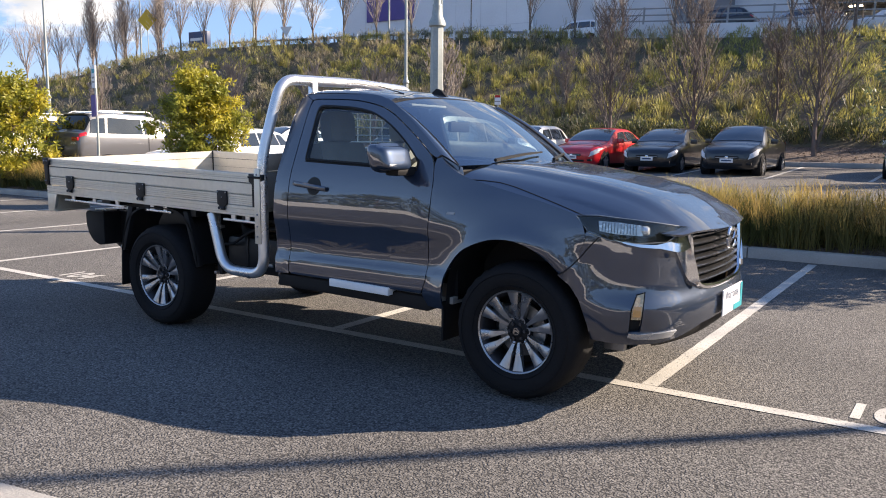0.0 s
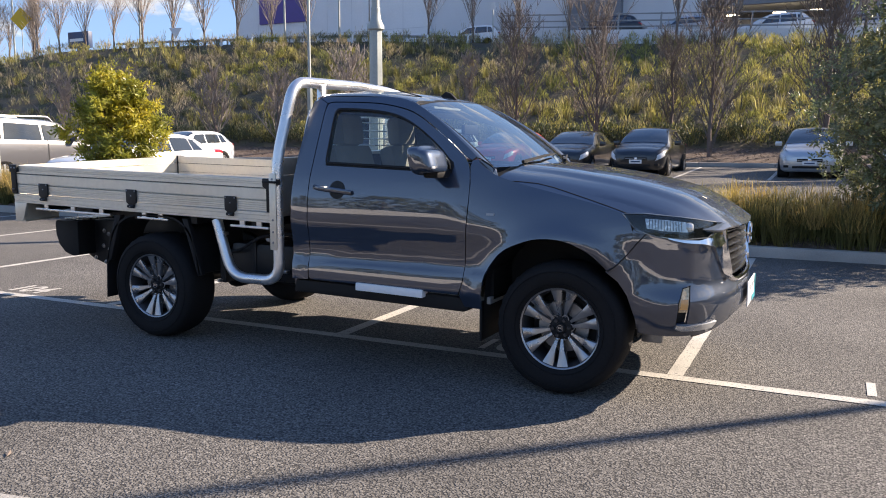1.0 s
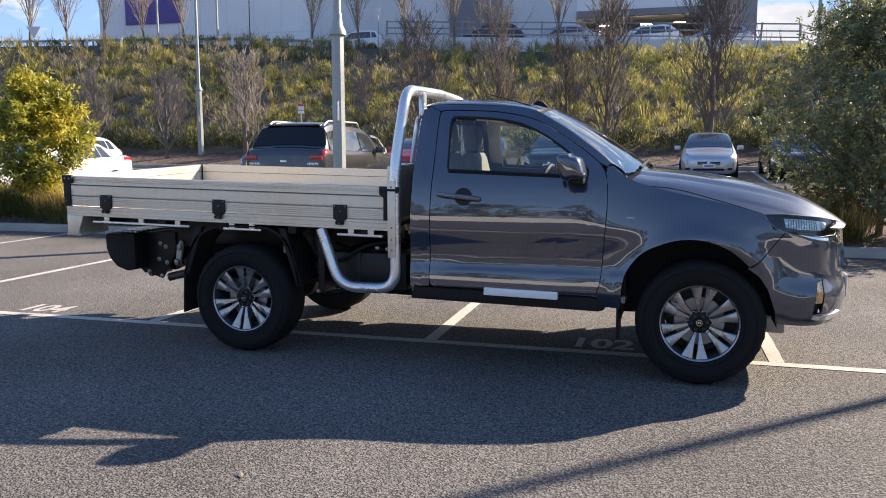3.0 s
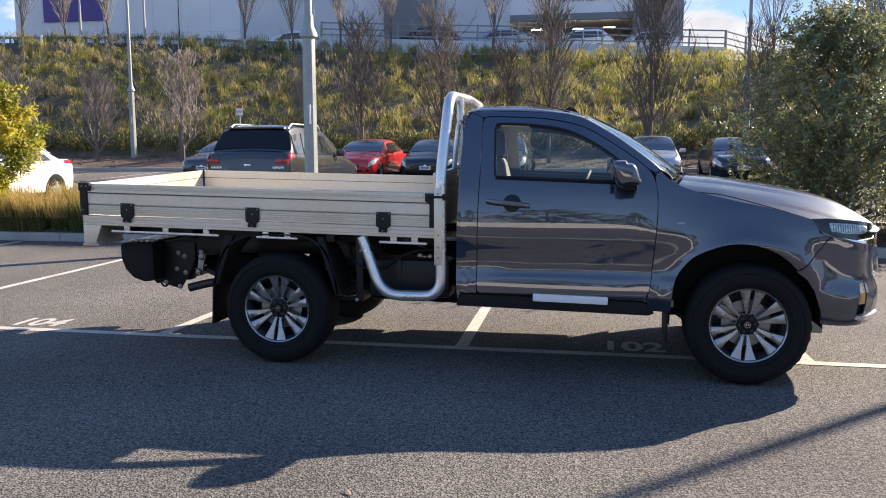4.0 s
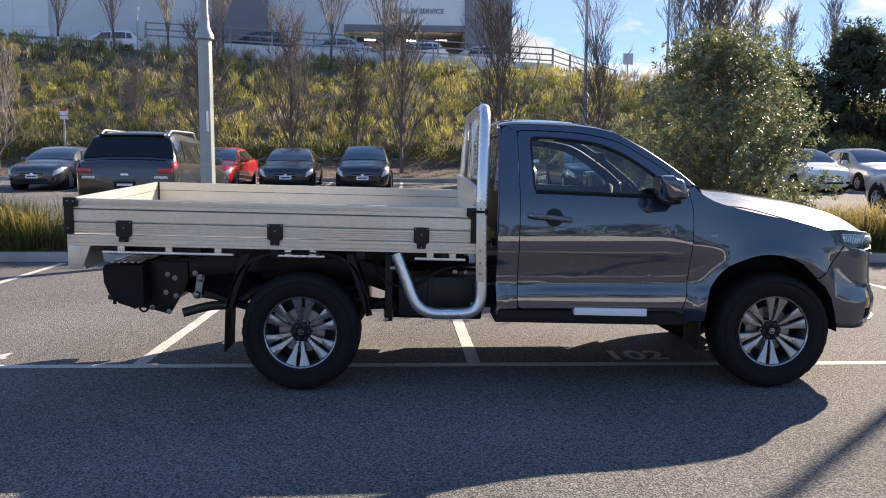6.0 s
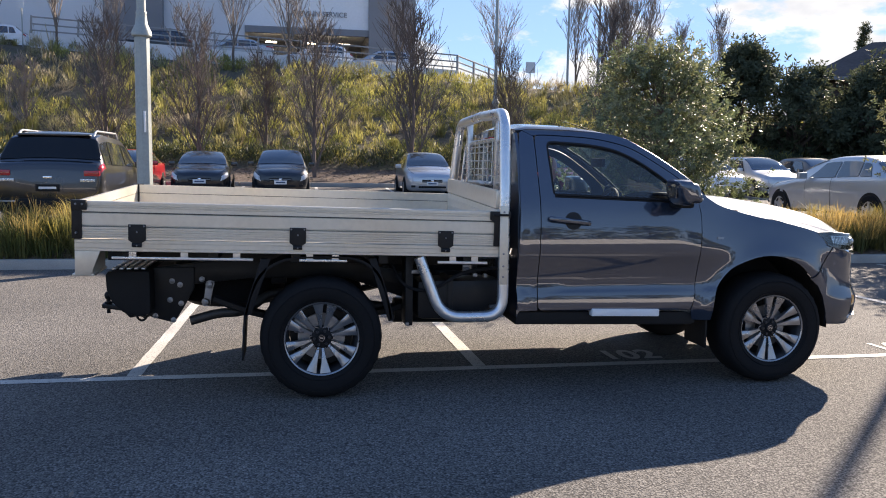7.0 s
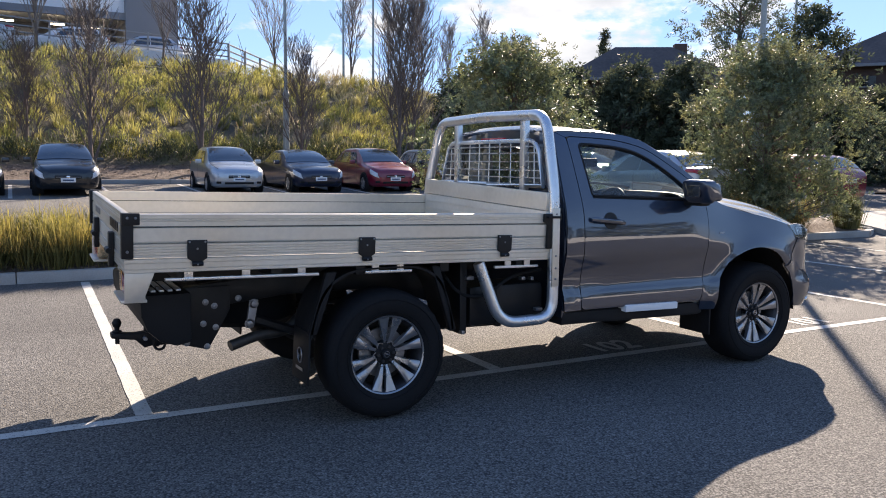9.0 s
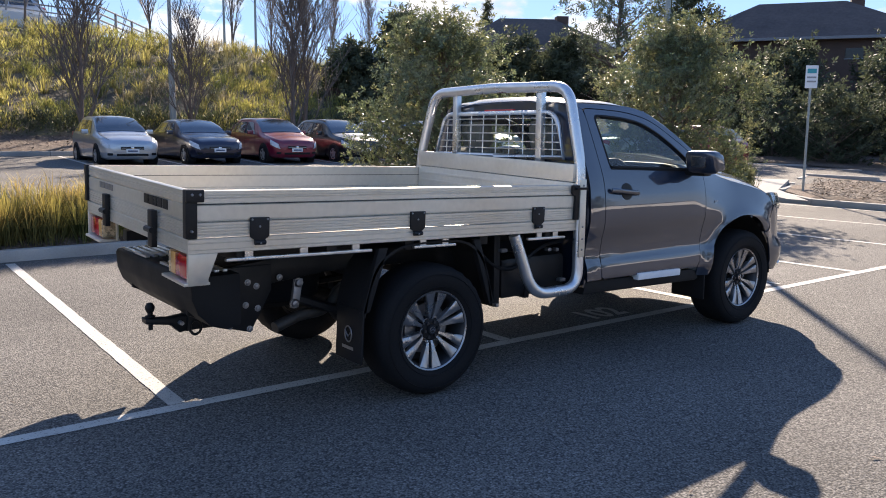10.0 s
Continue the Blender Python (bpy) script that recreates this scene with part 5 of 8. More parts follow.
for s in (-1, 1):
    lamp = [(nose_at_x(0.339), 1.06), (nose_at_x(0.451), 1.063), (nose_at_x(0.568), 1.054), (nose_at_y(0.78), 1.036), (nose_at_y(0.609), 1.01), (nose_at_y(0.515), 0.998), (nose_at_y(0.7), 0.93), (nose_at_y(0.835), 0.926), (nose_at_x(0.53), 0.94), (nose_at_x(0.416), 0.972)]
    house = part("headlight", panel_bm(lamp, on_nose(s, -0.006), (1, s, 0), (), 0.03, 0.02), M_TAILGATE_GLASS, truck, "slim headlight with a clear lens")
    refl = [(nose_at_x(0.458), 1.036), (nose_at_x(0.58), 1.03), (nose_at_y(0.823), 1.018), (nose_at_y(0.82), 0.964), (nose_at_x(0.56), 0.972), (nose_at_x(0.47), 0.984)]
    part("reflector", panel_bm(refl, on_nose(s, 0.0), (1, s, 0), (), 0.012, 0.006), M_LAMP, house, "ribbed bright reflector")
    for k in range(12):
        q = nose_at_x(0.475) + (nose_at_x(0.67) - nose_at_x(0.475)) * (k + 0.5) / 12
        part("lamp_fin", tube_bm([nose_point(s * q, 0.98 - 0.001 * k, 0.003), nose_point(s * q, 1.032 - 0.001 * k, 0.003)], 0.0018, None, 5), M_GRILLE, house)
    bm = bmesh.new()
    add_spin(bm, [(0.001, 0.016), (0.018, 0.012), (0.026, 0.0), (0.026, -0.02)], 20, "X", nose_point(s * nose_at_y(0.8), 0.99, -0.004))
    part("lamp_projector", bm, M_LAMP, house)
    bm = bmesh.new()
    add_tube(bm, [nose_point(s * q, z, 0.004) for q, z in lamp], 0.003, None, 6, True)
    part("lamp_outline", bm, M_STEEL, house)
    part("lens", panel_bm(lamp, on_nose(s, 0.012), (1, s, 0), (), 0.03, 0.0), M_GLASS, house, "clear lens").visible_shadow = False
    wing = [(nose_at_x(0.549), 0.943), (nose_at_x(0.62), 0.931), (nose_at_y(0.835), 0.924), (nose_at_y(0.76), 0.919), (nose_at_y(0.69), 0.93), (nose_at_y(0.6), 0.966), (nose_at_y(0.5), 0.996), (nose_at_y(0.512), 0.894), (nose_at_y(0.6), 0.874), (nose_at_y(0.64), 0.876), (nose_at_y(0.74), 0.899), (nose_at_y(0.835), 0.909), (nose_at_x(0.62), 0.921)]
    part("chrome_wing", panel_bm(wing, lambda q, z, s=s: nose_point(s * max(q, 1e-6), z, 0.006 + 0.2 * max(0.0, 0.93 - z)), (1, s, 0), (), 0.014, 0.014), M_CHROME, truck, "chrome wing strip below the headlight")
    blade = [(nose_at_y(0.632), 0.872), (nose_at_y(0.588), 0.798), (nose_at_y(0.53), 0.714), (nose_at_y(0.47), 0.685), (nose_at_y(0.458), 0.72), (nose_at_y(0.479), 0.792), (nose_at_y(0.512), 0.89)]
    part("grille_blade", panel_bm(blade, lambda q, z, s=s: nose_point(s * q, z, 0.004 + 0.25 * max(0.0, nose_at_y(0.55) - q)), (1, s, 0), (), 0.014, 0.014), M_CHROME, truck, "broad chrome blade beside the grille")
    part("bonnet_gap", panel_bm([(nose_at_y(0.6), 0.985), (nose_at_y(0.35), 0.975), (0.0005, 0.965), (0.0005, 0.985), (nose_at_y(0.35), 0.995), (nose_at_y(0.6), 1.008)], on_nose(s, -0.03), (1, s, 0), (), 0.05, 0.006), M_BLACK, truck)
    bump = [(0.0005, 0.645), (nose_at_y(0.33), 0.648), (nose_at_y(0.44), 0.675), (nose_at_y(0.495), 0.76), (nose_at_y(0.53), 0.868), (nose_at_y(0.637), 0.88), (nose_at_y(0.74), 0.905), (nose_at_y(0.835), 0.914), (nose_at_x(0.549), 0.937),
            (nose_at_x(0.48), 0.957), (nose_at_x(0.405), 0.985), (nose_at_x(0.392), 0.955), (nose_at_x(0.38), 0.92), (nose_at_x(0.315), 0.785), (nose_at_x(0.262), 0.74), (nose_at_x(0.33), 0.69), (nose_at_x(0.38), 0.615), (nose_at_x(0.425), 0.49), (nose_at_x(0.44), 0.405),
            (nose_at_x(0.6), 0.395), (nose_at_y(0.72), 0.395), (nose_at_y(0.58), 0.42), (nose_at_y(0.4), 0.47), (nose_at_y(0.2), 0.485), (0.0005, 0.485)]
    slot = [(nose_at_y(0.838), 0.664), (nose_at_y(0.802), 0.676), (nose_at_y(0.818), 0.594), (nose_at_y(0.824), 0.472), (nose_at_y(0.858), 0.466), (nose_at_y(0.855), 0.588)]
    bumper = part("bumper", panel_bm(bump, on_nose(s, -0.003), (1, s, 0), [slot], 0.02, 0.014, 12), M_PAINT, truck, "slate grey front bumper")
    part("lamp_slot", panel_bm(slot, on_nose(s, -0.03), (1, s, 0), (), 0.04, 0.01), M_BLACK, bumper)
    part("fog_lamp", panel_bm([(nose_at_y(0.835), 0.658), (nose_at_y(0.806), 0.668), (nose_at_y(0.821), 0.594), (nose_at_y(0.825), 0.535), (nose_at_y(0.853), 0.535), (nose_at_y(0.851), 0.588)], on_nose(s, -0.008), (1, s, 0), (), 0.02, 0.01), M_FOG, bumper, "upright fog lamp")
    part("indicator", panel_bm([(nose_at_y(0.846), 0.602), (nose_at_y(0.824), 0.604), (nose_at_y(0.828), 0.55), (nose_at_y(0.85), 0.55)], on_nose(s, -0.004), (1, s, 0), (), 0.02, 0.006), M_AMBER, bumper)
    trim = [(nose_at_y(0.857), 0.462), (nose_at_y(0.829), 0.456), (nose_at_y(0.74), 0.458), (nose_at_y(0.637), 0.464), (nose_at_y(0.665), 0.428), (nose_at_y(0.76), 0.424), (nose_at_y(0.84), 0.428), (nose_at_y(0.86), 0.44)]
    part("silver_trim", panel_bm(trim, on_nose(s, 0.006), (1, s, 0), (), 0.03, 0.012), M_ALU_TUBE, bumper, "satin silver corner trim")
    part("valance", panel_bm([(0.0005, 0.36), (0.0005, 0.5), (nose_at_y(0.4), 0.49), (nose_at_y(0.6), 0.44), (nose_at_y(0.75), 0.41), (nose_at_y(0.7), 0.36)], on_nose(s, -0.04), (1, s, 0), (), 0.05, 0.01), M_BLACK, truck, "black lower valance")
    part("upper_lip", panel_bm([(0.0005, 0.94), (0.0005, 1.02), (nose_at_y(0.4), 1.012), (nose_at_y(0.52), 0.995), (nose_at_y(0.5), 0.985), (nose_at_y(0.38), 0.985)], on_nose(s, -0.035), (1, s, 0), (), 0.05, 0.01), M_BLACK, truck)
for s in (-1, 1):
    part("tow_eye", box_bm(0.4, 0.52, min(s * 0.55, s * 0.6), max(s * 0.55, s * 0.6), 0.29, 0.4, 0.012), M_STEEL, truck, "bare steel tow eye below the bumper")
plate = part("trade_plate", box_bm(0.931, 0.939, -0.2, 0.2, 0.475, 0.625, 0.004), M_WHITE, truck, "white and teal plate without a number")
part("plate_stripe", box_bm(0.94, 0.942, 0.02, 0.2, 0.478, 0.51, 0.0), M_TEAL, plate)
part("plate_stripe", box_bm(0.94, 0.942, 0.16, 0.2, 0.51, 0.622, 0.0), M_TEAL, plate)
warranty = bpy.data.curves.new("plate_lettering", "FONT")
warranty.body, warranty.size, warranty.align_x = "Warranty", 0.072, "CENTER"
warranty_ob = new("plate_lettering", warranty)
warranty.materials.append(M_BLUE_SIGN)
warranty_ob.parent = plate
warranty_ob.matrix_local = pose(0.941, -0.025, 0.56, 90, 0, 90)

# ---- tray: a = 0 at its front, running back to -2.55, and nose-down by its rake ----
TRAY = pose(-1.985, 0, 0.905, 0, 1.2, 0) @ Matrix.Translation((0, -0.93, 0)) @ Matrix.Rotation(radians(1.75), 4, "X") @ Matrix.Diagonal((1, 0.962, 1, 1)) @ Matrix.Translation((0, 0.93, 0))


def tray_part(name, bm, mat, parent=None, label="", smooth=True):
    bmesh.ops.transform(bm, verts=bm.verts, matrix=TRAY)
    return part(name, bm, mat, parent or truck, label, smooth)


def profile_bm(profile, a0, a1, along="x", steps=1):
    """A closed profile of (depth, height) drawn out along x at a side, or along y at an end."""
    bm = bmesh.new()
    ends = []
    for a in (a0, a1):
        ends.append([bm.verts.new((a, d, z) if along == "x" else (d, a, z)) for d, z in profile])
    n = len(profile)
    for i in range(n):
        bm.faces.new((ends[0][i], ends[0][(i + 1) % n], ends[1][(i + 1) % n], ends[1][i]))
    bm.faces.new(ends[0])
    bm.faces.new(ends[1][::-1])
    bmesh.ops.recalc_face_normals(bm, faces=bm.faces)
    return bm


def board(z0, z1, ribs):
    """Outline of an extruded board: depth 0 on its outer face; ribs are small steps at the given heights."""
    pts = [(0.003, z0), (0.0, z0 + 0.003)]
    for r in ribs:
        pts += [(0.0, r - 0.003), (0.0035, r - 0.001), (0.0035, r + 0.001), (0.0, r + 0.003)]
    pts += [(0.0, z1 - 0.004), (0.006, z1), (0.027, z1), (0.027, z0)]
    return pts


BOARDS = ((0.076, 0.148, (0.09, 0.104, 0.118, 0.132)), (0.15, 0.23, (0.156,)), (0.2345, 0.298, (0.262, 0.274)))
for s in (-1, 1):
    side = None
    for z0, z1, ribs in BOARDS:
        prof = [(s * (0.932 - d), z) for d, z in board(z0, z1, ribs)]
        bm = profile_bm(prof, -2.547, -0.012)
        if side is None:
            side = tray_part("drop_side", bm, M_ALU, label="ribbed aluminium drop side with black hinges")
        else:
            tray_part("side_board", bm, M_ALU, side)
    groove = profile_bm([(s * 0.922, 0.08), (s * 0.922, 0.29), (s * 0.912, 0.29), (s * 0.912, 0.08)], -2.547, -0.012)
    tray_part("joint_filler", groove, M_DARK_METAL, side)
    edge = [(s * (0.936 - d), z) for d, z in board(0.0, 0.072, (0.02, 0.05))]
    tray_part("edge_rail", profile_bm(edge, -2.588, 0.0), M_ALU, label="aluminium edge rail of the tray")
    # hinges
    for a in (-2.235, -1.29, -0.36):
        w = 0.05
        y0, y1 = sorted((s * 0.932, s * 0.945))
        bm = extrude_poly([(a - w, 0.165), (a + w, 0.165), (a + w, 0.07), (a + w * 0.55, 0.055), (a + w * 0.5, 0.028), (a - w * 0.5, 0.028), (a - w * 0.55, 0.055), (a - w, 0.07)], y0, y1, 0.003)
        add_tube(bm, [(a - 0.028, s * 0.948, 0.042), (a + 0.028, s * 0.948, 0.042)], 0.012, None, 8)
        hinge = tray_part("hinge", bm, M_DARK_METAL, side, "black steel hinge plate")
        for da, z in ((-0.04, 0.155), (0.04, 0.155), (0.0, 0.12), (0.0, 0.04)):
            bm = bmesh.new()
            add_spin(bm, [(0.0005, s * 0.95), (0.004, s * 0.9495), (0.006, s * 0.945)], 8, centre=(a + da, s * (0.012 if z < 0.1 else 0), z))
            tray_part("rivet", bm, M_STEEL, side)
    # rope rails under the edge
    for a0, a1, posts in ((-2.39, -1.56, (-2.27, -1.97, -1.66)), (-1.28, -0.98, (-1.215, -1.055)), (-0.4, -0.07, (-0.3, -0.155))):
        bm = box_bm(a0, a1, s * 0.89 - 0.013, s * 0.89 + 0.013, -0.052, -0.036, 0.004)
        rope = tray_part("rope_rail", bm, M_ALU_TUBE, label="thin aluminium rope rail")
        for a in posts:
            tray_part("rail_post", box_bm(a - 0.022, a + 0.022, s * 0.89 - 0.006, s * 0.89 + 0.006, -0.037, 0.004, 0.002), M_ALU_TUBE, rope)
    # corner posts and latches
    y0, y1 = sorted((s * 0.9, s * 0.944))
    corner = tray_part("corner_post", box_bm(-2.602, -2.545, y0, y1, 0.074, 0.303, 0.006), M_DARK_METAL, label="black corner post with latch")
    y0, y1 = sorted((s * 0.93, s * 0.956))
    tray_part("latch_plate", box_bm(-2.602, -2.516, y0, y1, 0.245, 0.304, 0.006), M_DARK_METAL, corner)
    for da, z in ((-2.575, 0.28), (-2.537, 0.28), (-2.575, 0.11)):
        bm = bmesh.new()
        add_spin(bm, [(0.0005, s * 0.962), (0.005, s * 0.961), (0.008, s * (0.955 if z > 0.2 else 0.944))], 8, centre=(da, 0, z))
        tray_part("rivet", bm, M_STEEL, corner)
    y0, y1 = sorted((s * 0.93, s * 0.953))
    bm = extrude_poly([(-0.075, 0.298), (0.06, 0.298), (0.062, 0.26), (0.02, 0.245), (0.005, 0.225), (0.005, 0.072), (-0.045, 0.072), (-0.045, 0.225), (-0.075, 0.245)], y0, y1, 0.005)
    latch = tray_part("front_latch", bm, M_DARK_METAL, label="black over-centre latch")
    tray_part("latch_lever", box_bm(-0.06, 0.045, s * 0.966 - 0.01, s * 0.966 + 0.01, 0.27, 0.285, 0.004), M_BLACK, latch)
    # tail lamp box
    y0, y1 = sorted((s * 0.912, s * 0.938))
    bm = extrude_poly([(-2.588, 0.0), (-2.445, 0.0), (-2.5, -0.145), (-2.588, -0.15)], y0, y1, 0.003)
    box = tray_part("lamp_bracket", bm, M_ALU, label="aluminium tail lamp bracket")
    y0, y1 = sorted((s * 0.6, s * 0.93))
    tray_part("bracket_shelf", box_bm(-2.606, -2.48, y0, y1, -0.152, -0.138, 0.003), M_ALU, box)
    tray_part("bracket_back", box_bm(-2.5, -2.488, y0, y1, -0.14, 0.0, 0.002), M_ALU, box)
    for k, (m0, m1, mat, lab) in enumerate(((0.62, 0.65, M_FOG, "clear reversing lens"), (0.65, 0.72, M_AMBER, "amber indicator lens"), (0.72, 0.905, M_RED_LENS, "red tail lens"))):
        y0, y1 = sorted((s * m0, s * m1))
        bm = box_bm(-2.578, -2.5, y0, y1, -0.128, -0.018, 0.008)
        tray_part("tail_lens", bm, mat, box, lab)
    # hoop foot and pillar strip
    y = s * 0.925 if s < 0 else 0.87
    loop = rounded([(-2.505, y - s * 0.025, 0.905), (-2.36, y, 0.515), (-1.955, y, 0.515), (-1.955, y, 1.32), (-1.925, y - s * 0.16, 1.845), (-1.915, 0.0, 1.862)], 0.13, 7)
    hoop = part("hoop", tube_bm(loop, 0.037, None, 14), M_ALU_TUBE, truck, "bent satin aluminium tube hoop over the cab back")
    y0, y1 = sorted((y + s * 0.03, y + s * 0.043))
    part("pillar_strip", box_bm(-1.993, -1.938, y0, y1, 0.73, 1.24, 0.004), M_ALU, hoop, "flat aluminium strip riveted to the hoop")
    for z in (0.78, 0.85, 0.93, 1.2):
        bm = bmesh.new()
        add_spin(bm, [(0.0005, y + s * 0.05), (0.006, y + s * 0.048), (0.008, y + s * 0.042)], 8, centre=(-1.966, 0, z))
        part("rivet", bm, M_STEEL, hoop)

# tailgate and headboard
gate = None
for z0, z1, ribs in BOARDS:
    prof = [(-2.585 + d, z) for d, z in board(z0, z1, ribs)]
    bm = profile_bm(prof, -0.9, 0.9, "y")
    if gate is None:
        gate = tray_part("tailgate", bm, M_ALU, label="ribbed aluminium tailgate")
    else:
        tray_part("gate_board", bm, M_ALU, gate)
tray_part("rear_rail", profile_bm([(-2.588 + d, z) for d, z in board(0.0, 0.072, (0.02, 0.05))], -0.908, 0.908, "y"), M_ALU)
for y in (-0.44, 0.44):
    hinge = tray_part("gate_hinge", box_bm(-2.615, -2.585, y - 0.035, y + 0.035, -0.03, 0.16, 0.006), M_DARK_METAL, gate, "black tailgate hinge")
    tray_part("hinge_knuckle", tube_bm([(-2.617, y - 0.05, 0.06), (-2.617, y + 0.05, 0.06)], 0.016, None, 8), M_DARK_METAL, gate)
bm = bmesh.new()
for y0, y1 in ((-0.66, -0.59), (-0.575, -0.505), (-0.49, -0.455), (-0.44, -0.37), (-0.355, -0.285)):
    add_box(bm, -2.589, -2.584, y0 + 0.02, y1 + 0.02, 0.18, 0.228)
tray_part("model_badge", bm, M_DARK_METAL, gate, "dark model badge", smooth=False)
bm = bmesh.new()
for k in range(5):
    add_box(bm, -2.589, -2.584, 0.34 + 0.06 * k, 0.385 + 0.06 * k, 0.185, 0.22)
tray_part("maker_badge", bm, M_STEEL, gate, "", smooth=False)
deck = tray_part("tray_floor", box_bm(-2.57, -0.02, -0.9, 0.9, 0.03, 0.05), M_ALU, label="aluminium tray floor boards")
for k in range(12):
    y = -0.9 + 0.15 * k
    tray_part("floor_plank", box_bm(-2.56, -0.03, y + 0.004, y + 0.146, 0.05, 0.062, 0.003), M_ALU, deck)
head = tray_part("headboard", box_bm(-0.03, 0.0, -0.9, 0.9, 0.06, 0.31, 0.004), M_ALU, label="aluminium headboard below the mesh guard")
tray_part("headboard_top", box_bm(-0.034, 0.006, -0.9, 0.9, 0.314, 0.43, 0.006), M_ALU, head)
for z0 in (0.12, 0.19, 0.25):
    tray_part("headboard_rib", box_bm(-0.036, -0.03, -0.88, 0.88, z0, z0 + 0.02, 0.002), M_ALU, head)
# mesh guard
guard_path = rounded([(-1.9, -0.715, 1.37), (-1.89, -0.62, 1.68), (-1.89, 0.62, 1.68), (-1.9, 0.715, 1.37)], 0.1, 6)
guard = part("mesh_guard", tube_bm(guard_path + [Vector((-1.9, 0.0, 1.37))], 0.016, None, 8, True), M_ALU_TUBE, truck, "aluminium mesh guard behind the rear window")
for z in (1.425, 1.475, 1.535, 1.595, 1.64):
    w = 0.7 - 0.08 * (z - 1.37) / 0.3 - (0.02 if z > 1.6 else 0)
    part("guard_wire", tube_bm([(-1.897, -w, z), (-1.897, w, z)], 0.0045, None, 6), M_ALU_TUBE, guard)
for k in range(9):
    y = -0.6 + 0.15 * k
    part("guard_wire", tube_bm([(-1.893, y, 1.37), (-1.887, y * 0.97, 1.68)], 0.0045, None, 6), M_ALU_TUBE, guard)
for y in (-0.48, 0.46):
    part("guard_post", box_bm(-1.92, -1.875, y - 0.028, y + 0.028, 1.3, 1.84, 0.006), M_ALU_TUBE, guard)

# ---- chassis ----
for s in (-1, 1):
    y0, y1 = sorted((s * 0.4, s * 0.47))
    rail = part("chassis_rail", extrude_poly([(-4.2, 0.66), (-4.2, 0.8), (-3.6, 0.86), (-2.9, 0.86), (-2.3, 0.66), (-1.6, 0.62), (0.5, 0.6), (0.5, 0.48), (-1.7, 0.5), (-2.4, 0.52), (-2.95, 0.72), (-3.6, 0.72)], y0, y1, 0.008), M_DARK_METAL, truck, "black box-section chassis rail")
    # leaf spring, hangers
    spring = part("leaf_spring", tube_bm(curved([(-3.82, s * 0.55, 0.6), (-3.5, s * 0.55, 0.49), (-3.125, s * 0.55, 0.46), (-2.75, s * 0.55, 0.49), (-2.42, s * 0.55, 0.58)], 5), 0.028, None, 6), M_DARK_METAL, truck, "black leaf spring")
    y0, y1 = sorted((s * 0.6, s * 0.575))
    bm = extrude_poly([(-3.86, 0.72), (-3.81, 0.72), (-3.84, 0.56), (-3.885, 0.56)], y0, y1, 0.004)
    part("spring_shackle", bm, M_STEEL, truck, "bare steel spring shackle")
    for x, z in ((-3.838, 0.7), (-3.865, 0.585)):
        bm = bmesh.new()
        add_spin(bm, [(0.0005, s * 0.615), (0.018, s * 0.612), (0.02, s * 0.6), (0.028, s * 0.6), (0.028, s * 0.59)], 10, centre=(x, 0, z))
        part("shackle_bolt", bm, M_STEEL, truck)
    # towbar side plates
    y0, y1 = sorted((s * 0.47, s * 0.49))
    plate_s = part("towbar_plate", extrude_poly([(-4.43, 0.8), (-3.95, 0.8), (-3.95, 0.66), (-4.02, 0.53), (-4.08, 0.43), (-4.22, 0.47), (-4.3, 0.51), (-4.43, 0.57)], y0, y1, 0.005), M_DARK_METAL, truck, "black towbar side plate with zinc bolts")
    for x, z in ((-4.09, 0.71), (-4.04, 0.685), (-4.105, 0.585), (-4.035, 0.56), (-3.9, 0.72), (-4.085, 0.45), (-4.2, 0.48)):
        bm = bmesh.new()
        add_spin(bm, [(0.0005, s * 0.502), (0.012, s * 0.5), (0.013, s * 0.492), (0.019, s * 0.491), (0.019, s * 0.486)], 10, centre=(x, 0, z))
        part("bolt", bm, M_STEEL, plate_s)
    # mudguards: an arc over the rear wheel with front and rear skirts
    arc = [(-3.59, 0.52), (-3.56, 0.66), (-3.49, 0.8), (-3.38, 0.875), (-3.25, 0.9), (-3.0, 0.9), (-2.88, 0.875), (-2.78, 0.8), (-2.72, 0.66), (-2.69, 0.5)]
    bm = bmesh.new()
    rows = [[bm.verts.new((x, s * y, z)) for y in (0.9, 0.6)] + [bm.verts.new((x + (-0.012 if x < -3.1 else 0.012), s * y, z + 0.01)) for y in (0.6, 0.9)] for x, z in curved(arc, 3)]
    for p, q in zip(rows, rows[1:]):
        for i in range(4):
            bm.faces.new((p[i], p[(i + 1) % 4], q[(i + 1) % 4], q[i]))
    bm.faces.new(rows[0][::-1])
    bm.faces.new(rows[-1])
    bmesh.ops.recalc_face_normals(bm, faces=bm.faces)
    part("mudguard", bm, M_BLACK, truck, "black plastic rear mudguard")
    y0, y1 = sorted((s * 0.86, s * 0.9))
    part("guard_brace", extrude_poly([(-2.83, 0.9), (-2.78, 0.9), (-2.66, 0.5), (-2.7, 0.49)], y0, y1, 0.005), M_BLACK, truck)
    part("guard_brace", extrude_poly([(-3.5, 0.9), (-3.44, 0.9), (-3.56, 0.55), (-3.61, 0.54)], y0, y1, 0.005), M_BLACK, truck)
    bm = box_bm(-0.006, 0.006, -0.14, 0.14, -0.3, 0.0, 0.003)
    bmesh.ops.transform(bm, verts=bm.verts, matrix=pose(-3.6, s * 0.76, 0.56, 0, 3, 0))
    flap = part("mud_flap", bm, M_BLACK, truck, "black rubber mud flap with a pale printed mark")
    bm = bmesh.new()
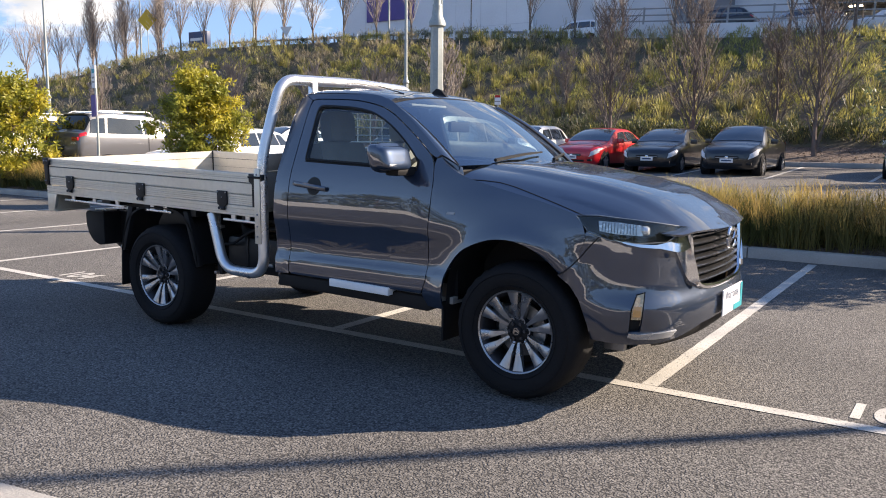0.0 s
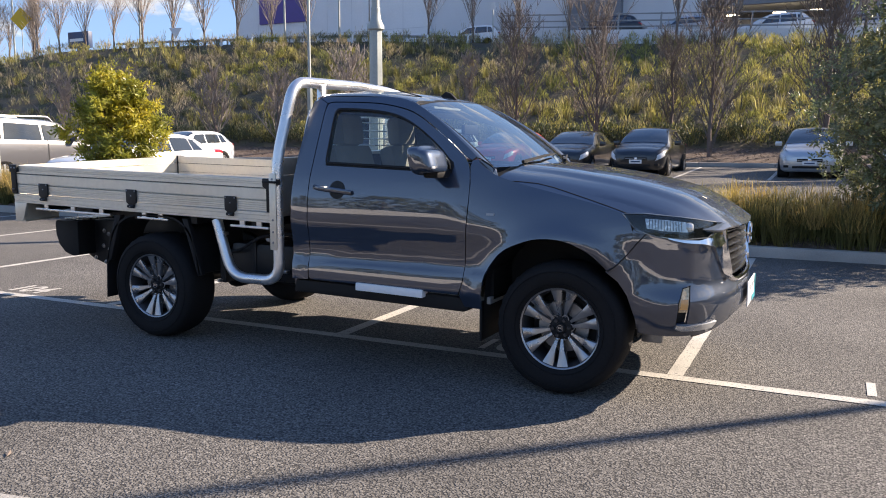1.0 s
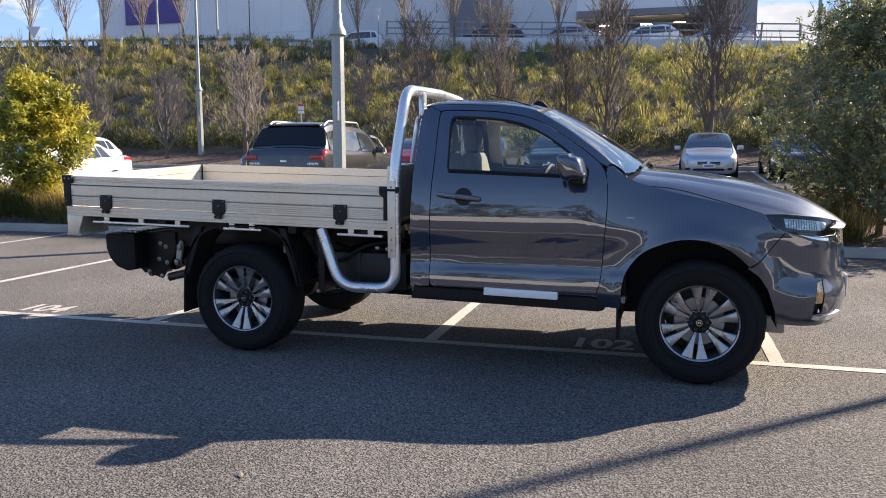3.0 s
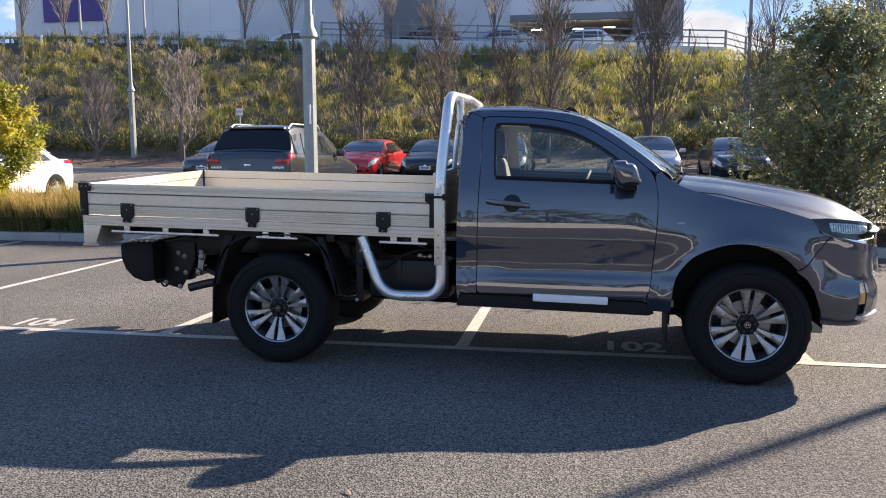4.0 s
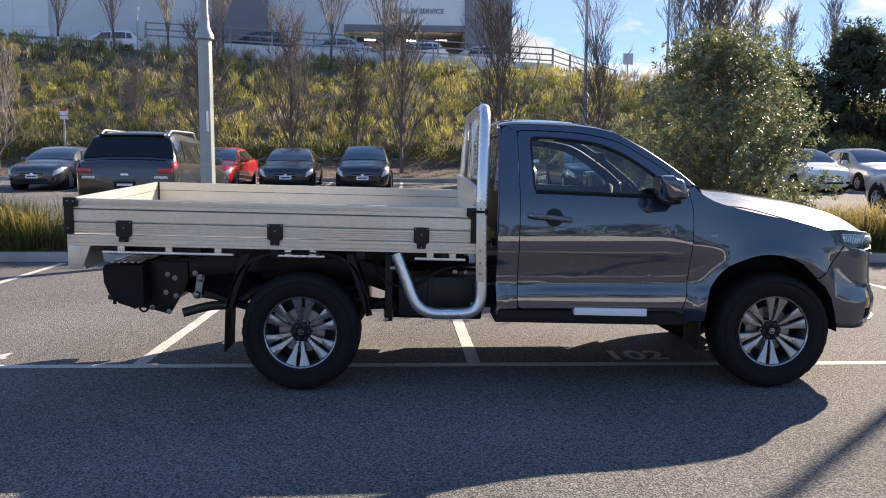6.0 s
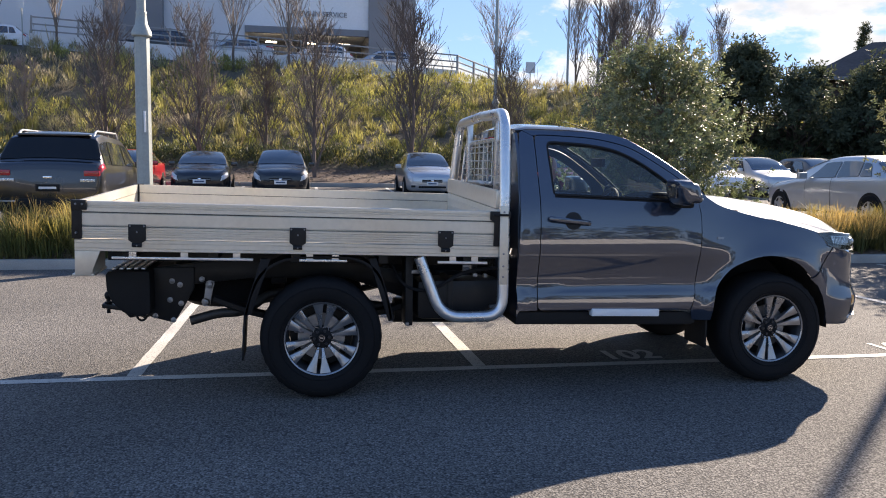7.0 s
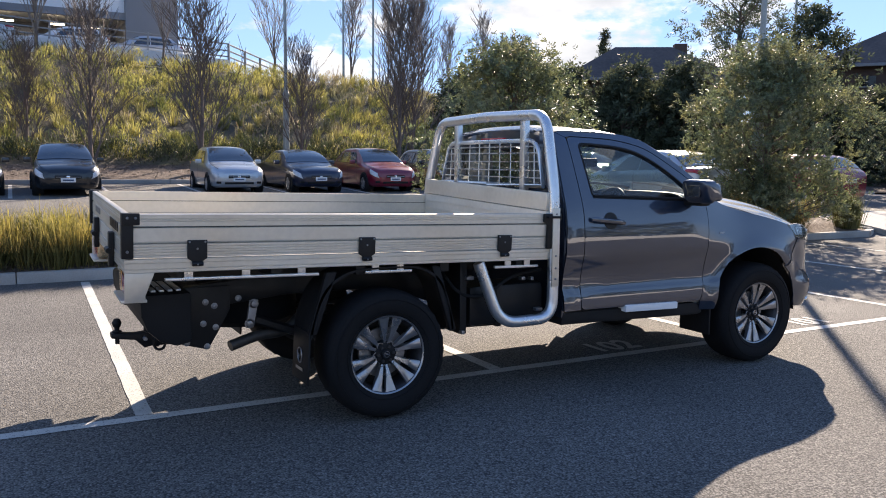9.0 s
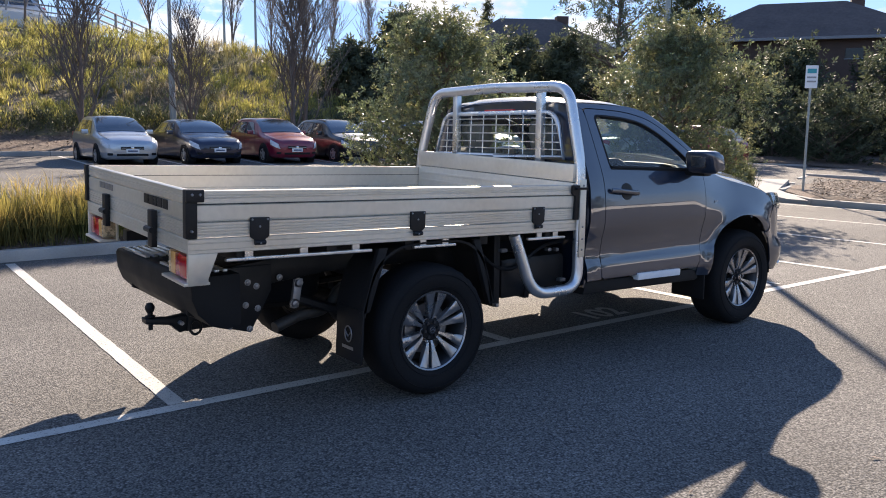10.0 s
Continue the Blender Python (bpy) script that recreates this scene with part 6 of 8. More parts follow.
    add_tube(bm, [(-3.618, s * 0.76 + 0.036 * math.cos(k * math.tau / 20), 0.41 + 0.045 * math.sin(k * math.tau / 20)) for k in range(20)], 0.004, None, 5, True)
    add_tube(bm, [(-3.62, s * 0.76 - 0.034, 0.43), (-3.62, s * 0.76, 0.395), (-3.62, s * 0.76 + 0.034, 0.43)], 0.004, None, 5)
    part("flap_emblem", bm, M_STEEL, flap)
    bars_text("flap_bar", [(-0.06, 0.06, 0.325, 0.343)], M_STEEL, flap, pose(-3.622, s * 0.76, 0, 0, 0, -90))
    # tank and side boxes ahead of the rear wheel
    y0, y1 = sorted((s * 0.5, s * 0.78))
    part("fuel_tank" if s < 0 else "battery_box", box_bm(-2.5, -1.92, y0, y1, 0.47, 0.74, 0.05), M_DARK_METAL, truck, "black tank below the tray")
    part("tank_strap", box_bm(-2.3, -2.26, min(s * 0.49, s * 0.787), max(s * 0.49, s * 0.787), 0.462, 0.75, 0.006), M_DARK_METAL, truck)
    hose = tube_bm(rounded([(-2.66, s * 0.7, 0.84), (-2.6, s * 0.8, 0.7), (-2.42, s * 0.81, 0.66), (-2.2, s * 0.81, 0.8), (-1.95, s * 0.78, 0.82)], 0.1), 0.011, None, 8)
    part("hose", hose, M_BLACK, truck, "black hose below the tray")
    for x, z, w in ((-2.52, 0.8, 0.05), (-2.12, 0.775, 0.03), (-2.05, 0.77, 0.024), (-1.99, 0.56, 0.05), (-2.57, 0.455, 0.024)):
        part("clip", box_bm(x - w / 2, x + w / 2, min(s * 0.79, s * 0.83), max(s * 0.79, s * 0.83), z - 0.011, z + 0.011, 0.004), M_STEEL, truck)
    part("tank_bracket", box_bm(-2.58, -2.53, min(s * 0.6, s * 0.8), max(s * 0.6, s * 0.8), 0.44, 0.9, 0.008), M_DARK_METAL, truck)
for x in (-4.15, -3.4, -2.7, -1.4, -0.4, 0.35):
    part("cross_member", box_bm(x - 0.05, x + 0.05, -0.45, 0.45, 0.55 if x > -2 else 0.68, 0.64 if x > -2 else 0.8, 0.01), M_DARK_METAL, truck)
for a in (-2.3, -1.8, -1.3, -0.75, -0.2):
    tray_part("tray_bearer", box_bm(a - 0.03, a + 0.03, -0.88, 0.88, -0.06, 0.0, 0.004), M_DARK_METAL)
for y in (-0.43, 0.43):
    tray_part("tray_runner", box_bm(-2.5, -0.05, y - 0.04, y + 0.04, -0.12, -0.06, 0.004), M_DARK_METAL)
bm = tube_bm([(-3.125, -0.7, 0.388), (-3.125, 0.7, 0.388)], 0.05, None, 10)
add_spin(bm, [(0.001, -0.13), (0.1, -0.11), (0.15, -0.05), (0.15, 0.05), (0.1, 0.11), (0.001, 0.13)], 16, centre=(-3.125, 0.05, 0.388))
part("rear_axle", bm, M_DARK_METAL, truck, "black rear axle with its differential")
part("front_axle", tube_bm([(0, -0.7, 0.388), (0, 0.7, 0.388)], 0.05, None, 10), M_DARK_METAL, truck)
part("engine_sump", box_bm(-0.35, 0.4, -0.35, 0.35, 0.3, 0.75, 0.04), M_DARK_METAL, truck)
part("gearbox", box_bm(-1.5, -0.35, -0.2, 0.2, 0.33, 0.6, 0.05), M_DARK_METAL, truck)
part("drive_shaft", tube_bm([(-1.5, 0.05, 0.42), (-3.0, 0.05, 0.4)], 0.04, None, 10), M_DARK_METAL, truck)
part("exhaust_pipe", tube_bm(rounded([(-2.5, -0.3, 0.46), (-3.45, -0.42, 0.62), (-3.63, -0.5, 0.495), (-3.79, -0.52, 0.5), (-3.97, -0.56, 0.455)], 0.08), 0.032, None, 12), M_SOOT, truck, "dark sooty exhaust tailpipe")
part("silencer", tube_bm([(-2.6, -0.3, 0.46), (-1.9, -0.28, 0.44)], 0.09, None, 14), M_DARK_METAL, truck)
bm = bmesh.new()
add_spin(bm, [(0.1, -0.11), (0.3, -0.12), (0.37, -0.08), (0.38, 0.0), (0.37, 0.08), (0.3, 0.12), (0.1, 0.11)], 28, "Z", (-3.75, 0.12, 0.6))
part("spare_tyre", bm, M_RUBBER, truck, "spare tyre slung under the tray")
step = part("rear_step", extrude_poly([(-4.47, 0.775), (-4.455, 0.8), (-4.2, 0.8), (-4.2, 0.52), (-4.28, 0.505), (-4.37, 0.535), (-4.435, 0.6), (-4.465, 0.68)], -0.66, 0.66, 0.018), M_BLACK, truck, "black rear step bumper with grip strips")
for y0, y1 in ((-0.58, -0.12), (0.12, 0.58)):
    for k in range(5):
        part("grip_strip", box_bm(-4.445 + 0.045 * k, -4.42 + 0.045 * k, y0, y1, 0.798, 0.812, 0.003), M_ALU_TUBE, step, "ribbed aluminium grip strip" if k == 0 else "")
tow = part("tow_tongue", extrude_poly([(-4.58, 0.5), (-4.58, 0.53), (-4.45, 0.515), (-4.3, 0.53), (-4.1, 0.55), (-4.1, 0.47), (-4.3, 0.45), (-4.4, 0.43), (-4.45, 0.48)], -0.28, -0.2, 0.006), M_DARK_METAL, truck, "black tow tongue with a tow ball")
bm = bmesh.new()
add_spin(bm, [(0.001, 0.61), (0.015, 0.608), (0.025, 0.59), (0.026, 0.58), (0.02, 0.562), (0.014, 0.555), (0.014, 0.54), (0.026, 0.538), (0.026, 0.53), (0.012, 0.52), (0.012, 0.46), (0.001, 0.46)], 16, "Z", (-4.545, -0.24, 0))
part("tow_ball", bm, M_BLACK, tow)
part("tow_pin", tube_bm([(-4.4, -0.32, 0.49), (-4.4, -0.16, 0.49)], 0.012, None, 8), M_STEEL, tow)

for x, y in ((-4.32, -0.3), (-4.32, -0.18)):
    ring = [(x + 0.032 * math.cos(k * math.tau / 14), y, 0.455 + 0.04 * math.sin(k * math.tau / 14)) for k in range(14)]
    part("safety_shackle", tube_bm(ring, 0.008, None, 6, True), M_DARK_METAL, tow)
part("tongue_sleeve", box_bm(-4.36, -4.2, -0.3, -0.18, 0.44, 0.55, 0.012), M_DARK_METAL, tow)
part("tow_crossbar", tube_bm([(-4.15, -0.47, 0.5), (-4.15, 0.47, 0.5)], 0.035, None, 8), M_DARK_METAL, truck)

# ---- parked cars: nose at x = 0, tail at -length ----
HATCH = ((0.0, 0.3, 0.5, 0.54, 0.52, 0.64, 0.42), (0.09, 0.22, 0.7, 0.64, 0.72, 0.75, 0.58), (0.35, 0.2, 0.83, 0.76, 0.83, 0.86, 0.71), (1.0, 0.19, 0.85, 0.9, 0.84, 0.99, 0.73),
         (1.42, 0.19, 0.85, 0.93, 0.84, 1.25, 0.67), (1.95, 0.19, 0.85, 0.95, 0.84, 1.47, 0.6), (2.7, 0.19, 0.85, 0.97, 0.84, 1.52, 0.59), (3.55, 0.19, 0.85, 1.0, 0.83, 1.46, 0.58),
         (3.98, 0.21, 0.84, 1.02, 0.81, 1.1, 0.68), (4.13, 0.26, 0.8, 0.95, 0.78, 1.0, 0.68), (4.2, 0.34, 0.7, 0.85, 0.7, 0.88, 0.62))
SEDAN = ((0.0, 0.3, 0.52, 0.52, 0.54, 0.61, 0.44), (0.1, 0.22, 0.72, 0.62, 0.74, 0.72, 0.6), (0.4, 0.2, 0.85, 0.73, 0.85, 0.82, 0.73), (1.2, 0.19, 0.87, 0.87, 0.86, 0.95, 0.75),
         (1.65, 0.19, 0.87, 0.9, 0.86, 1.2, 0.68), (2.2, 0.19, 0.87, 0.92, 0.86, 1.39, 0.6), (2.9, 0.19, 0.87, 0.94, 0.86, 1.43, 0.59), (3.6, 0.19, 0.87, 0.97, 0.85, 1.35, 0.59),
         (4.15, 0.21, 0.86, 0.99, 0.84, 1.06, 0.7), (4.57, 0.26, 0.82, 0.97, 0.8, 1.03, 0.7), (4.65, 0.36, 0.72, 0.85, 0.72, 0.9, 0.62))
WAGON = ((0.0, 0.34, 0.64, 0.64, 0.7, 0.74, 0.56), (0.08, 0.28, 0.8, 0.76, 0.83, 0.88, 0.68), (0.4, 0.25, 0.88, 0.88, 0.88, 0.99, 0.76), (1.1, 0.24, 0.9, 1.02, 0.89, 1.1, 0.77),
         (1.5, 0.24, 0.9, 1.05, 0.89, 1.38, 0.71), (2.0, 0.24, 0.9, 1.06, 0.89, 1.6, 0.69), (2.9, 0.24, 0.9, 1.07, 0.89, 1.67, 0.7), (4.12, 0.24, 0.9, 1.09, 0.88, 1.64, 0.68),
         (4.42, 0.27, 0.89, 1.12, 0.88, 1.2, 0.8), (4.56, 0.32, 0.87, 1.08, 0.86, 1.14, 0.76), (4.62, 0.38, 0.82, 0.97, 0.82, 1.0, 0.72))


def make_car(style, paint, at, yaw, label, rails=False, scale=1.0, group="cars in the car park", plate=True):
    rows = [(-r[0], *r[1:]) for r in style]
    by_x = rows[::-1]
    length = style[-1][0]
    car = empty("car", pose(*at, 0, 0, yaw) @ Matrix.Scale(scale, 4), label, "car", group)

    def section(x):
        zb, wl, zbelt, wb, zt, wt = curve_rows(by_x, x)
        up = zt - zbelt
        return [(wl * 0.84, zb), (wl * 0.96, zb + 0.07), (wl, (zb + zbelt) / 2 - 0.03), (wb * 1.008, zbelt - 0.07), (wb * 0.982, zbelt), (wt + (wb - wt) * 0.17, zbelt + up * 0.83),
                (wt + (wb - wt) * 0.02, zbelt + up * 0.94), (wt * 0.86, zt), (wt * 0.45, zt + 0.02), (0.0, zt + 0.027)]

    # section points that stand for whole numbers of v: sill, lower door, waist, belt, gutter, roof edge, middle
    KEY = (0, 1, 2, 4, 5, 7, 9)

    def surface(u, v):
        i, j = min(len(rows) - 2, int(u)), min(5, int(v))
        x = rows[i][0] + (rows[i + 1][0] - rows[i][0]) * (u - i)
        w = KEY[j] + (KEY[j + 1] - KEY[j]) * (v - j)
        a = section(x)
        j = min(8, int(w))
        t = w - j
        return Vector((x, a[j][0] + (a[j + 1][0] - a[j][0]) * t, a[j][1] + (a[j + 1][1] - a[j][1]) * t))

    rings = []
    verts, faces = [], []
    for k in range(4 * (len(rows) - 1) + 1):
        i = min(len(rows) - 2, k // 4)
        x = rows[i][0] + (rows[i + 1][0] - rows[i][0]) * (k / 4 - i)
        half = section(x)
        rings.append(len(verts))
        verts += [(x, y, z) for y, z in half] + [(x, -y, z) for y, z in reversed(half[:-1])]
    n = 2 * 10 - 1
    for a, b in zip(rings, rings[1:]):
        faces += [(a + k, b + k, b + (k + 1) % n, a + (k + 1) % n) for k in range(n)]
    faces += [tuple(range(n)), tuple(rings[-1] + k for k in reversed(range(n)))]
    body = link_data("body", verts, faces, paint, car, True)

    def patch(name, u0, u1, v0, v1, mat, lift, both=True, label="", full=False, top=None):
        """A sheet laid over the body; top gives its u range along the upper edge where that differs."""
        t0, t1 = top or (u0, u1)
        for sg in (1, -1) if both else (1,):
            bm = bmesh.new()
            nu, nv = max(2, int((u1 - u0) * 6)), max(2, int((v1 - v0) * 6))
            grid = [[surface(u0 + (t0 - u0) * j / nv + (u1 + (t1 - u1) * j / nv - u0 - (t0 - u0) * j / nv) * i / nu, v0 + (v1 - v0) * j / nv) for j in range(nv + 1)] for i in range(nu + 1)]
            if full:
                grid = [row + [Vector((p.x, -p.y, p.z)) for p in reversed(row[:-1])] for row in grid]
            vs = [[bm.verts.new((p.x, p.y * sg, p.z)) for p in row] for row in grid]
            for a, b in zip(vs, vs[1:]):
                for j in range(len(a) - 1):
                    bm.faces.new((a[j], a[j + 1], b[j + 1], b[j]))
            bmesh.ops.recalc_face_normals(bm, faces=bm.faces)
            bm.normal_update()
            c = Vector((-length / 2, 0, 0.6))
            if sum(((f.calc_center_median() - c).dot(f.normal) for f in bm.faces)) < 0:
                bmesh.ops.reverse_faces(bm, faces=bm.faces)
                bm.normal_update()
            for v in bm.verts:
                v.co += v.normal * lift
            part(name, bm, mat, car, label)

    patch("windscreen", 3.2, 4.9, 4.35, 6, M_CAR_GLASS, 0.012, False, "dark windscreen", True)
    patch("rear_window", 7.2, 7.94, 3.9 if style is WAGON else 4.3, 6, M_TAILGATE_GLASS if style is WAGON else M_CAR_GLASS, 0.012, False, "dark rear window", True)
    patch("side_window", 4.2, 5.66, 3.1, 3.92, M_CAR_GLASS, 0.012, top=(4.95, 5.66))
    patch("side_window", 5.74, 6.7, 3.1, 3.92, M_CAR_GLASS, 0.012, top=(5.74, 6.62))
    patch("quarter_window", 6.76, 7.3 if style is not WAGON else 7.55, 3.1, 3.9, M_CAR_GLASS, 0.012, top=(6.7, 6.95 if style is not WAGON else 7.15))
    patch("headlight", 0.3, 1.7, 2.45, 3.35, M_HEADLAMP, 0.014, True, "clear headlight", top=(0.7, 2.0))
    patch("bonnet_gap", 1.25, 3.1, 4.55, 4.62, M_BLACK, 0.006)
    patch("tail_light", 7.85 if style is WAGON else 8.2, 9.4, 2.6, 3.45 if style is WAGON else 3.3, M_TAIL, 0.016, True, "red tail light")
    if rails:
        part("rear_bumper", box_bm(-length - 0.05, -length + 0.12, -0.82, 0.82, 0.36, 0.56, 0.05), M_BLACK, car, "black rear bumper")
        part("tailgate_emblem", box_bm(-length - 0.012, -length + 0.004, -0.07, 0.07, 0.9, 0.94, 0.006), M_CHROME, car)
        part("roof_spoiler", box_bm(-4.22, -3.98, -0.6, 0.6, style[7][5] - 0.005, style[7][5] + 0.03, 0.012), paint, car)
        for sg in (-1, 1):
            part("bumper_trim", box_bm(-length - 0.06, -length - 0.03, min(sg * 0.5, sg * 0.8), max(sg * 0.5, sg * 0.8), 0.5, 0.525, 0.006), M_SILVER_RIM, car, "pale bumper strip")
            part("tail_light", box_bm(-length - 0.02, -length + 0.06, min(sg * 0.58, sg * 0.845), max(sg * 0.58, sg * 0.845), 0.94, 1.04, 0.02), M_TAIL, car)
            part("reversing_light", box_bm(-length - 0.016, -length + 0.05, min(sg * 0.52, sg * 0.76), max(sg * 0.52, sg * 0.76), 0.845, 0.895, 0.01), M_LAMP, car, "clear reversing light")
    patch("door_gap", 5.553, 5.57, 1.2, 3.1, M_BLACK, 0.012)
    patch("door_gap", 4.108, 4.122, 1.2, 3.1, M_BLACK, 0.012)
    patch("sill_trim", 2.0, 8.0, 0.05, 0.75, M_BLACK, 0.006)
    zb = style[0][3] + 0.06
    part("grille", box_bm(-0.06, 0.008, -0.34, 0.34, zb - 0.1, zb - 0.01, 0.012), M_BLACK, car, "dark grille")
    part("grille_bar", box_bm(-0.04, 0.014, -0.32, 0.32, zb - 0.06, zb - 0.048, 0.003), M_SILVER_RIM, car)
    part("lower_intake", box_bm(-0.06, 0.01, -0.46, 0.46, 0.31, 0.38, 0.012), M_BLACK, car)
    part("emblem", box_bm(0.006, 0.02, -0.045, 0.045, zb - 0.09, zb - 0.02, 0.008), M_CHROME, car)
    for sg in (-1, 1):
        part("fog_lamp", box_bm(-0.16, -0.015, min(sg * 0.56, sg * 0.7), max(sg * 0.56, sg * 0.7), 0.33, 0.4, 0.015), M_BLACK, car)
    if plate:
        for x0, z0 in ((0.012, 0.4), (-length - 0.01, 0.68)):
            pl = part("number_plate", box_bm(x0 - 0.012, x0 + 0.012, -0.19, 0.19, z0, z0 + 0.12, 0.003), M_BLACK if rails else M_WHITE, car, "black plate with a plain pale bar" if rails else "white plate with a plain dark bar")
            part("plate_bar", box_bm(x0 - 0.015, x0 + 0.015, -0.14, 0.14, z0 + 0.04, z0 + 0.08, 0), M_WHITE if rails else M_BLUE_SIGN, pl, "", False)
    for sg in (-1, 1):
        part("door_mirror", box_bm(-1.62 if style is HATCH else -1.8, -1.5 if style is HATCH else -1.66, sg * 0.98 - 0.1, sg * 0.98 + 0.1, style[4][3] + 0.03, style[4][3] + 0.17, 0.03), paint, car)
        for x in (-0.78, -length + 0.82):
            bm = bmesh.new()
            add_spin(bm, [(0.001, sg * 0.872), (0.355, sg * 0.872), (0.36, sg * 0.86), (0.36, sg * 0.6)], 28, centre=(x, 0, 0.33))
            part("wheel_arch", bm, M_BLACK, car)
            bm = bmesh.new()
            add_spin(bm, [(0.19, sg * 0.885), (0.23, sg * 0.897), (0.3, sg * 0.892), (0.315, sg * 0.87), (0.315, sg * 0.68), (0.19, sg * 0.68)], 28, centre=(x, 0, 0.315))
            wheel = part("wheel", bm, M_RUBBER, car, "black tyre on an alloy rim")
            bm = bmesh.new()
            add_spin(bm, [(0.001, sg * 0.893), (0.04, sg * 0.893), (0.05, sg * 0.875), (0.17, sg * 0.87), (0.2, sg * 0.888)], 20, centre=(x, 0, 0.315))
            for k in range(5):
                add_box(bm, -0.025, 0.025, sg * 0.885 - 0.006, sg * 0.885 + 0.01, 0.03, 0.19, 0, Matrix.Translation((x, 0, 0.315)) @ Matrix.Rotation(k * math.tau / 5, 4, "Y"))
            part("rim", bm, M_SILVER_RIM, wheel)
        if rails:
            zr = style[6][5]
            rail = tube_bm(rounded([(-2.15, sg * 0.63, zr - 0.06), (-2.28, sg * 0.63, zr + 0.075), (-3.85, sg * 0.62, zr + 0.065), (-4.05, sg * 0.62, zr - 0.05)], 0.1), 0.02, None, 8)
            part("roof_rail", rail, M_SILVER_RIM, car, "silver-grey roof rail")
    return car


P_TIN = car_paint("tin_grey_car_paint", (0.065, 0.066, 0.072), 0.8)
P_STONE = car_paint("stone_grey_car_paint", (0.1, 0.1, 0.108), 0.05)
M_TAIL = material("dark_red_lens", (0.42, 0.012, 0.018), 0.12, var=0.1, coat=0.8)
M_HEADLAMP = material("clear_headlamp", (0.5, 0.51, 0.53), 0.2, 0.0, var=0.35, scale=9.0, fine=60.0, coat=1.0)
M_SILVER_RIM = material("painted_alloy", (0.45, 0.45, 0.46), 0.35, 0.7, var=0.1)


def parked(style, paint, x, y, yaw, label, **kw):
    return make_car(style, paint, (x, y, ground_z(y)), yaw, label, **kw)


# nose-out row before the mulch
parked(HATCH, P_BLACK, -5.85, 22.3, -90, "glossy black small hatchback parked nose-out before the mulch", scale=0.92)
parked(SEDAN, P_BLACK, -8.1, 22.4, -88, "black sedan parked nose-out beside a hatchback", scale=0.92)
parked(SEDAN, P_RED, -10.5, 22.5, -91, "bright red sedan parked nose-out", scale=0.92)
parked(HATCH, P_WHITE, -13.2, 22.9, -90, "white hatchback parked nose-out", scale=0.92)
parked(SEDAN, P_CHARCOAL, -15.3, 22.3, -90, "charcoal sedan parked nose-out", scale=0.92)
parked(HATCH, P_WHITE, -23.7, 21.6, -92, "white small hatchback parked at the far row", scale=0.92)
parked(HATCH, P_SILVER, -1.4, 22.6, -91, "silver hatchback parked nose-out with a gap beside it", scale=0.9)
parked(SEDAN, P_NAVY, 1.05, 22.6, -90, "dark navy sedan parked nose-out", scale=0.92)
parked(HATCH, P_MAROON, 3.45, 22.5, -91, "deep red hatchback parked nose-out", scale=0.92)
parked(HATCH, P_BLACK, 5.85, 22.4, -89, "black hatchback parked nose-out", scale=0.92)
parked(HATCH, P_WHITE, 8.35, 22.8, -91, "white hatchback parked nose-out by the trees", scale=0.92)
parked(HATCH, P_SILVER, 10.7, 23.3, -92, "silver hatchback parked nose-out by the trees", scale=0.92)
parked(HATCH, P_CHARCOAL, 13.0, 23.2, -90, "charcoal hatchback parked in the tree shade", scale=0.92)
# row behind the grass bed, tails towards it
parked(WAGON, P_TIN, -9.2, 16.5, 90, "metallic grey wagon with roof rails parked by the lamp pole", rails=True, scale=0.92)
parked(WAGON, P_STONE, -20.55, 16.8, 90, "mid-grey wagon with roof rails beside a ticket sign", rails=True)
parked(SEDAN, P_WHITE, -16.9, 12.45, -90, "white sedan parked nose-in behind the golden tree")
parked(WAGON, P_WHITE, -25.4, 17.2, 90, "white wagon parked at the end of the row", rails=True)
parked(HATCH, P_MAROON, 13.3, 17.75, 90, "deep red hatchback parked past the broad evergreen tree", scale=0.92)
parked(SEDAN, P_SILVER, 6.8, 17.0, 90, "silver sedan parked behind the broad evergreen tree")

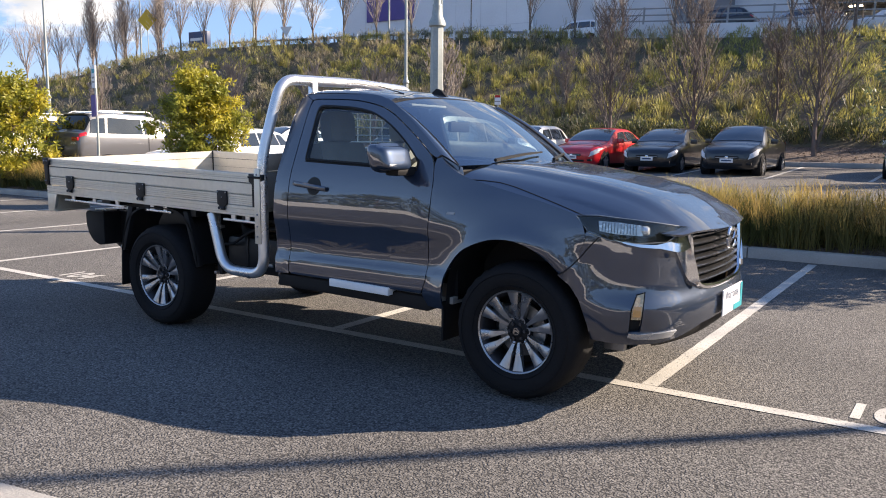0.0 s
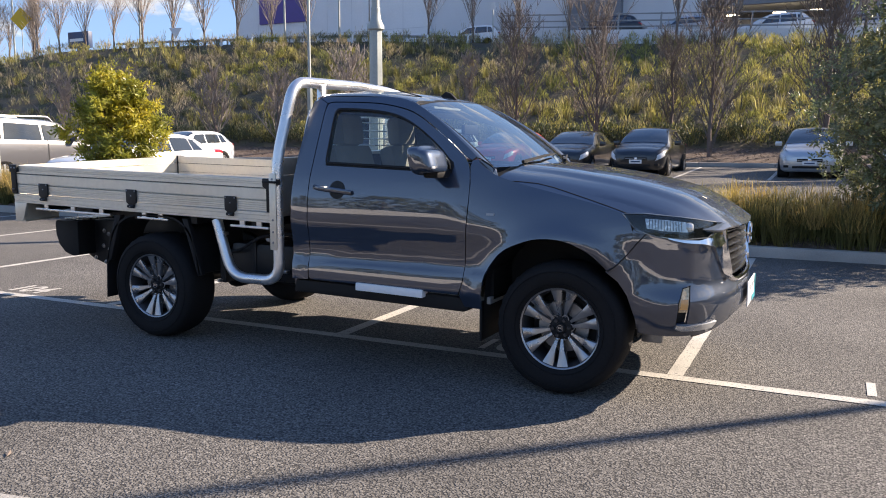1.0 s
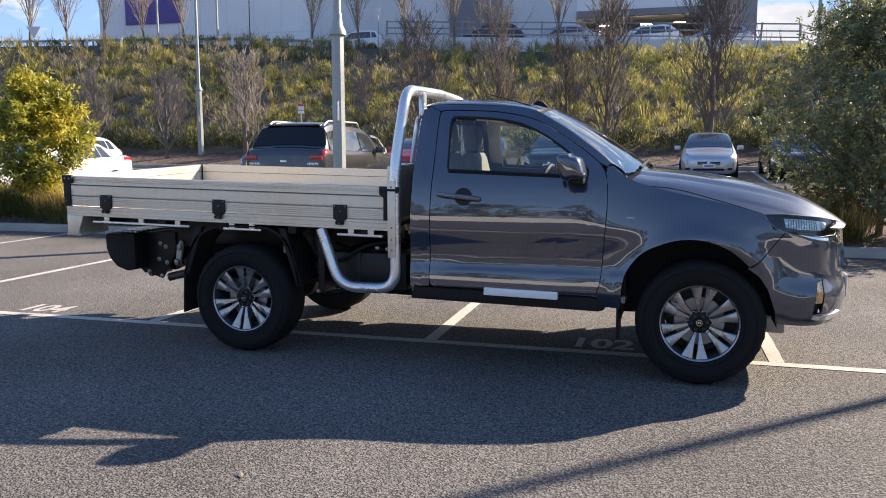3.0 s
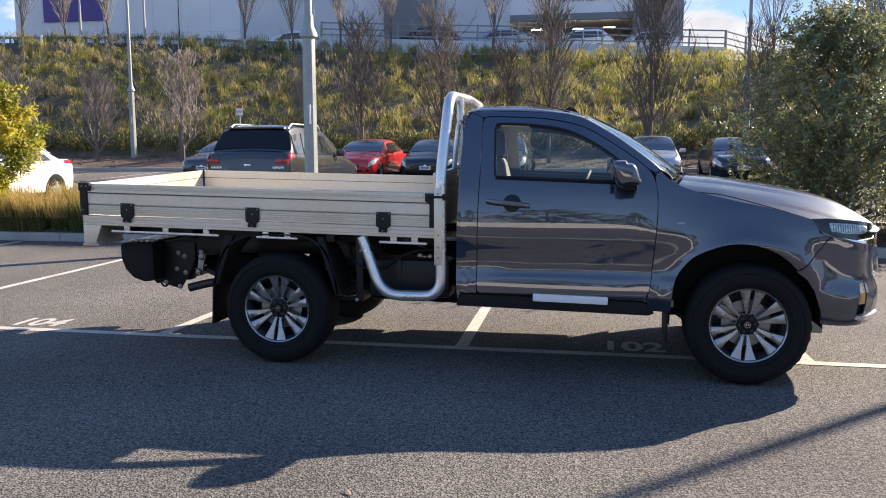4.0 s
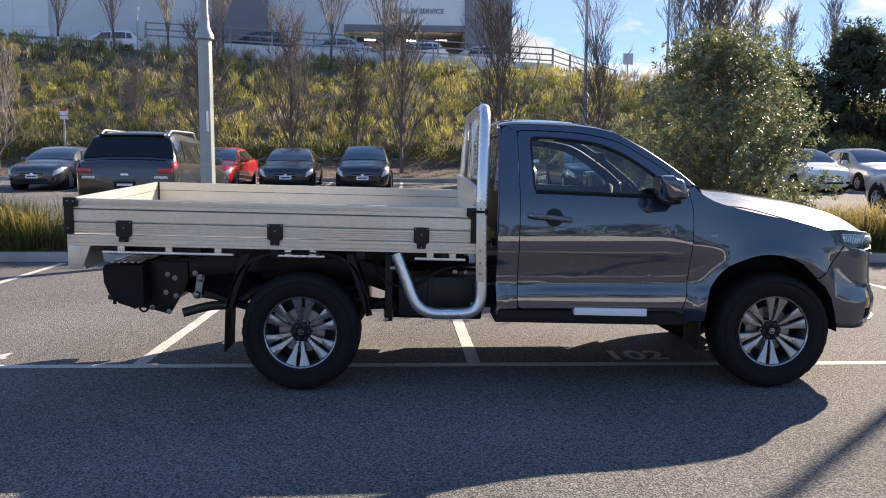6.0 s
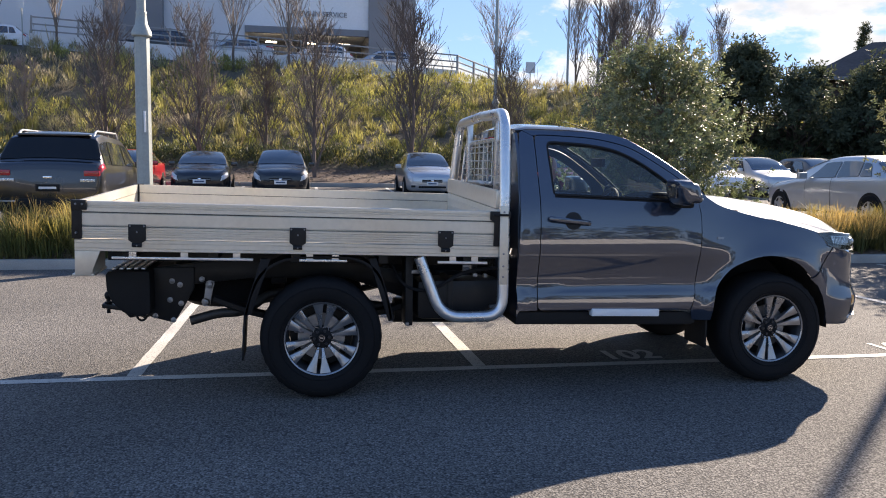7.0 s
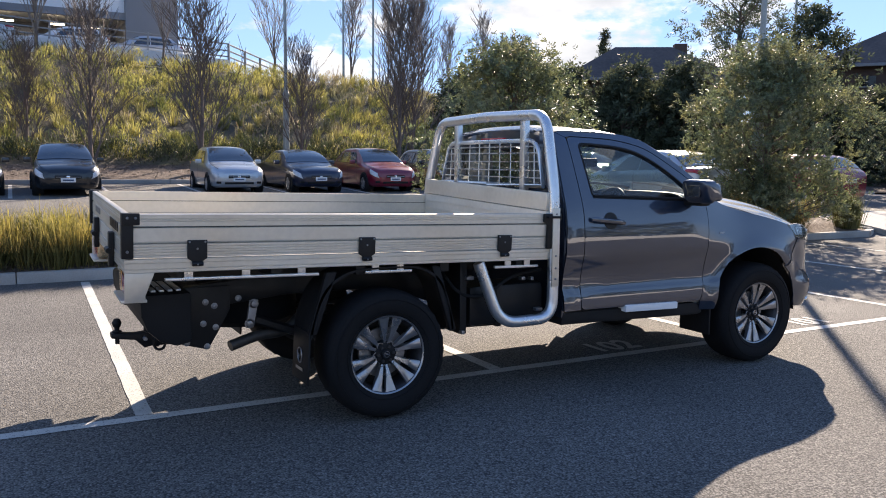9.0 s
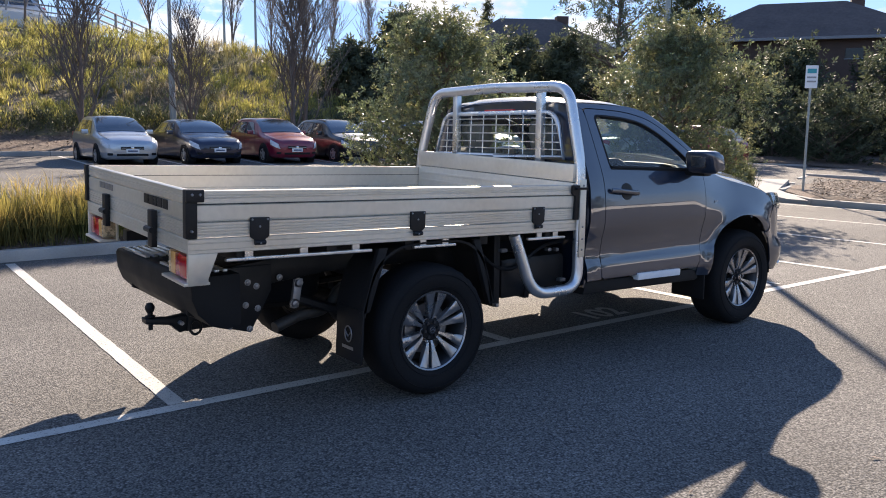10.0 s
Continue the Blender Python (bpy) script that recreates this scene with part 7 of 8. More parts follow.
# ---- trees ----
def bare_tree(seed, height, spread, first, dense, label, group, thick=1.0, rise=0.08, twigs=None, more=0, thin=0.006, last=0.94, reach=0.46):
    """A leafless tree: a trunk, upright limbs and several orders of twigs."""
    rng = random.Random(seed)
    tree = empty("bare_tree", None, label, "tree", group)
    tv, tf, bv, bf = [], [], [], []
    trunk = [Vector((rng.uniform(-0.03, 0.03) * i, rng.uniform(-0.03, 0.03) * i, height * 0.16 * i)) for i in range(6)]
    add_stick(tv, tf, trunk, height * 0.013 * thick + 0.015, 0.012, 7)

    def grow(p, way, length, r, order):
        pts = [p]
        d = way.copy()
        for k in range(4):
            d = (d + Vector((rng.uniform(-0.09, 0.09), rng.uniform(-0.09, 0.09), rise))).normalized()
            pts.append(pts[-1] + d * length / 4)
        add_stick(bv, bf, pts, r, max(thin, r * 0.35), 4 if order == 0 else 3)
        if order < 2:
            for _ in range(dense[order]):
                i = rng.randint(1, 3)
                q = pts[i] + (pts[i + 1] - pts[i]) * rng.random()
                a = rng.uniform(0, math.tau)
                side = (d * 1.0 + Vector((math.cos(a), math.sin(a), 0.25)) * rng.uniform(0.45, 0.95)).normalized()
                grow(q, side, length * rng.uniform(0.35, 0.6), max(thin * 1.4, r * 0.5), order + 1)

    count = int(height * 3.4) + 8 + more
    for k in range(count):
        s = first + (last - first) * (k / count) ** 0.9
        i = min(4, int(s * height / (height * 0.16)))
        t = s * height / (height * 0.16) - i
        p = trunk[i] + (trunk[i + 1] - trunk[i]) * min(1.0, t)
        a = rng.uniform(0, math.tau)
        lean = spread * rng.uniform(0.5, 1.1)
        grow(p, Vector((math.cos(a) * lean, math.sin(a) * lean, 1.0)).normalized(), height * (reach - 0.26 * s) * rng.uniform(0.8, 1.15), height * 0.0042 * thick * (1.15 - s) + 0.006, 0)
    link_data("trunk", tv, tf, M_BARK, tree, True)
    link_data("crown", bv, bf, twigs or M_TWIG, tree, False)
    return tree


def place_copies(models, places, seed):
    rng = random.Random(seed)
    for k, (x, y, z, size) in enumerate(places):
        m = pose(x, y, z, 0, 0, rng.uniform(0, 360)) @ Matrix.Diagonal((size * rng.uniform(0.9, 1.1), size * rng.uniform(0.9, 1.1), size, 1))
        model = models[k % len(models)]
        if k < len(models):
            model.matrix_basis = m
        else:
            copy_thing(model, m)


uprights = [bare_tree(20 + k, 5.6, 0.42, 0.2, (4, 2), "bare vase-shaped street tree on top of the bank", "street trees on the bank", 1.25, 0.05, M_PALE_TWIG, -8, 0.0085, 0.5, 0.74) for k in range(3)]
tops = []
for k in range(-26, 7):
    x = -11.6 + 2.9 * k
    if k in (-5, -6, 0, 3, -24, 5):
        continue
    tops.append((x, 43.4, bank_z(x, 43.0) - 0.1, 0.82 + 0.3 * abs(noise.noise(Vector((k * 1.7, 0, 0))))))
place_copies(uprights, tops, 2)
foot = [bare_tree(40 + k, 5.4, 0.55, 0.03, (6, 4), "tall bare many-stemmed tree on the mulch", "bare trees on the mulch", 1.05, 0.06, None, 8, 0.0065) for k in range(3)]
place_copies(foot, [(-8.85, 29.0, 1.0, 1.0), (-4.75, 28.7, 0.95, 1.05), (-1.15, 28.9, 0.95, 1.12), (2.7, 29.4, 1.05, 0.85), (6.6, 28.9, 0.95, 1.2), (-6.6, 31.5, 1.6, 0.65), (7.6, 29.8, 1.1, 1.25), (-12.0, 29.0, 1.0, 0.95)], 4)
low = [bare_tree(60 + k, 3.4, 0.85, 0.12, (6, 4), "low spreading bare shrub on the mulch", "bare shrubs on the mulch", 2.0, 0.08, M_PALE_TWIG, 6, 0.0075) for k in range(2)]
place_copies(low, [(-23.4, 29.0, 1.0, 1.0), (-19.6, 29.0, 1.0, 1.2), (-27.1, 29.1, 1.0, 1.05), (-33, 29.2, 1.0, 1.0), (-38, 29.5, 1.0, 1.1), (-45, 29.4, 1.0, 1.0), (-25.6, 33, 2.3, 0.7), (-16.0, 33.5, 2.5, 0.7), (-52, 29.4, 1.0, 1.1)], 6)
thicket = [bare_tree(80 + k, 6.0, 0.32, 0.05, (4, 3), "bare whippy tree in a far thicket", "bare thicket", 0.7, 0.08, M_PALE_TWIG, 6, 0.0085) for k in range(2)]
place_copies(thicket, [(-57 - 1.6 * k, 43 + (k % 3), bank_z(-57 - 1.6 * k, 43) - 0.1, 0.85 + 0.1 * (k % 4)) for k in range(9)] + [(x, 43.2, bank_z(x, 43) - 0.1, h) for x, h in ((10.2, 1.05), (12.5, 1.0), (14.5, 1.1), (16.5, 0.9), (19, 1.0))], 8)


def leafy_tree(seed, at, height, radius, low_z, mat, label, leaves=6500, leaf=0.085, clumps=90, kind_name="evergreen_tree", group="", trunk_r=0.05, wide=0.42, open_crown=0.0):
    """Trunk and limbs, and leaves set round the ends of many sprigs, in uneven clumps with gaps between them."""
    rng = random.Random(seed)
    tree = empty(kind_name, pose(*at), label, "tree", group)
    tv, tf = [], []
    lv, lf = [], []
    tall = height - low_z
    add_stick(tv, tf, [Vector((0, 0, -0.1)), Vector((0.02, 0.01, low_z * 0.6 + 0.1)), Vector((-0.03, 0.03, low_z + tall * 0.4)), Vector((0.03, 0, height * 0.88))], trunk_r, trunk_r * 0.2, 8)
    per = max(1, leaves // (clumps * 8))
    made = 0
    while made < clumps:
        a, e = rng.uniform(0, math.tau), rng.random()
        lump = 0.84 + 0.6 * noise.noise(Vector((math.cos(a) * 1.3 + seed, math.sin(a) * 1.3, e * 2.6)))
        if noise.noise(Vector((math.cos(a) * 2.2, math.sin(a) * 2.2 + seed, e * 4.0))) < open_crown - 0.62:
            continue
        girth = math.sin(math.pi * min(1.0, 0.16 + 0.82 * e) ** 0.88) ** 0.55
        q = (rng.random() ** 0.42) * radius * girth * lump
        c = Vector((math.cos(a) * q, math.sin(a) * q, low_z + tall * e * (0.9 + 0.14 * lump)))
        made += 1
        root = Vector((0, 0, max(0.2, c.z - 0.35 - 0.5 * q)))
        if made % 2 == 0:
            add_stick(tv, tf, [root, root * 0.45 + c * 0.55 + Vector((0, 0, -0.05)), c], trunk_r * 0.3, 0.005, 4)
        for _ in range(per):
            out = Vector((math.cos(a), math.sin(a), 0)) * (0.25 + 0.7 * q / radius) + Vector((rng.gauss(0, 0.55), rng.gauss(0, 0.55), 0.35 + rng.gauss(0, 0.45)))
            out.normalize()
            tip = c + Vector((rng.gauss(0, 1), rng.gauss(0, 1), rng.gauss(0, 0.8))) * radius * 0.11 + out * leaf * rng.uniform(0.5, 2.4)
            if tip.z < low_z * 0.6:
                continue
            side = out.cross(Vector((0.3, 0.2, 1))).normalized()
            up = side.cross(out)
            for k in range(8):
                b = k * 2.4 + rng.uniform(-0.3, 0.3)
                d = (out * rng.uniform(0.25, 0.9) + side * math.cos(b) + up * math.sin(b)).normalized()
                s = d.cross(out + Vector((rng.uniform(-0.4, 0.4), rng.uniform(-0.4, 0.4), 0))).normalized()
                n = d.cross(s)
                m = leaf * rng.uniform(0.7, 1.3)
                p = tip - out * leaf * 0.16 * k
                i = len(lv)
                lv += [tuple(p), tuple(p + d * m * 0.5 + s * m * wide * 0.5 + n * m * 0.06), tuple(p + d * m), tuple(p + d * m * 0.5 - s * m * wide * 0.5 + n * m * 0.06)]
                lf += [(i, i + 1, i + 2), (i, i + 2, i + 3)]
    link_data("trunk", tv, tf, M_BARK, tree, True)
    link_data("crown", lv, lf, mat, tree, False)
    return tree


leafy_tree(1, (0.5, 11.3, 0.2), 3.05, 1.62, 0.45, M_LEAF, "glossy olive-leaved evergreen tree in the grass bed", 44000, 0.066, 230, trunk_r=0.06)
leafy_tree(2, (6.7, 11.2, 0.2), 3.55, 1.8, 0.3, M_LEAF, "broad glossy evergreen tree at the end of the bed", 56000, 0.07, 280, trunk_r=0.06)
leafy_tree(3, (-13.85, 11.3, 0.2), 2.55, 0.8, 0.5, M_LEAF_Y, "golden-green small tree in the grass bed", 16000, 0.1, 130, "golden_tree", trunk_r=0.04)
leafy_tree(4, (-21.3, 11.3, 0.2), 2.55, 1.22, 0.4, M_LEAF_Y, "golden-green small tree at the row's end", 11000, 0.13, 110, "golden_tree", trunk_r=0.04)
# shaded trees and hedge beyond the exit lane
for k, (x, y, h, r) in enumerate(((17.5, 33.0, 5.3, 2.6), (20.3, 31.6, 5.6, 2.5), (23.0, 30.0, 5.5, 2.8), (27.0, 27.0, 5.2, 3.0), (30.5, 22.5, 5.2, 3.3), (32.5, 17.5, 5.0, 3.3), (33.5, 12.0, 5.2, 3.2), (33.0, 6.0, 5.0, 3.0), (13.2, 35.0, 5.0, 2.0), (15.6, 34.6, 6.6, 1.9))):
    leafy_tree(100 + k, (x, y, 0.5), h, r, 0.3, M_LEAF_DARK, "dark dense evergreen tree in shade beyond the exit lane", 15000, 0.24, 120, "shade_tree", "shade trees", 0.16)
leafy_tree(120, (23.4, 27.2, 0.6), 9.4, 3.2, 3.6, M_LEAF_GUM, "tall thin-leaved gum tree with an open crown", 11000, 0.2, 90, "gum_tree", "", 0.2, 0.3, 0.3)
leafy_tree(121, (26.4, 25.6, 0.6), 8.0, 2.2, 1.2, M_LEAF_DARK, "tall dark leafy tree beside the gum tree", 13000, 0.22, 110, "shade_tree", "shade trees", 0.2)
leafy_tree(122, (27.8, 42.5, 2.0), 8.0, 0.5, 0.6, M_LEAF_DARK, "narrow dark cypress behind the houses", 9000, 0.13, 220, "cypress", "", 0.1)

for k in range(8):
    leafy_tree(130 + k, (24.6 + 1.1 * (k % 2), -3 + 3.3 * k, 0.3), 3.0 + 0.5 * (k % 3), 2.1, 0.2, M_LEAF_DARK, "dark dense hedge bush along the exit lane", 9000, 0.14, 110, "hedge_bush", "hedge along the exit lane", 0.1)

# trees behind the path, mirrored in the paint
for k in range(12):
    leafy_tree(200 + k, (-46 + 8 * k, -38 - 2.0 * (k % 3), 0), 6.4 + 1.3 * (k % 3), 4.4, 0.5, M_LEAF, "dense evergreen tree at the edge of the car park", 4200, 0.42, 90, "evergreen_tree", "trees at the car park edge", 0.15)

back_wall = link_bm("wall_south", box_bm(-60, 50, -19.2, -19.0, -0.1, 0.85, 0.02), M_WALL_GREY)
tagged(back_wall, "low grey rendered wall closing the car park", "wall", kind="structure")

# ---- poles and signs ----
def octagon_pole(x, y, z, r, h_low, h_all, label, name="lamp_pole"):
    pole = empty(name, pose(x, y, z), label, "lamp pole")
    part("shaft", tube_bm([(0, 0, -0.1), (0, 0, h_low)], r, r * 0.9, 8), M_GALV, pole, smooth=False)
    bm = bmesh.new()
    add_spin(bm, [(r * 0.95, h_low - 0.02), (r * 1.2, h_low), (r * 1.2, h_low + 0.05), (r * 0.75, h_low + 0.16), (r * 0.62, h_low + 0.3), (r * 0.66, h_low + 0.32), (r * 0.6, h_low + 0.34)], 16, "Z")
    part("collar", bm, M_GALV, pole)
    part("upper_shaft", tube_bm([(0, 0, h_low + 0.3), (0, 0, h_all)], r * 0.55, r * 0.4, 10), M_GALV, pole)
    arm = tube_bm(rounded([(0, 0, h_all - 0.05), (0, 0, h_all + 0.3), (0, -1.2, h_all + 0.5)], 0.3), r * 0.4, r * 0.3, 8)
    part("arm", arm, M_GALV, pole)
    part("lamp_head", box_bm(-0.14, 0.14, -1.75, -1.1, h_all + 0.42, h_all + 0.54, 0.04), M_GALV, pole)
    part("base_plate", box_bm(-r * 1.7, r * 1.7, -r * 1.7, r * 1.7, -0.06, 0.03, 0.01), M_GALV, pole)
    part("hatch", box_bm(0.02, 0.05, -r * 0.96 - 0.006, -r * 0.9, h_low - 1.35, h_low - 1.05, 0.004), M_WHITE, pole)
    return pole


octagon_pole(6.87, 11.62, 0.25, 0.115, 3.12, 9.5, "grey octagonal steel lamp pole behind the evergreen tree")
octagon_pole(-7.52, 10.95, 0.15, 0.115, 3.12, 9.5, "grey octagonal steel lamp pole in the grass bed")
for px, py in ((-22.35, 30.0), (2.4, 30.4), (-41.0, 23.8), (27, 27)):
    octagon_pole(px, py, 1.2 if px > -30 else 0.6, 0.13, 2.85, 10.0, "slim grey steel lamp pole at the foot of the bank")


def post_sign(x, y, z, h, w, hh, mat, label, shape="box", turn=0, post_mat=None, bars=()):
    sign = empty("sign_post", pose(x, y, z, 0, 0, turn), label, "sign")
    part("post", tube_bm([(0, 0, -0.2), (0, 0, h)], 0.032, None, 8), post_mat or M_GALV, sign)
    if shape == "diamond":
        bm = box_bm(-w / 2, w / 2, -0.05, -0.035, -w / 2, w / 2, 0.004)
        bmesh.ops.transform(bm, verts=bm.verts, matrix=pose(0, 0, h - 0.1, 0, 45, 0))
    elif shape == "triangle":
        bm = extrude_poly([(-w / 2, h), (w / 2, h), (0, h - w * 0.86)], -0.05, -0.035)
    else:
        bm = box_bm(-w / 2, w / 2, -0.05, -0.035, h - hh, h, 0.006)
    board_ob = part("sign_board", bm, mat, sign, smooth=False)
    for x0, x1, z0, z1, bm_mat in bars:
        part("sign_bar", box_bm(x0, x1, -0.054, -0.05, h - hh + z0, h - hh + z1), bm_mat, board_ob, smooth=False)
    return sign


ticket = post_sign(-17.45, 11.3, 0.2, 2.9, 0.24, 0.52, M_WHITE, "white parking sign on a steel post with a violet banner", turn=-14, bars=((-0.08, 0.08, 0.34, 0.44, M_TEAL), (-0.08, 0.08, 0.22, 0.26, M_STEEL), (-0.08, 0.08, 0.12, 0.16, M_STEEL)))
part("banner", box_bm(-0.2, 0.1, -0.055, -0.045, 1.72, 2.22, 0.004), M_PURPLE, ticket, "violet cloth banner", smooth=False)
post_sign(11.6, 10.85, 0.14, 3.14, 0.3, 0.55, M_WHITE, "white parking sign on a steel post on the mulch island", turn=-42, bars=((-0.11, 0.11, 0.36, 0.47, M_TEAL), (-0.11, 0.11, 0.24, 0.28, M_STEEL), (-0.11, 0.11, 0.14, 0.18, M_STEEL)))
post_sign(-17.6, 30.2, 1.2, 2.2, 0.26, 0.4, M_WHITE, "small white notice on a post at the bank", turn=20, bars=((-0.12, 0.12, 0.3, 0.4, M_RED_LENS), (-0.12, 0.12, 0.12, 0.16, M_STEEL)))
post_sign(7.4, 42.8, bank_z(7.4, 43) - 0.1, 1.5, 0.55, 0.6, M_WALL_GREY, "grey back of a road sign on top of the bank")
post_sign(-58.2, 42.6, bank_z(-58.2, 43), 3.0, 1.25, 1.25, M_YELLOW, "yellow diamond road sign on a steel post", "diamond", 20)
post_sign(-42.8, 43, bank_z(-42.8, 43), 1.25, 0.92, 0.85, M_WALL_GREY, "grey back of a triangular road sign", "triangle", 20)
post_sign(-27.2, 43.2, bank_z(-27, 43), 4.8, 0.4, 0.9, M_WHITE, "white road sign on a tall dark post", post_mat=M_BLACK, bars=((-0.12, 0.12, 0.1, 0.5, M_BLACK),))
post_sign(-19.0, 43.3, bank_z(-19, 43), 2.3, 0.25, 0.4, M_WALL_GREY, "small grey sign on a post by the deck")
navy = empty("dealer_sign", pose(-53.5, 44, bank_z(-53.5, 43) - 1.35), "navy free-standing sign box with a pale bar", "sign")
part("sign_box", box_bm(-1.1, 1.1, -0.2, 0.2, 1.7, 2.9, 0.03), M_BLUE_SIGN, navy)
part("sign_bar", box_bm(-0.9, 0.55, -0.21, -0.2, 2.18, 2.4), M_WHITE, navy, smooth=False)
part("sign_leg", box_bm(-0.3, 0.3, -0.1, 0.1, -0.3, 1.7, 0.02), M_BLUE_SIGN, navy)
for px, hh in ((-46.4, 9), (-33.6, 8.5), (-29.4, 9.0), (9.5, 6.5), (-60, 9), (11.3, 7)):
    lamp = empty("street_lamp", pose(px, 42.6 + (0.6 if px < 0 else 0), bank_z(px, 43.0) - 0.1), "tall slim dark street lamp on top of the bank", "street lamp", "street lamps")
    part("pole", tube_bm([(0, 0, -0.2), (0, 0, hh)], 0.075, 0.05, 8), M_GALV, lamp)
    part("arm", tube_bm([(0, 0, hh), (0.9, 0, hh + 0.1)], 0.035, None, 6), M_GALV, lamp)
    part("lamp_head", box_bm(0.8, 1.3, -0.1, 0.1, hh + 0.05, hh + 0.14, 0.02), M_GALV, lamp)

# ---- deck with railing on top of the bank ----
def deck_z(x):
    return 6.55 - 0.05 * x


deck_wall = part("parapet", extrude_poly([(-19, 5.6), (-19, deck_z(-19) + 0.62), (3.6, deck_z(3.6) + 0.62), (3.6, 5.6)], 44.4, 44.7), M_WALL_GREY, None, smooth=False)
tagged(deck_wall, "low grey concrete parapet of the upper car deck", "parapet", kind="structure")
deck_floor = part("upper_deck", extrude_poly([(-44, 5.0), (-44, deck_z(-44) - 0.6), (-38, deck_z(-38)), (4.5, deck_z(4.5)), (4.5, 5.0)], 44.72, 62), M_ASPHALT, None, smooth=False)
tagged(deck_floor, "asphalt of the upper car deck", "deck", kind="structure")
fence = empty("railing", pose(3.6, 44.55, deck_z(3.6) + 0.6, 0, 2.86, 0), "galvanised post and rail barrier on the deck edge", "railing")
fx = -22.6
while fx < 0.1:
    part("post", box_bm(fx - 0.045, fx + 0.045, -0.045, 0.045, -0.1, 0.95, 0.01), M_RAIL, fence, smooth=False)
    fx += 2.3
for z in (0.2, 0.52, 0.88):
    part("rail", box_bm(-22.6, 0, -0.04, 0.04, z - 0.035, z + 0.035, 0.01), M_RAIL, fence, smooth=False)
spur = empty("railing", pose(3.6, 44.55, deck_z(3.6) + 0.6, 0, 0, 50), "galvanised barrier running back from the deck corner", "railing")
for k in range(5):
    part("post", box_bm(2.0 * k - 0.045, 2.0 * k + 0.045, -0.06, 0.06, -1.6, 0.9 - 0.12 * k, 0.01), M_RAIL, spur, smooth=False)
for z in (0.2, 0.52, 0.86):
    part("rail", box_bm(0, 8, -0.04, 0.04, z - 0.035, z + 0.035, 0.01, pose(0, 0, 0, 0, 3.4, 0)), M_RAIL, spur, smooth=False)
guard = empty("guard_rail", None, "low grey guard rail along the top of the bank", "guard rail")
for k in range(11):
    gx = -20.5 - 2.6 * k
    part("post", box_bm(gx - 0.05, gx + 0.05, 43.5, 43.58, bank_z(gx, 43) - 0.2, bank_z(gx, 43) + 0.5, 0.01), M_RAIL, guard, smooth=False)
    a, b = bank_z(gx, 43) + 0.38, bank_z(gx - 2.6, 43) + 0.38
    part("rail", tube_bm([(gx, 43.46, a), (gx - 2.6, 43.46, b)], 0.07, None, 6), M_RAIL, guard, smooth=False)
bollards = [-38.5 + 2.6 * k for k in range(12)]
for bx in bollards:
    b = part("bollard", tube_bm([(bx, 42.7, bank_z(bx, 42.7) - 0.1), (bx, 42.7, bank_z(bx, 42.7) + 0.45)], 0.09, 0.07, 8), M_WHITE, None)
    tagged(b, "short white bollard along the road edge", "bollard", "bollards")
for cx, pnt, yw, st, lab in ((-23.9, P_WHITE, 182, HATCH, "white hatchback on the upper deck"), (-11.3, P_SILVER, 178, SEDAN, "silver sedan on the upper deck"), (-15.3, P_BLACK, 180, HATCH, "black hatchback on the upper deck"),
                             (-2.7, P_SILVER, 180, HATCH, "silver hatchback at the corner of the upper deck"), (-6.4, P_WHITE, 180, HATCH, "white hatchback by the service bay")):
    make_car(st, pnt, (cx, 46.8, deck_z(cx) - (0.45 if cx < -20 else 0.0)), yw, lab, group="cars on the upper deck", plate=False)

# ---- showroom ----
showroom = empty("showroom_building", pose(0, 50, 6.9), "large white and grey commercial building with a drive-in service bay", "building")


def wall_block(x0, x1, y0, y1, z0, z1, mat, label="", name="wall"):
    return part(name, box_bm(x0, x1, y0, y1, z0, z1, 0.01), mat, showroom, label, smooth=False)


wall_block(-43.3, -26.5, 0, 12, -0.1, 6.6, M_WALL_WHITE, "white panelled wall")
wall_block(-26.5, -16.5, 0.3, 12, -0.1, 6.6, M_WALL_GREY, "light grey wall")
wall_block(-16.5, -13.2, -0.5, 12, -0.1, 6.6, M_WALL_DARK, "dark grey return wall")
wall_block(-13.2, -8.5, 0.1, 12, -0.1, 6.6, M_WALL_GREY, "grey wall")
wall_block(-8.5, -1.0, 0.1, 12, 3.0, 6.6, M_WALL_WHITE, "white panel over the service bay")
wall_block(-8.5, -1.0, 6.0, 12, -0.1, 3.0, M_WALL_DARK, "dark back of the service bay")
wall_block(-1.0, 1.9, -0.3, 12, -0.1, 6.6, M_WALL_DARK, "dark grey end wall")
wall_block(-41.0, -36.5, -0.12, 0.0, 3.6, 6.4, M_PURPLE, "violet sign panel", "sign_panel")
for k in range(8):
    x = -43.3 + 2.1 * k
    part("panel_joint", box_bm(x, x + 0.035, -0.012, 0.0, 0, 6.6), M_WALL_GREY, showroom, smooth=False)
for z in (2.6, 5.6):
    part("panel_joint", box_bm(-43.3, -26.5, -0.012, 0.0, z, z + 0.04), M_WALL_GREY, showroom, smooth=False)
part("parapet_cap", box_bm(-43.4, 2.0, -0.55, 12.1, 6.6, 6.72, 0.02), M_WALL_DARK, showroom, "dark roof edge", smooth=False)
win = part("window_band", box_bm(-24.6, -19.2, 0.2, 0.29, 0.7, 1.9, 0.01), M_CAR_GLASS, showroom, "dark window band", smooth=False)
for k in range(4):
    part("mullion", box_bm(-24.6 + 1.8 * k - 0.04, -24.6 + 1.8 * k + 0.04, 0.14, 0.2, 0.7, 1.9), M_GALV, win, smooth=False)
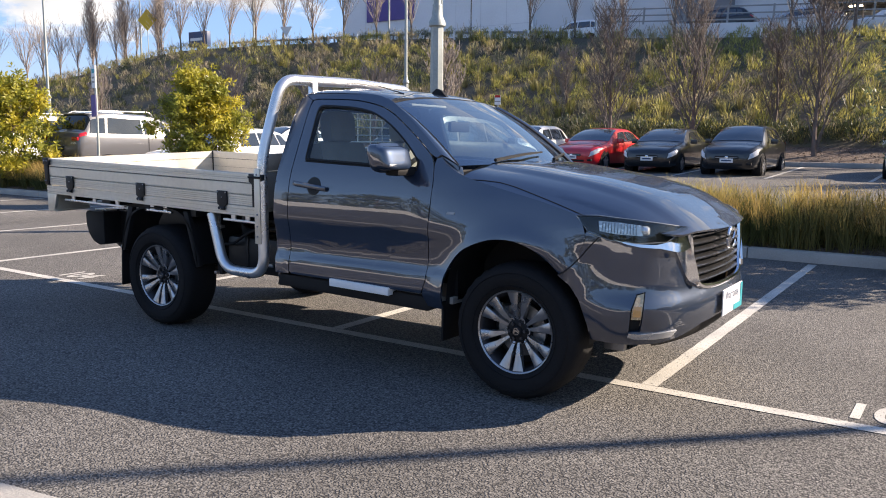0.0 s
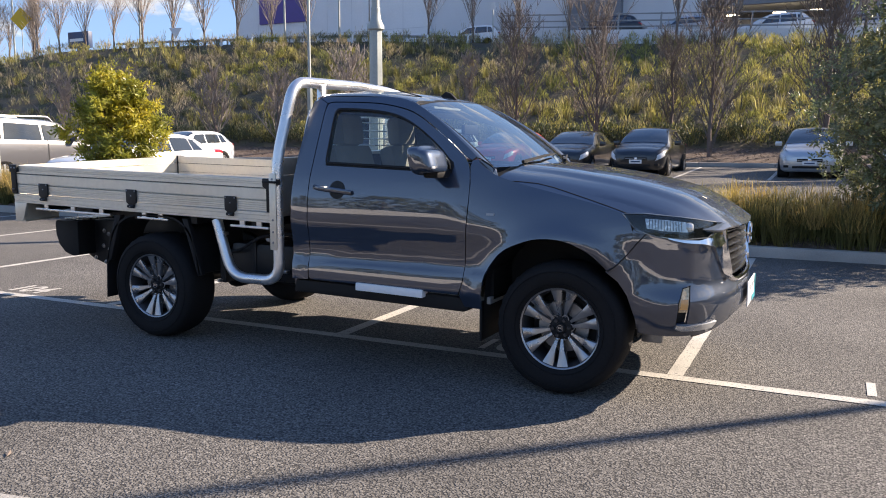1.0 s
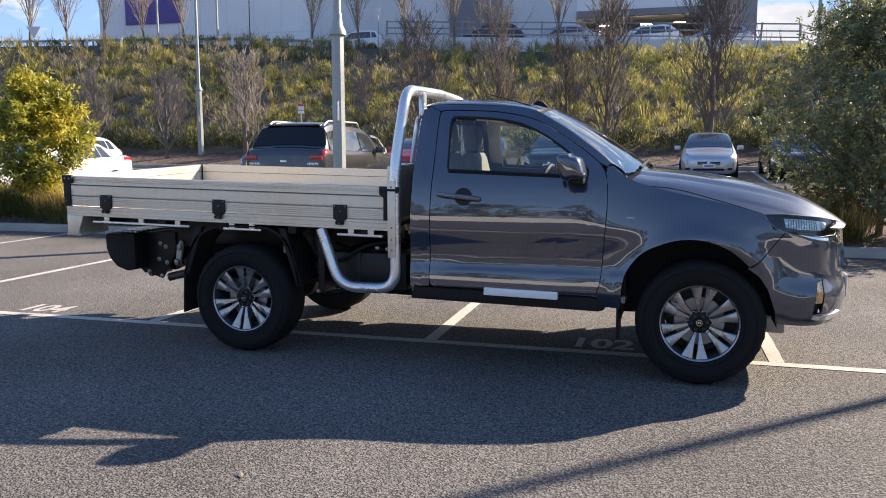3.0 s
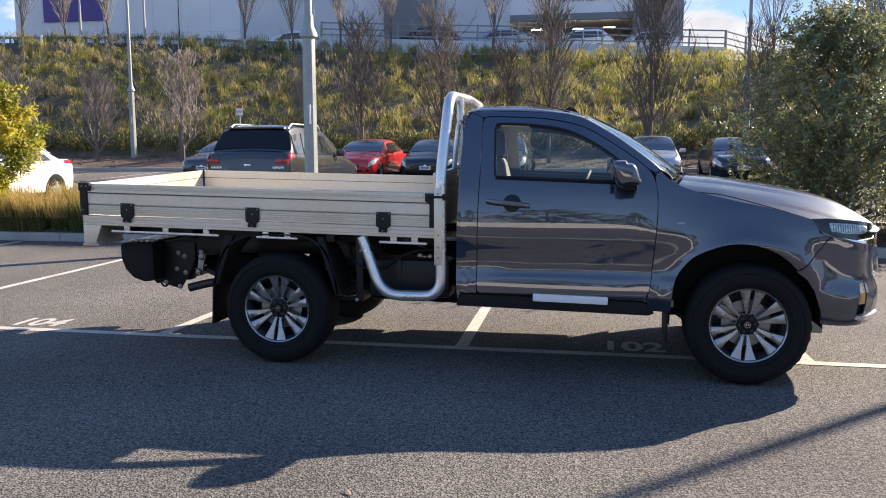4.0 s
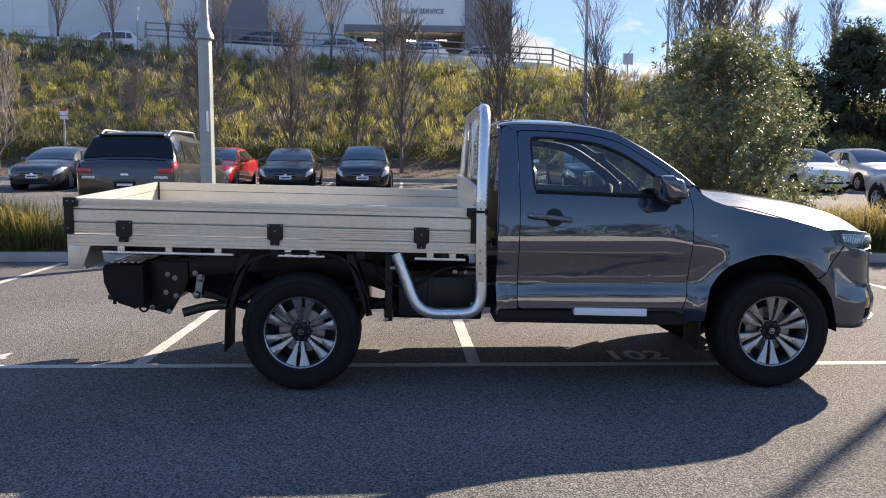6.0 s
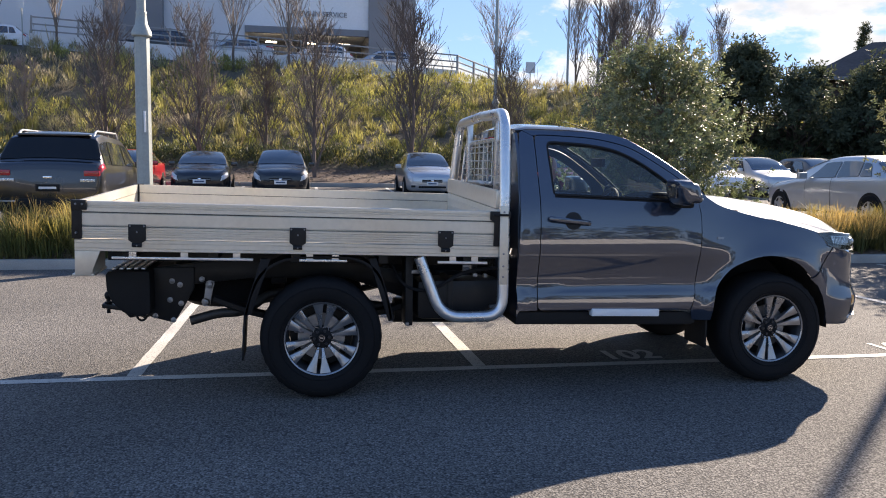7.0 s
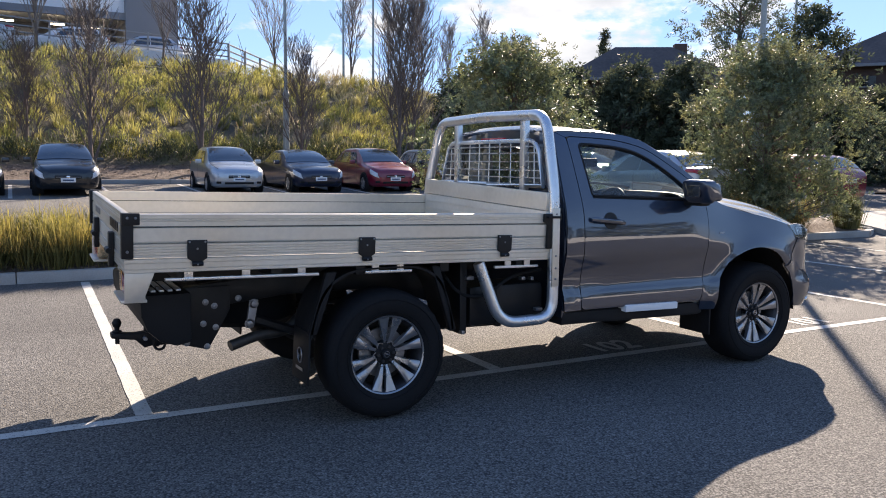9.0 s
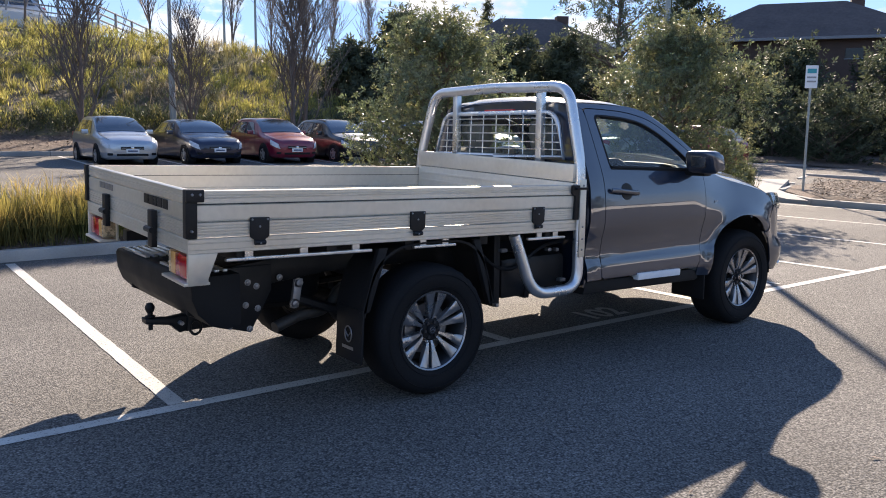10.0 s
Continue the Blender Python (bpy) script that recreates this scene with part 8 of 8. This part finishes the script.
part("lintel", box_bm(-8.5, -1.0, -0.15, 0.1, 2.6, 3.0, 0.01), M_WALL_DARK, showroom, smooth=False)
part("roller_door", box_bm(-8.3, -5.4, 5.7, 5.95, 0, 2.6, 0.01), M_WALL_GREY, showroom, smooth=False)
for k, x in enumerate((-7.0, -4.4, -2.4)):
    bulb = part("bay_light", box_bm(x - 0.35, x + 0.35, 2.0, 2.15, 2.35, 2.43), M_BAY_LIGHT, showroom, "lit ceiling light", smooth=False)
words = bpy.data.curves.new("service_lettering", "FONT")
words.body, words.size, words.extrude, words.align_x = "DRIVE-IN SERVICE", 0.42, 0.02, "CENTER"
lettering = new("lettering", words)
words.materials.append(M_WALL_DARK)
lettering.parent = showroom
lettering.matrix_local = pose(-4.0, 0.06, 3.75, 90, 0, 0)

# ---- bay numbers on the asphalt ----
for nx, text in ((-2.745, "102"), (-0.295, "101"), (-7.78, "104")):
    number = bpy.data.curves.new("bay_number", "FONT")
    number.body, number.size, number.align_x, number.offset = text, 0.4, "CENTER", 0.012
    painted = new("bay_number", number)
    number.materials.append(M_LINE)
    painted.matrix_world = pose(nx, 4.64, 0.004, 0, 0, 0) @ Matrix.Diagonal((0.8, 1, 1, 1))
    tagged(painted, "worn white bay number painted on the asphalt", "road marking", "bay numbers", "structure")


# ---- houses and fence beyond the exit lane ----
def house(x, y, z, turn, w, d, h, ridge, label):
    home = empty("house", pose(x, y, z, 0, 0, turn), label, "house", "houses beyond the trees")
    part("wall", box_bm(-w / 2, w / 2, 0, d, -2, h, 0.02), M_BRICK_DARK, home, "dark brick wall", smooth=False)
    bm = bmesh.new()
    pts = [(-w / 2 - 0.5, -0.5, h), (w / 2 + 0.5, -0.5, h), (w / 2 + 0.5, d + 0.5, h), (-w / 2 - 0.5, d + 0.5, h), (-w * 0.18, d / 2, h + ridge * 1.5), (w * 0.18, d / 2, h + ridge * 1.5)]
    vs = [bm.verts.new(p) for p in pts]
    for f in ((0, 1, 5, 4), (1, 2, 5), (2, 3, 4, 5), (3, 0, 4), (3, 2, 1, 0)):
        bm.faces.new([vs[i] for i in f])
    roof_ob = part("roof", bm, M_ROOF_DARK, home, "dark tiled roof", smooth=False)
    part("chimney", box_bm(w * 0.2, w * 0.2 + 0.7, d / 2, d / 2 + 0.7, h + ridge * 0.4, h + ridge * 1.5 + 0.2, 0.02), M_BRICK_DARK, roof_ob, smooth=False)
    part("gutter", box_bm(-w / 2 - 0.55, w / 2 + 0.55, -0.6, -0.48, h - 0.1, h + 0.06, 0.02), M_WALL_DARK, home, smooth=False)
    for k in (-0.28, 0.2):
        win = part("window", box_bm(w * k - 0.45, w * k + 0.45, -0.03, 0.02, h - 1.1, h - 0.55, 0.01), M_TAILGATE_GLASS, home, smooth=False)
        part("frame", box_bm(w * k - 0.5, w * k + 0.5, -0.05, -0.03, h - 1.16, h - 1.1), M_WALL_DARK, win, smooth=False)
    return home


house(24.2, 34.0, 2.0, -32, 9, 5, 4.2, 1.4, "dark brick house with a low tiled roof behind trees")
house(35.5, 24.5, 1.6, -57, 13, 6, 5.3, 1.6, "dark brick house with a long low tiled roof")
house(42, 10, 1.6, -78, 14, 6, 5.2, 1.6, "dark brick house at the exit lane")
wall_pts = [(11.5, 35.2), (20, 32.6), (28, 27.0), (34, 20.5), (37, 12.5), (38, 2)]
fence_far = empty("boundary_fence", pose(0, 0, 0.4), "dark timber boundary fence behind the shade trees", "fence")
for (ax, ay), (bx, by) in zip(wall_pts, wall_pts[1:]):
    n = int(math.hypot(bx - ax, by - ay) / 0.9)
    for i in range(n):
        t = (i + 0.5) / n
        o = part("board", box_bm(-0.44, 0.44, -0.03, 0.03, -0.3, 3.3, 0.01), M_BRICK_DARK, fence_far, smooth=False)
        o.matrix_local = pose(ax + (bx - ax) * t, ay + (by - ay) * t, 0, 0, 0, math.degrees(math.atan2(by - ay, bx - ax)))
rng = random.Random(12)
tv, tf = [], []
for _ in range(26):
    blades(rng, tv, tf, 9.1 + rng.uniform(-0.22, 0.22), 11.02 + rng.uniform(-0.16, 0.2), 0.16, rng.uniform(0.6, 0.85), rng.uniform(0.25, 0.46), 44, 0.006)
tagged(link_data("grass_clump", tv, tf, M_GRASS), "golden grass clump at the end of the bed", "grass", kind="stuff")


# ---- fallen leaves on the asphalt ----
def fallen_leaves():
    rng = random.Random(77)
    verts, faces = [], []
    for k in range(170):
        if k % 3:
            x, y = rng.uniform(-16, 8), 10.5 - abs(rng.gauss(0, 0.5))
        else:
            x, y = rng.uniform(-12, 4), rng.uniform(1.5, 10)
        a, n = rng.uniform(0, math.tau), rng.uniform(0.012, 0.03)
        c, s = math.cos(a) * n, math.sin(a) * n
        i = len(verts)
        verts += [(x - c, y - s, 0.006), (x + s * 0.4, y - c * 0.4, 0.009), (x + c, y + s, 0.016), (x - s * 0.4, y + c * 0.4, 0.008)]
        faces.append((i, i + 1, i + 2, i + 3))
    return tagged(link_data("fallen_leaves", verts, faces, M_CHIP), "small dry leaves strewn on the asphalt", "litter", kind="stuff")


fallen_leaves()
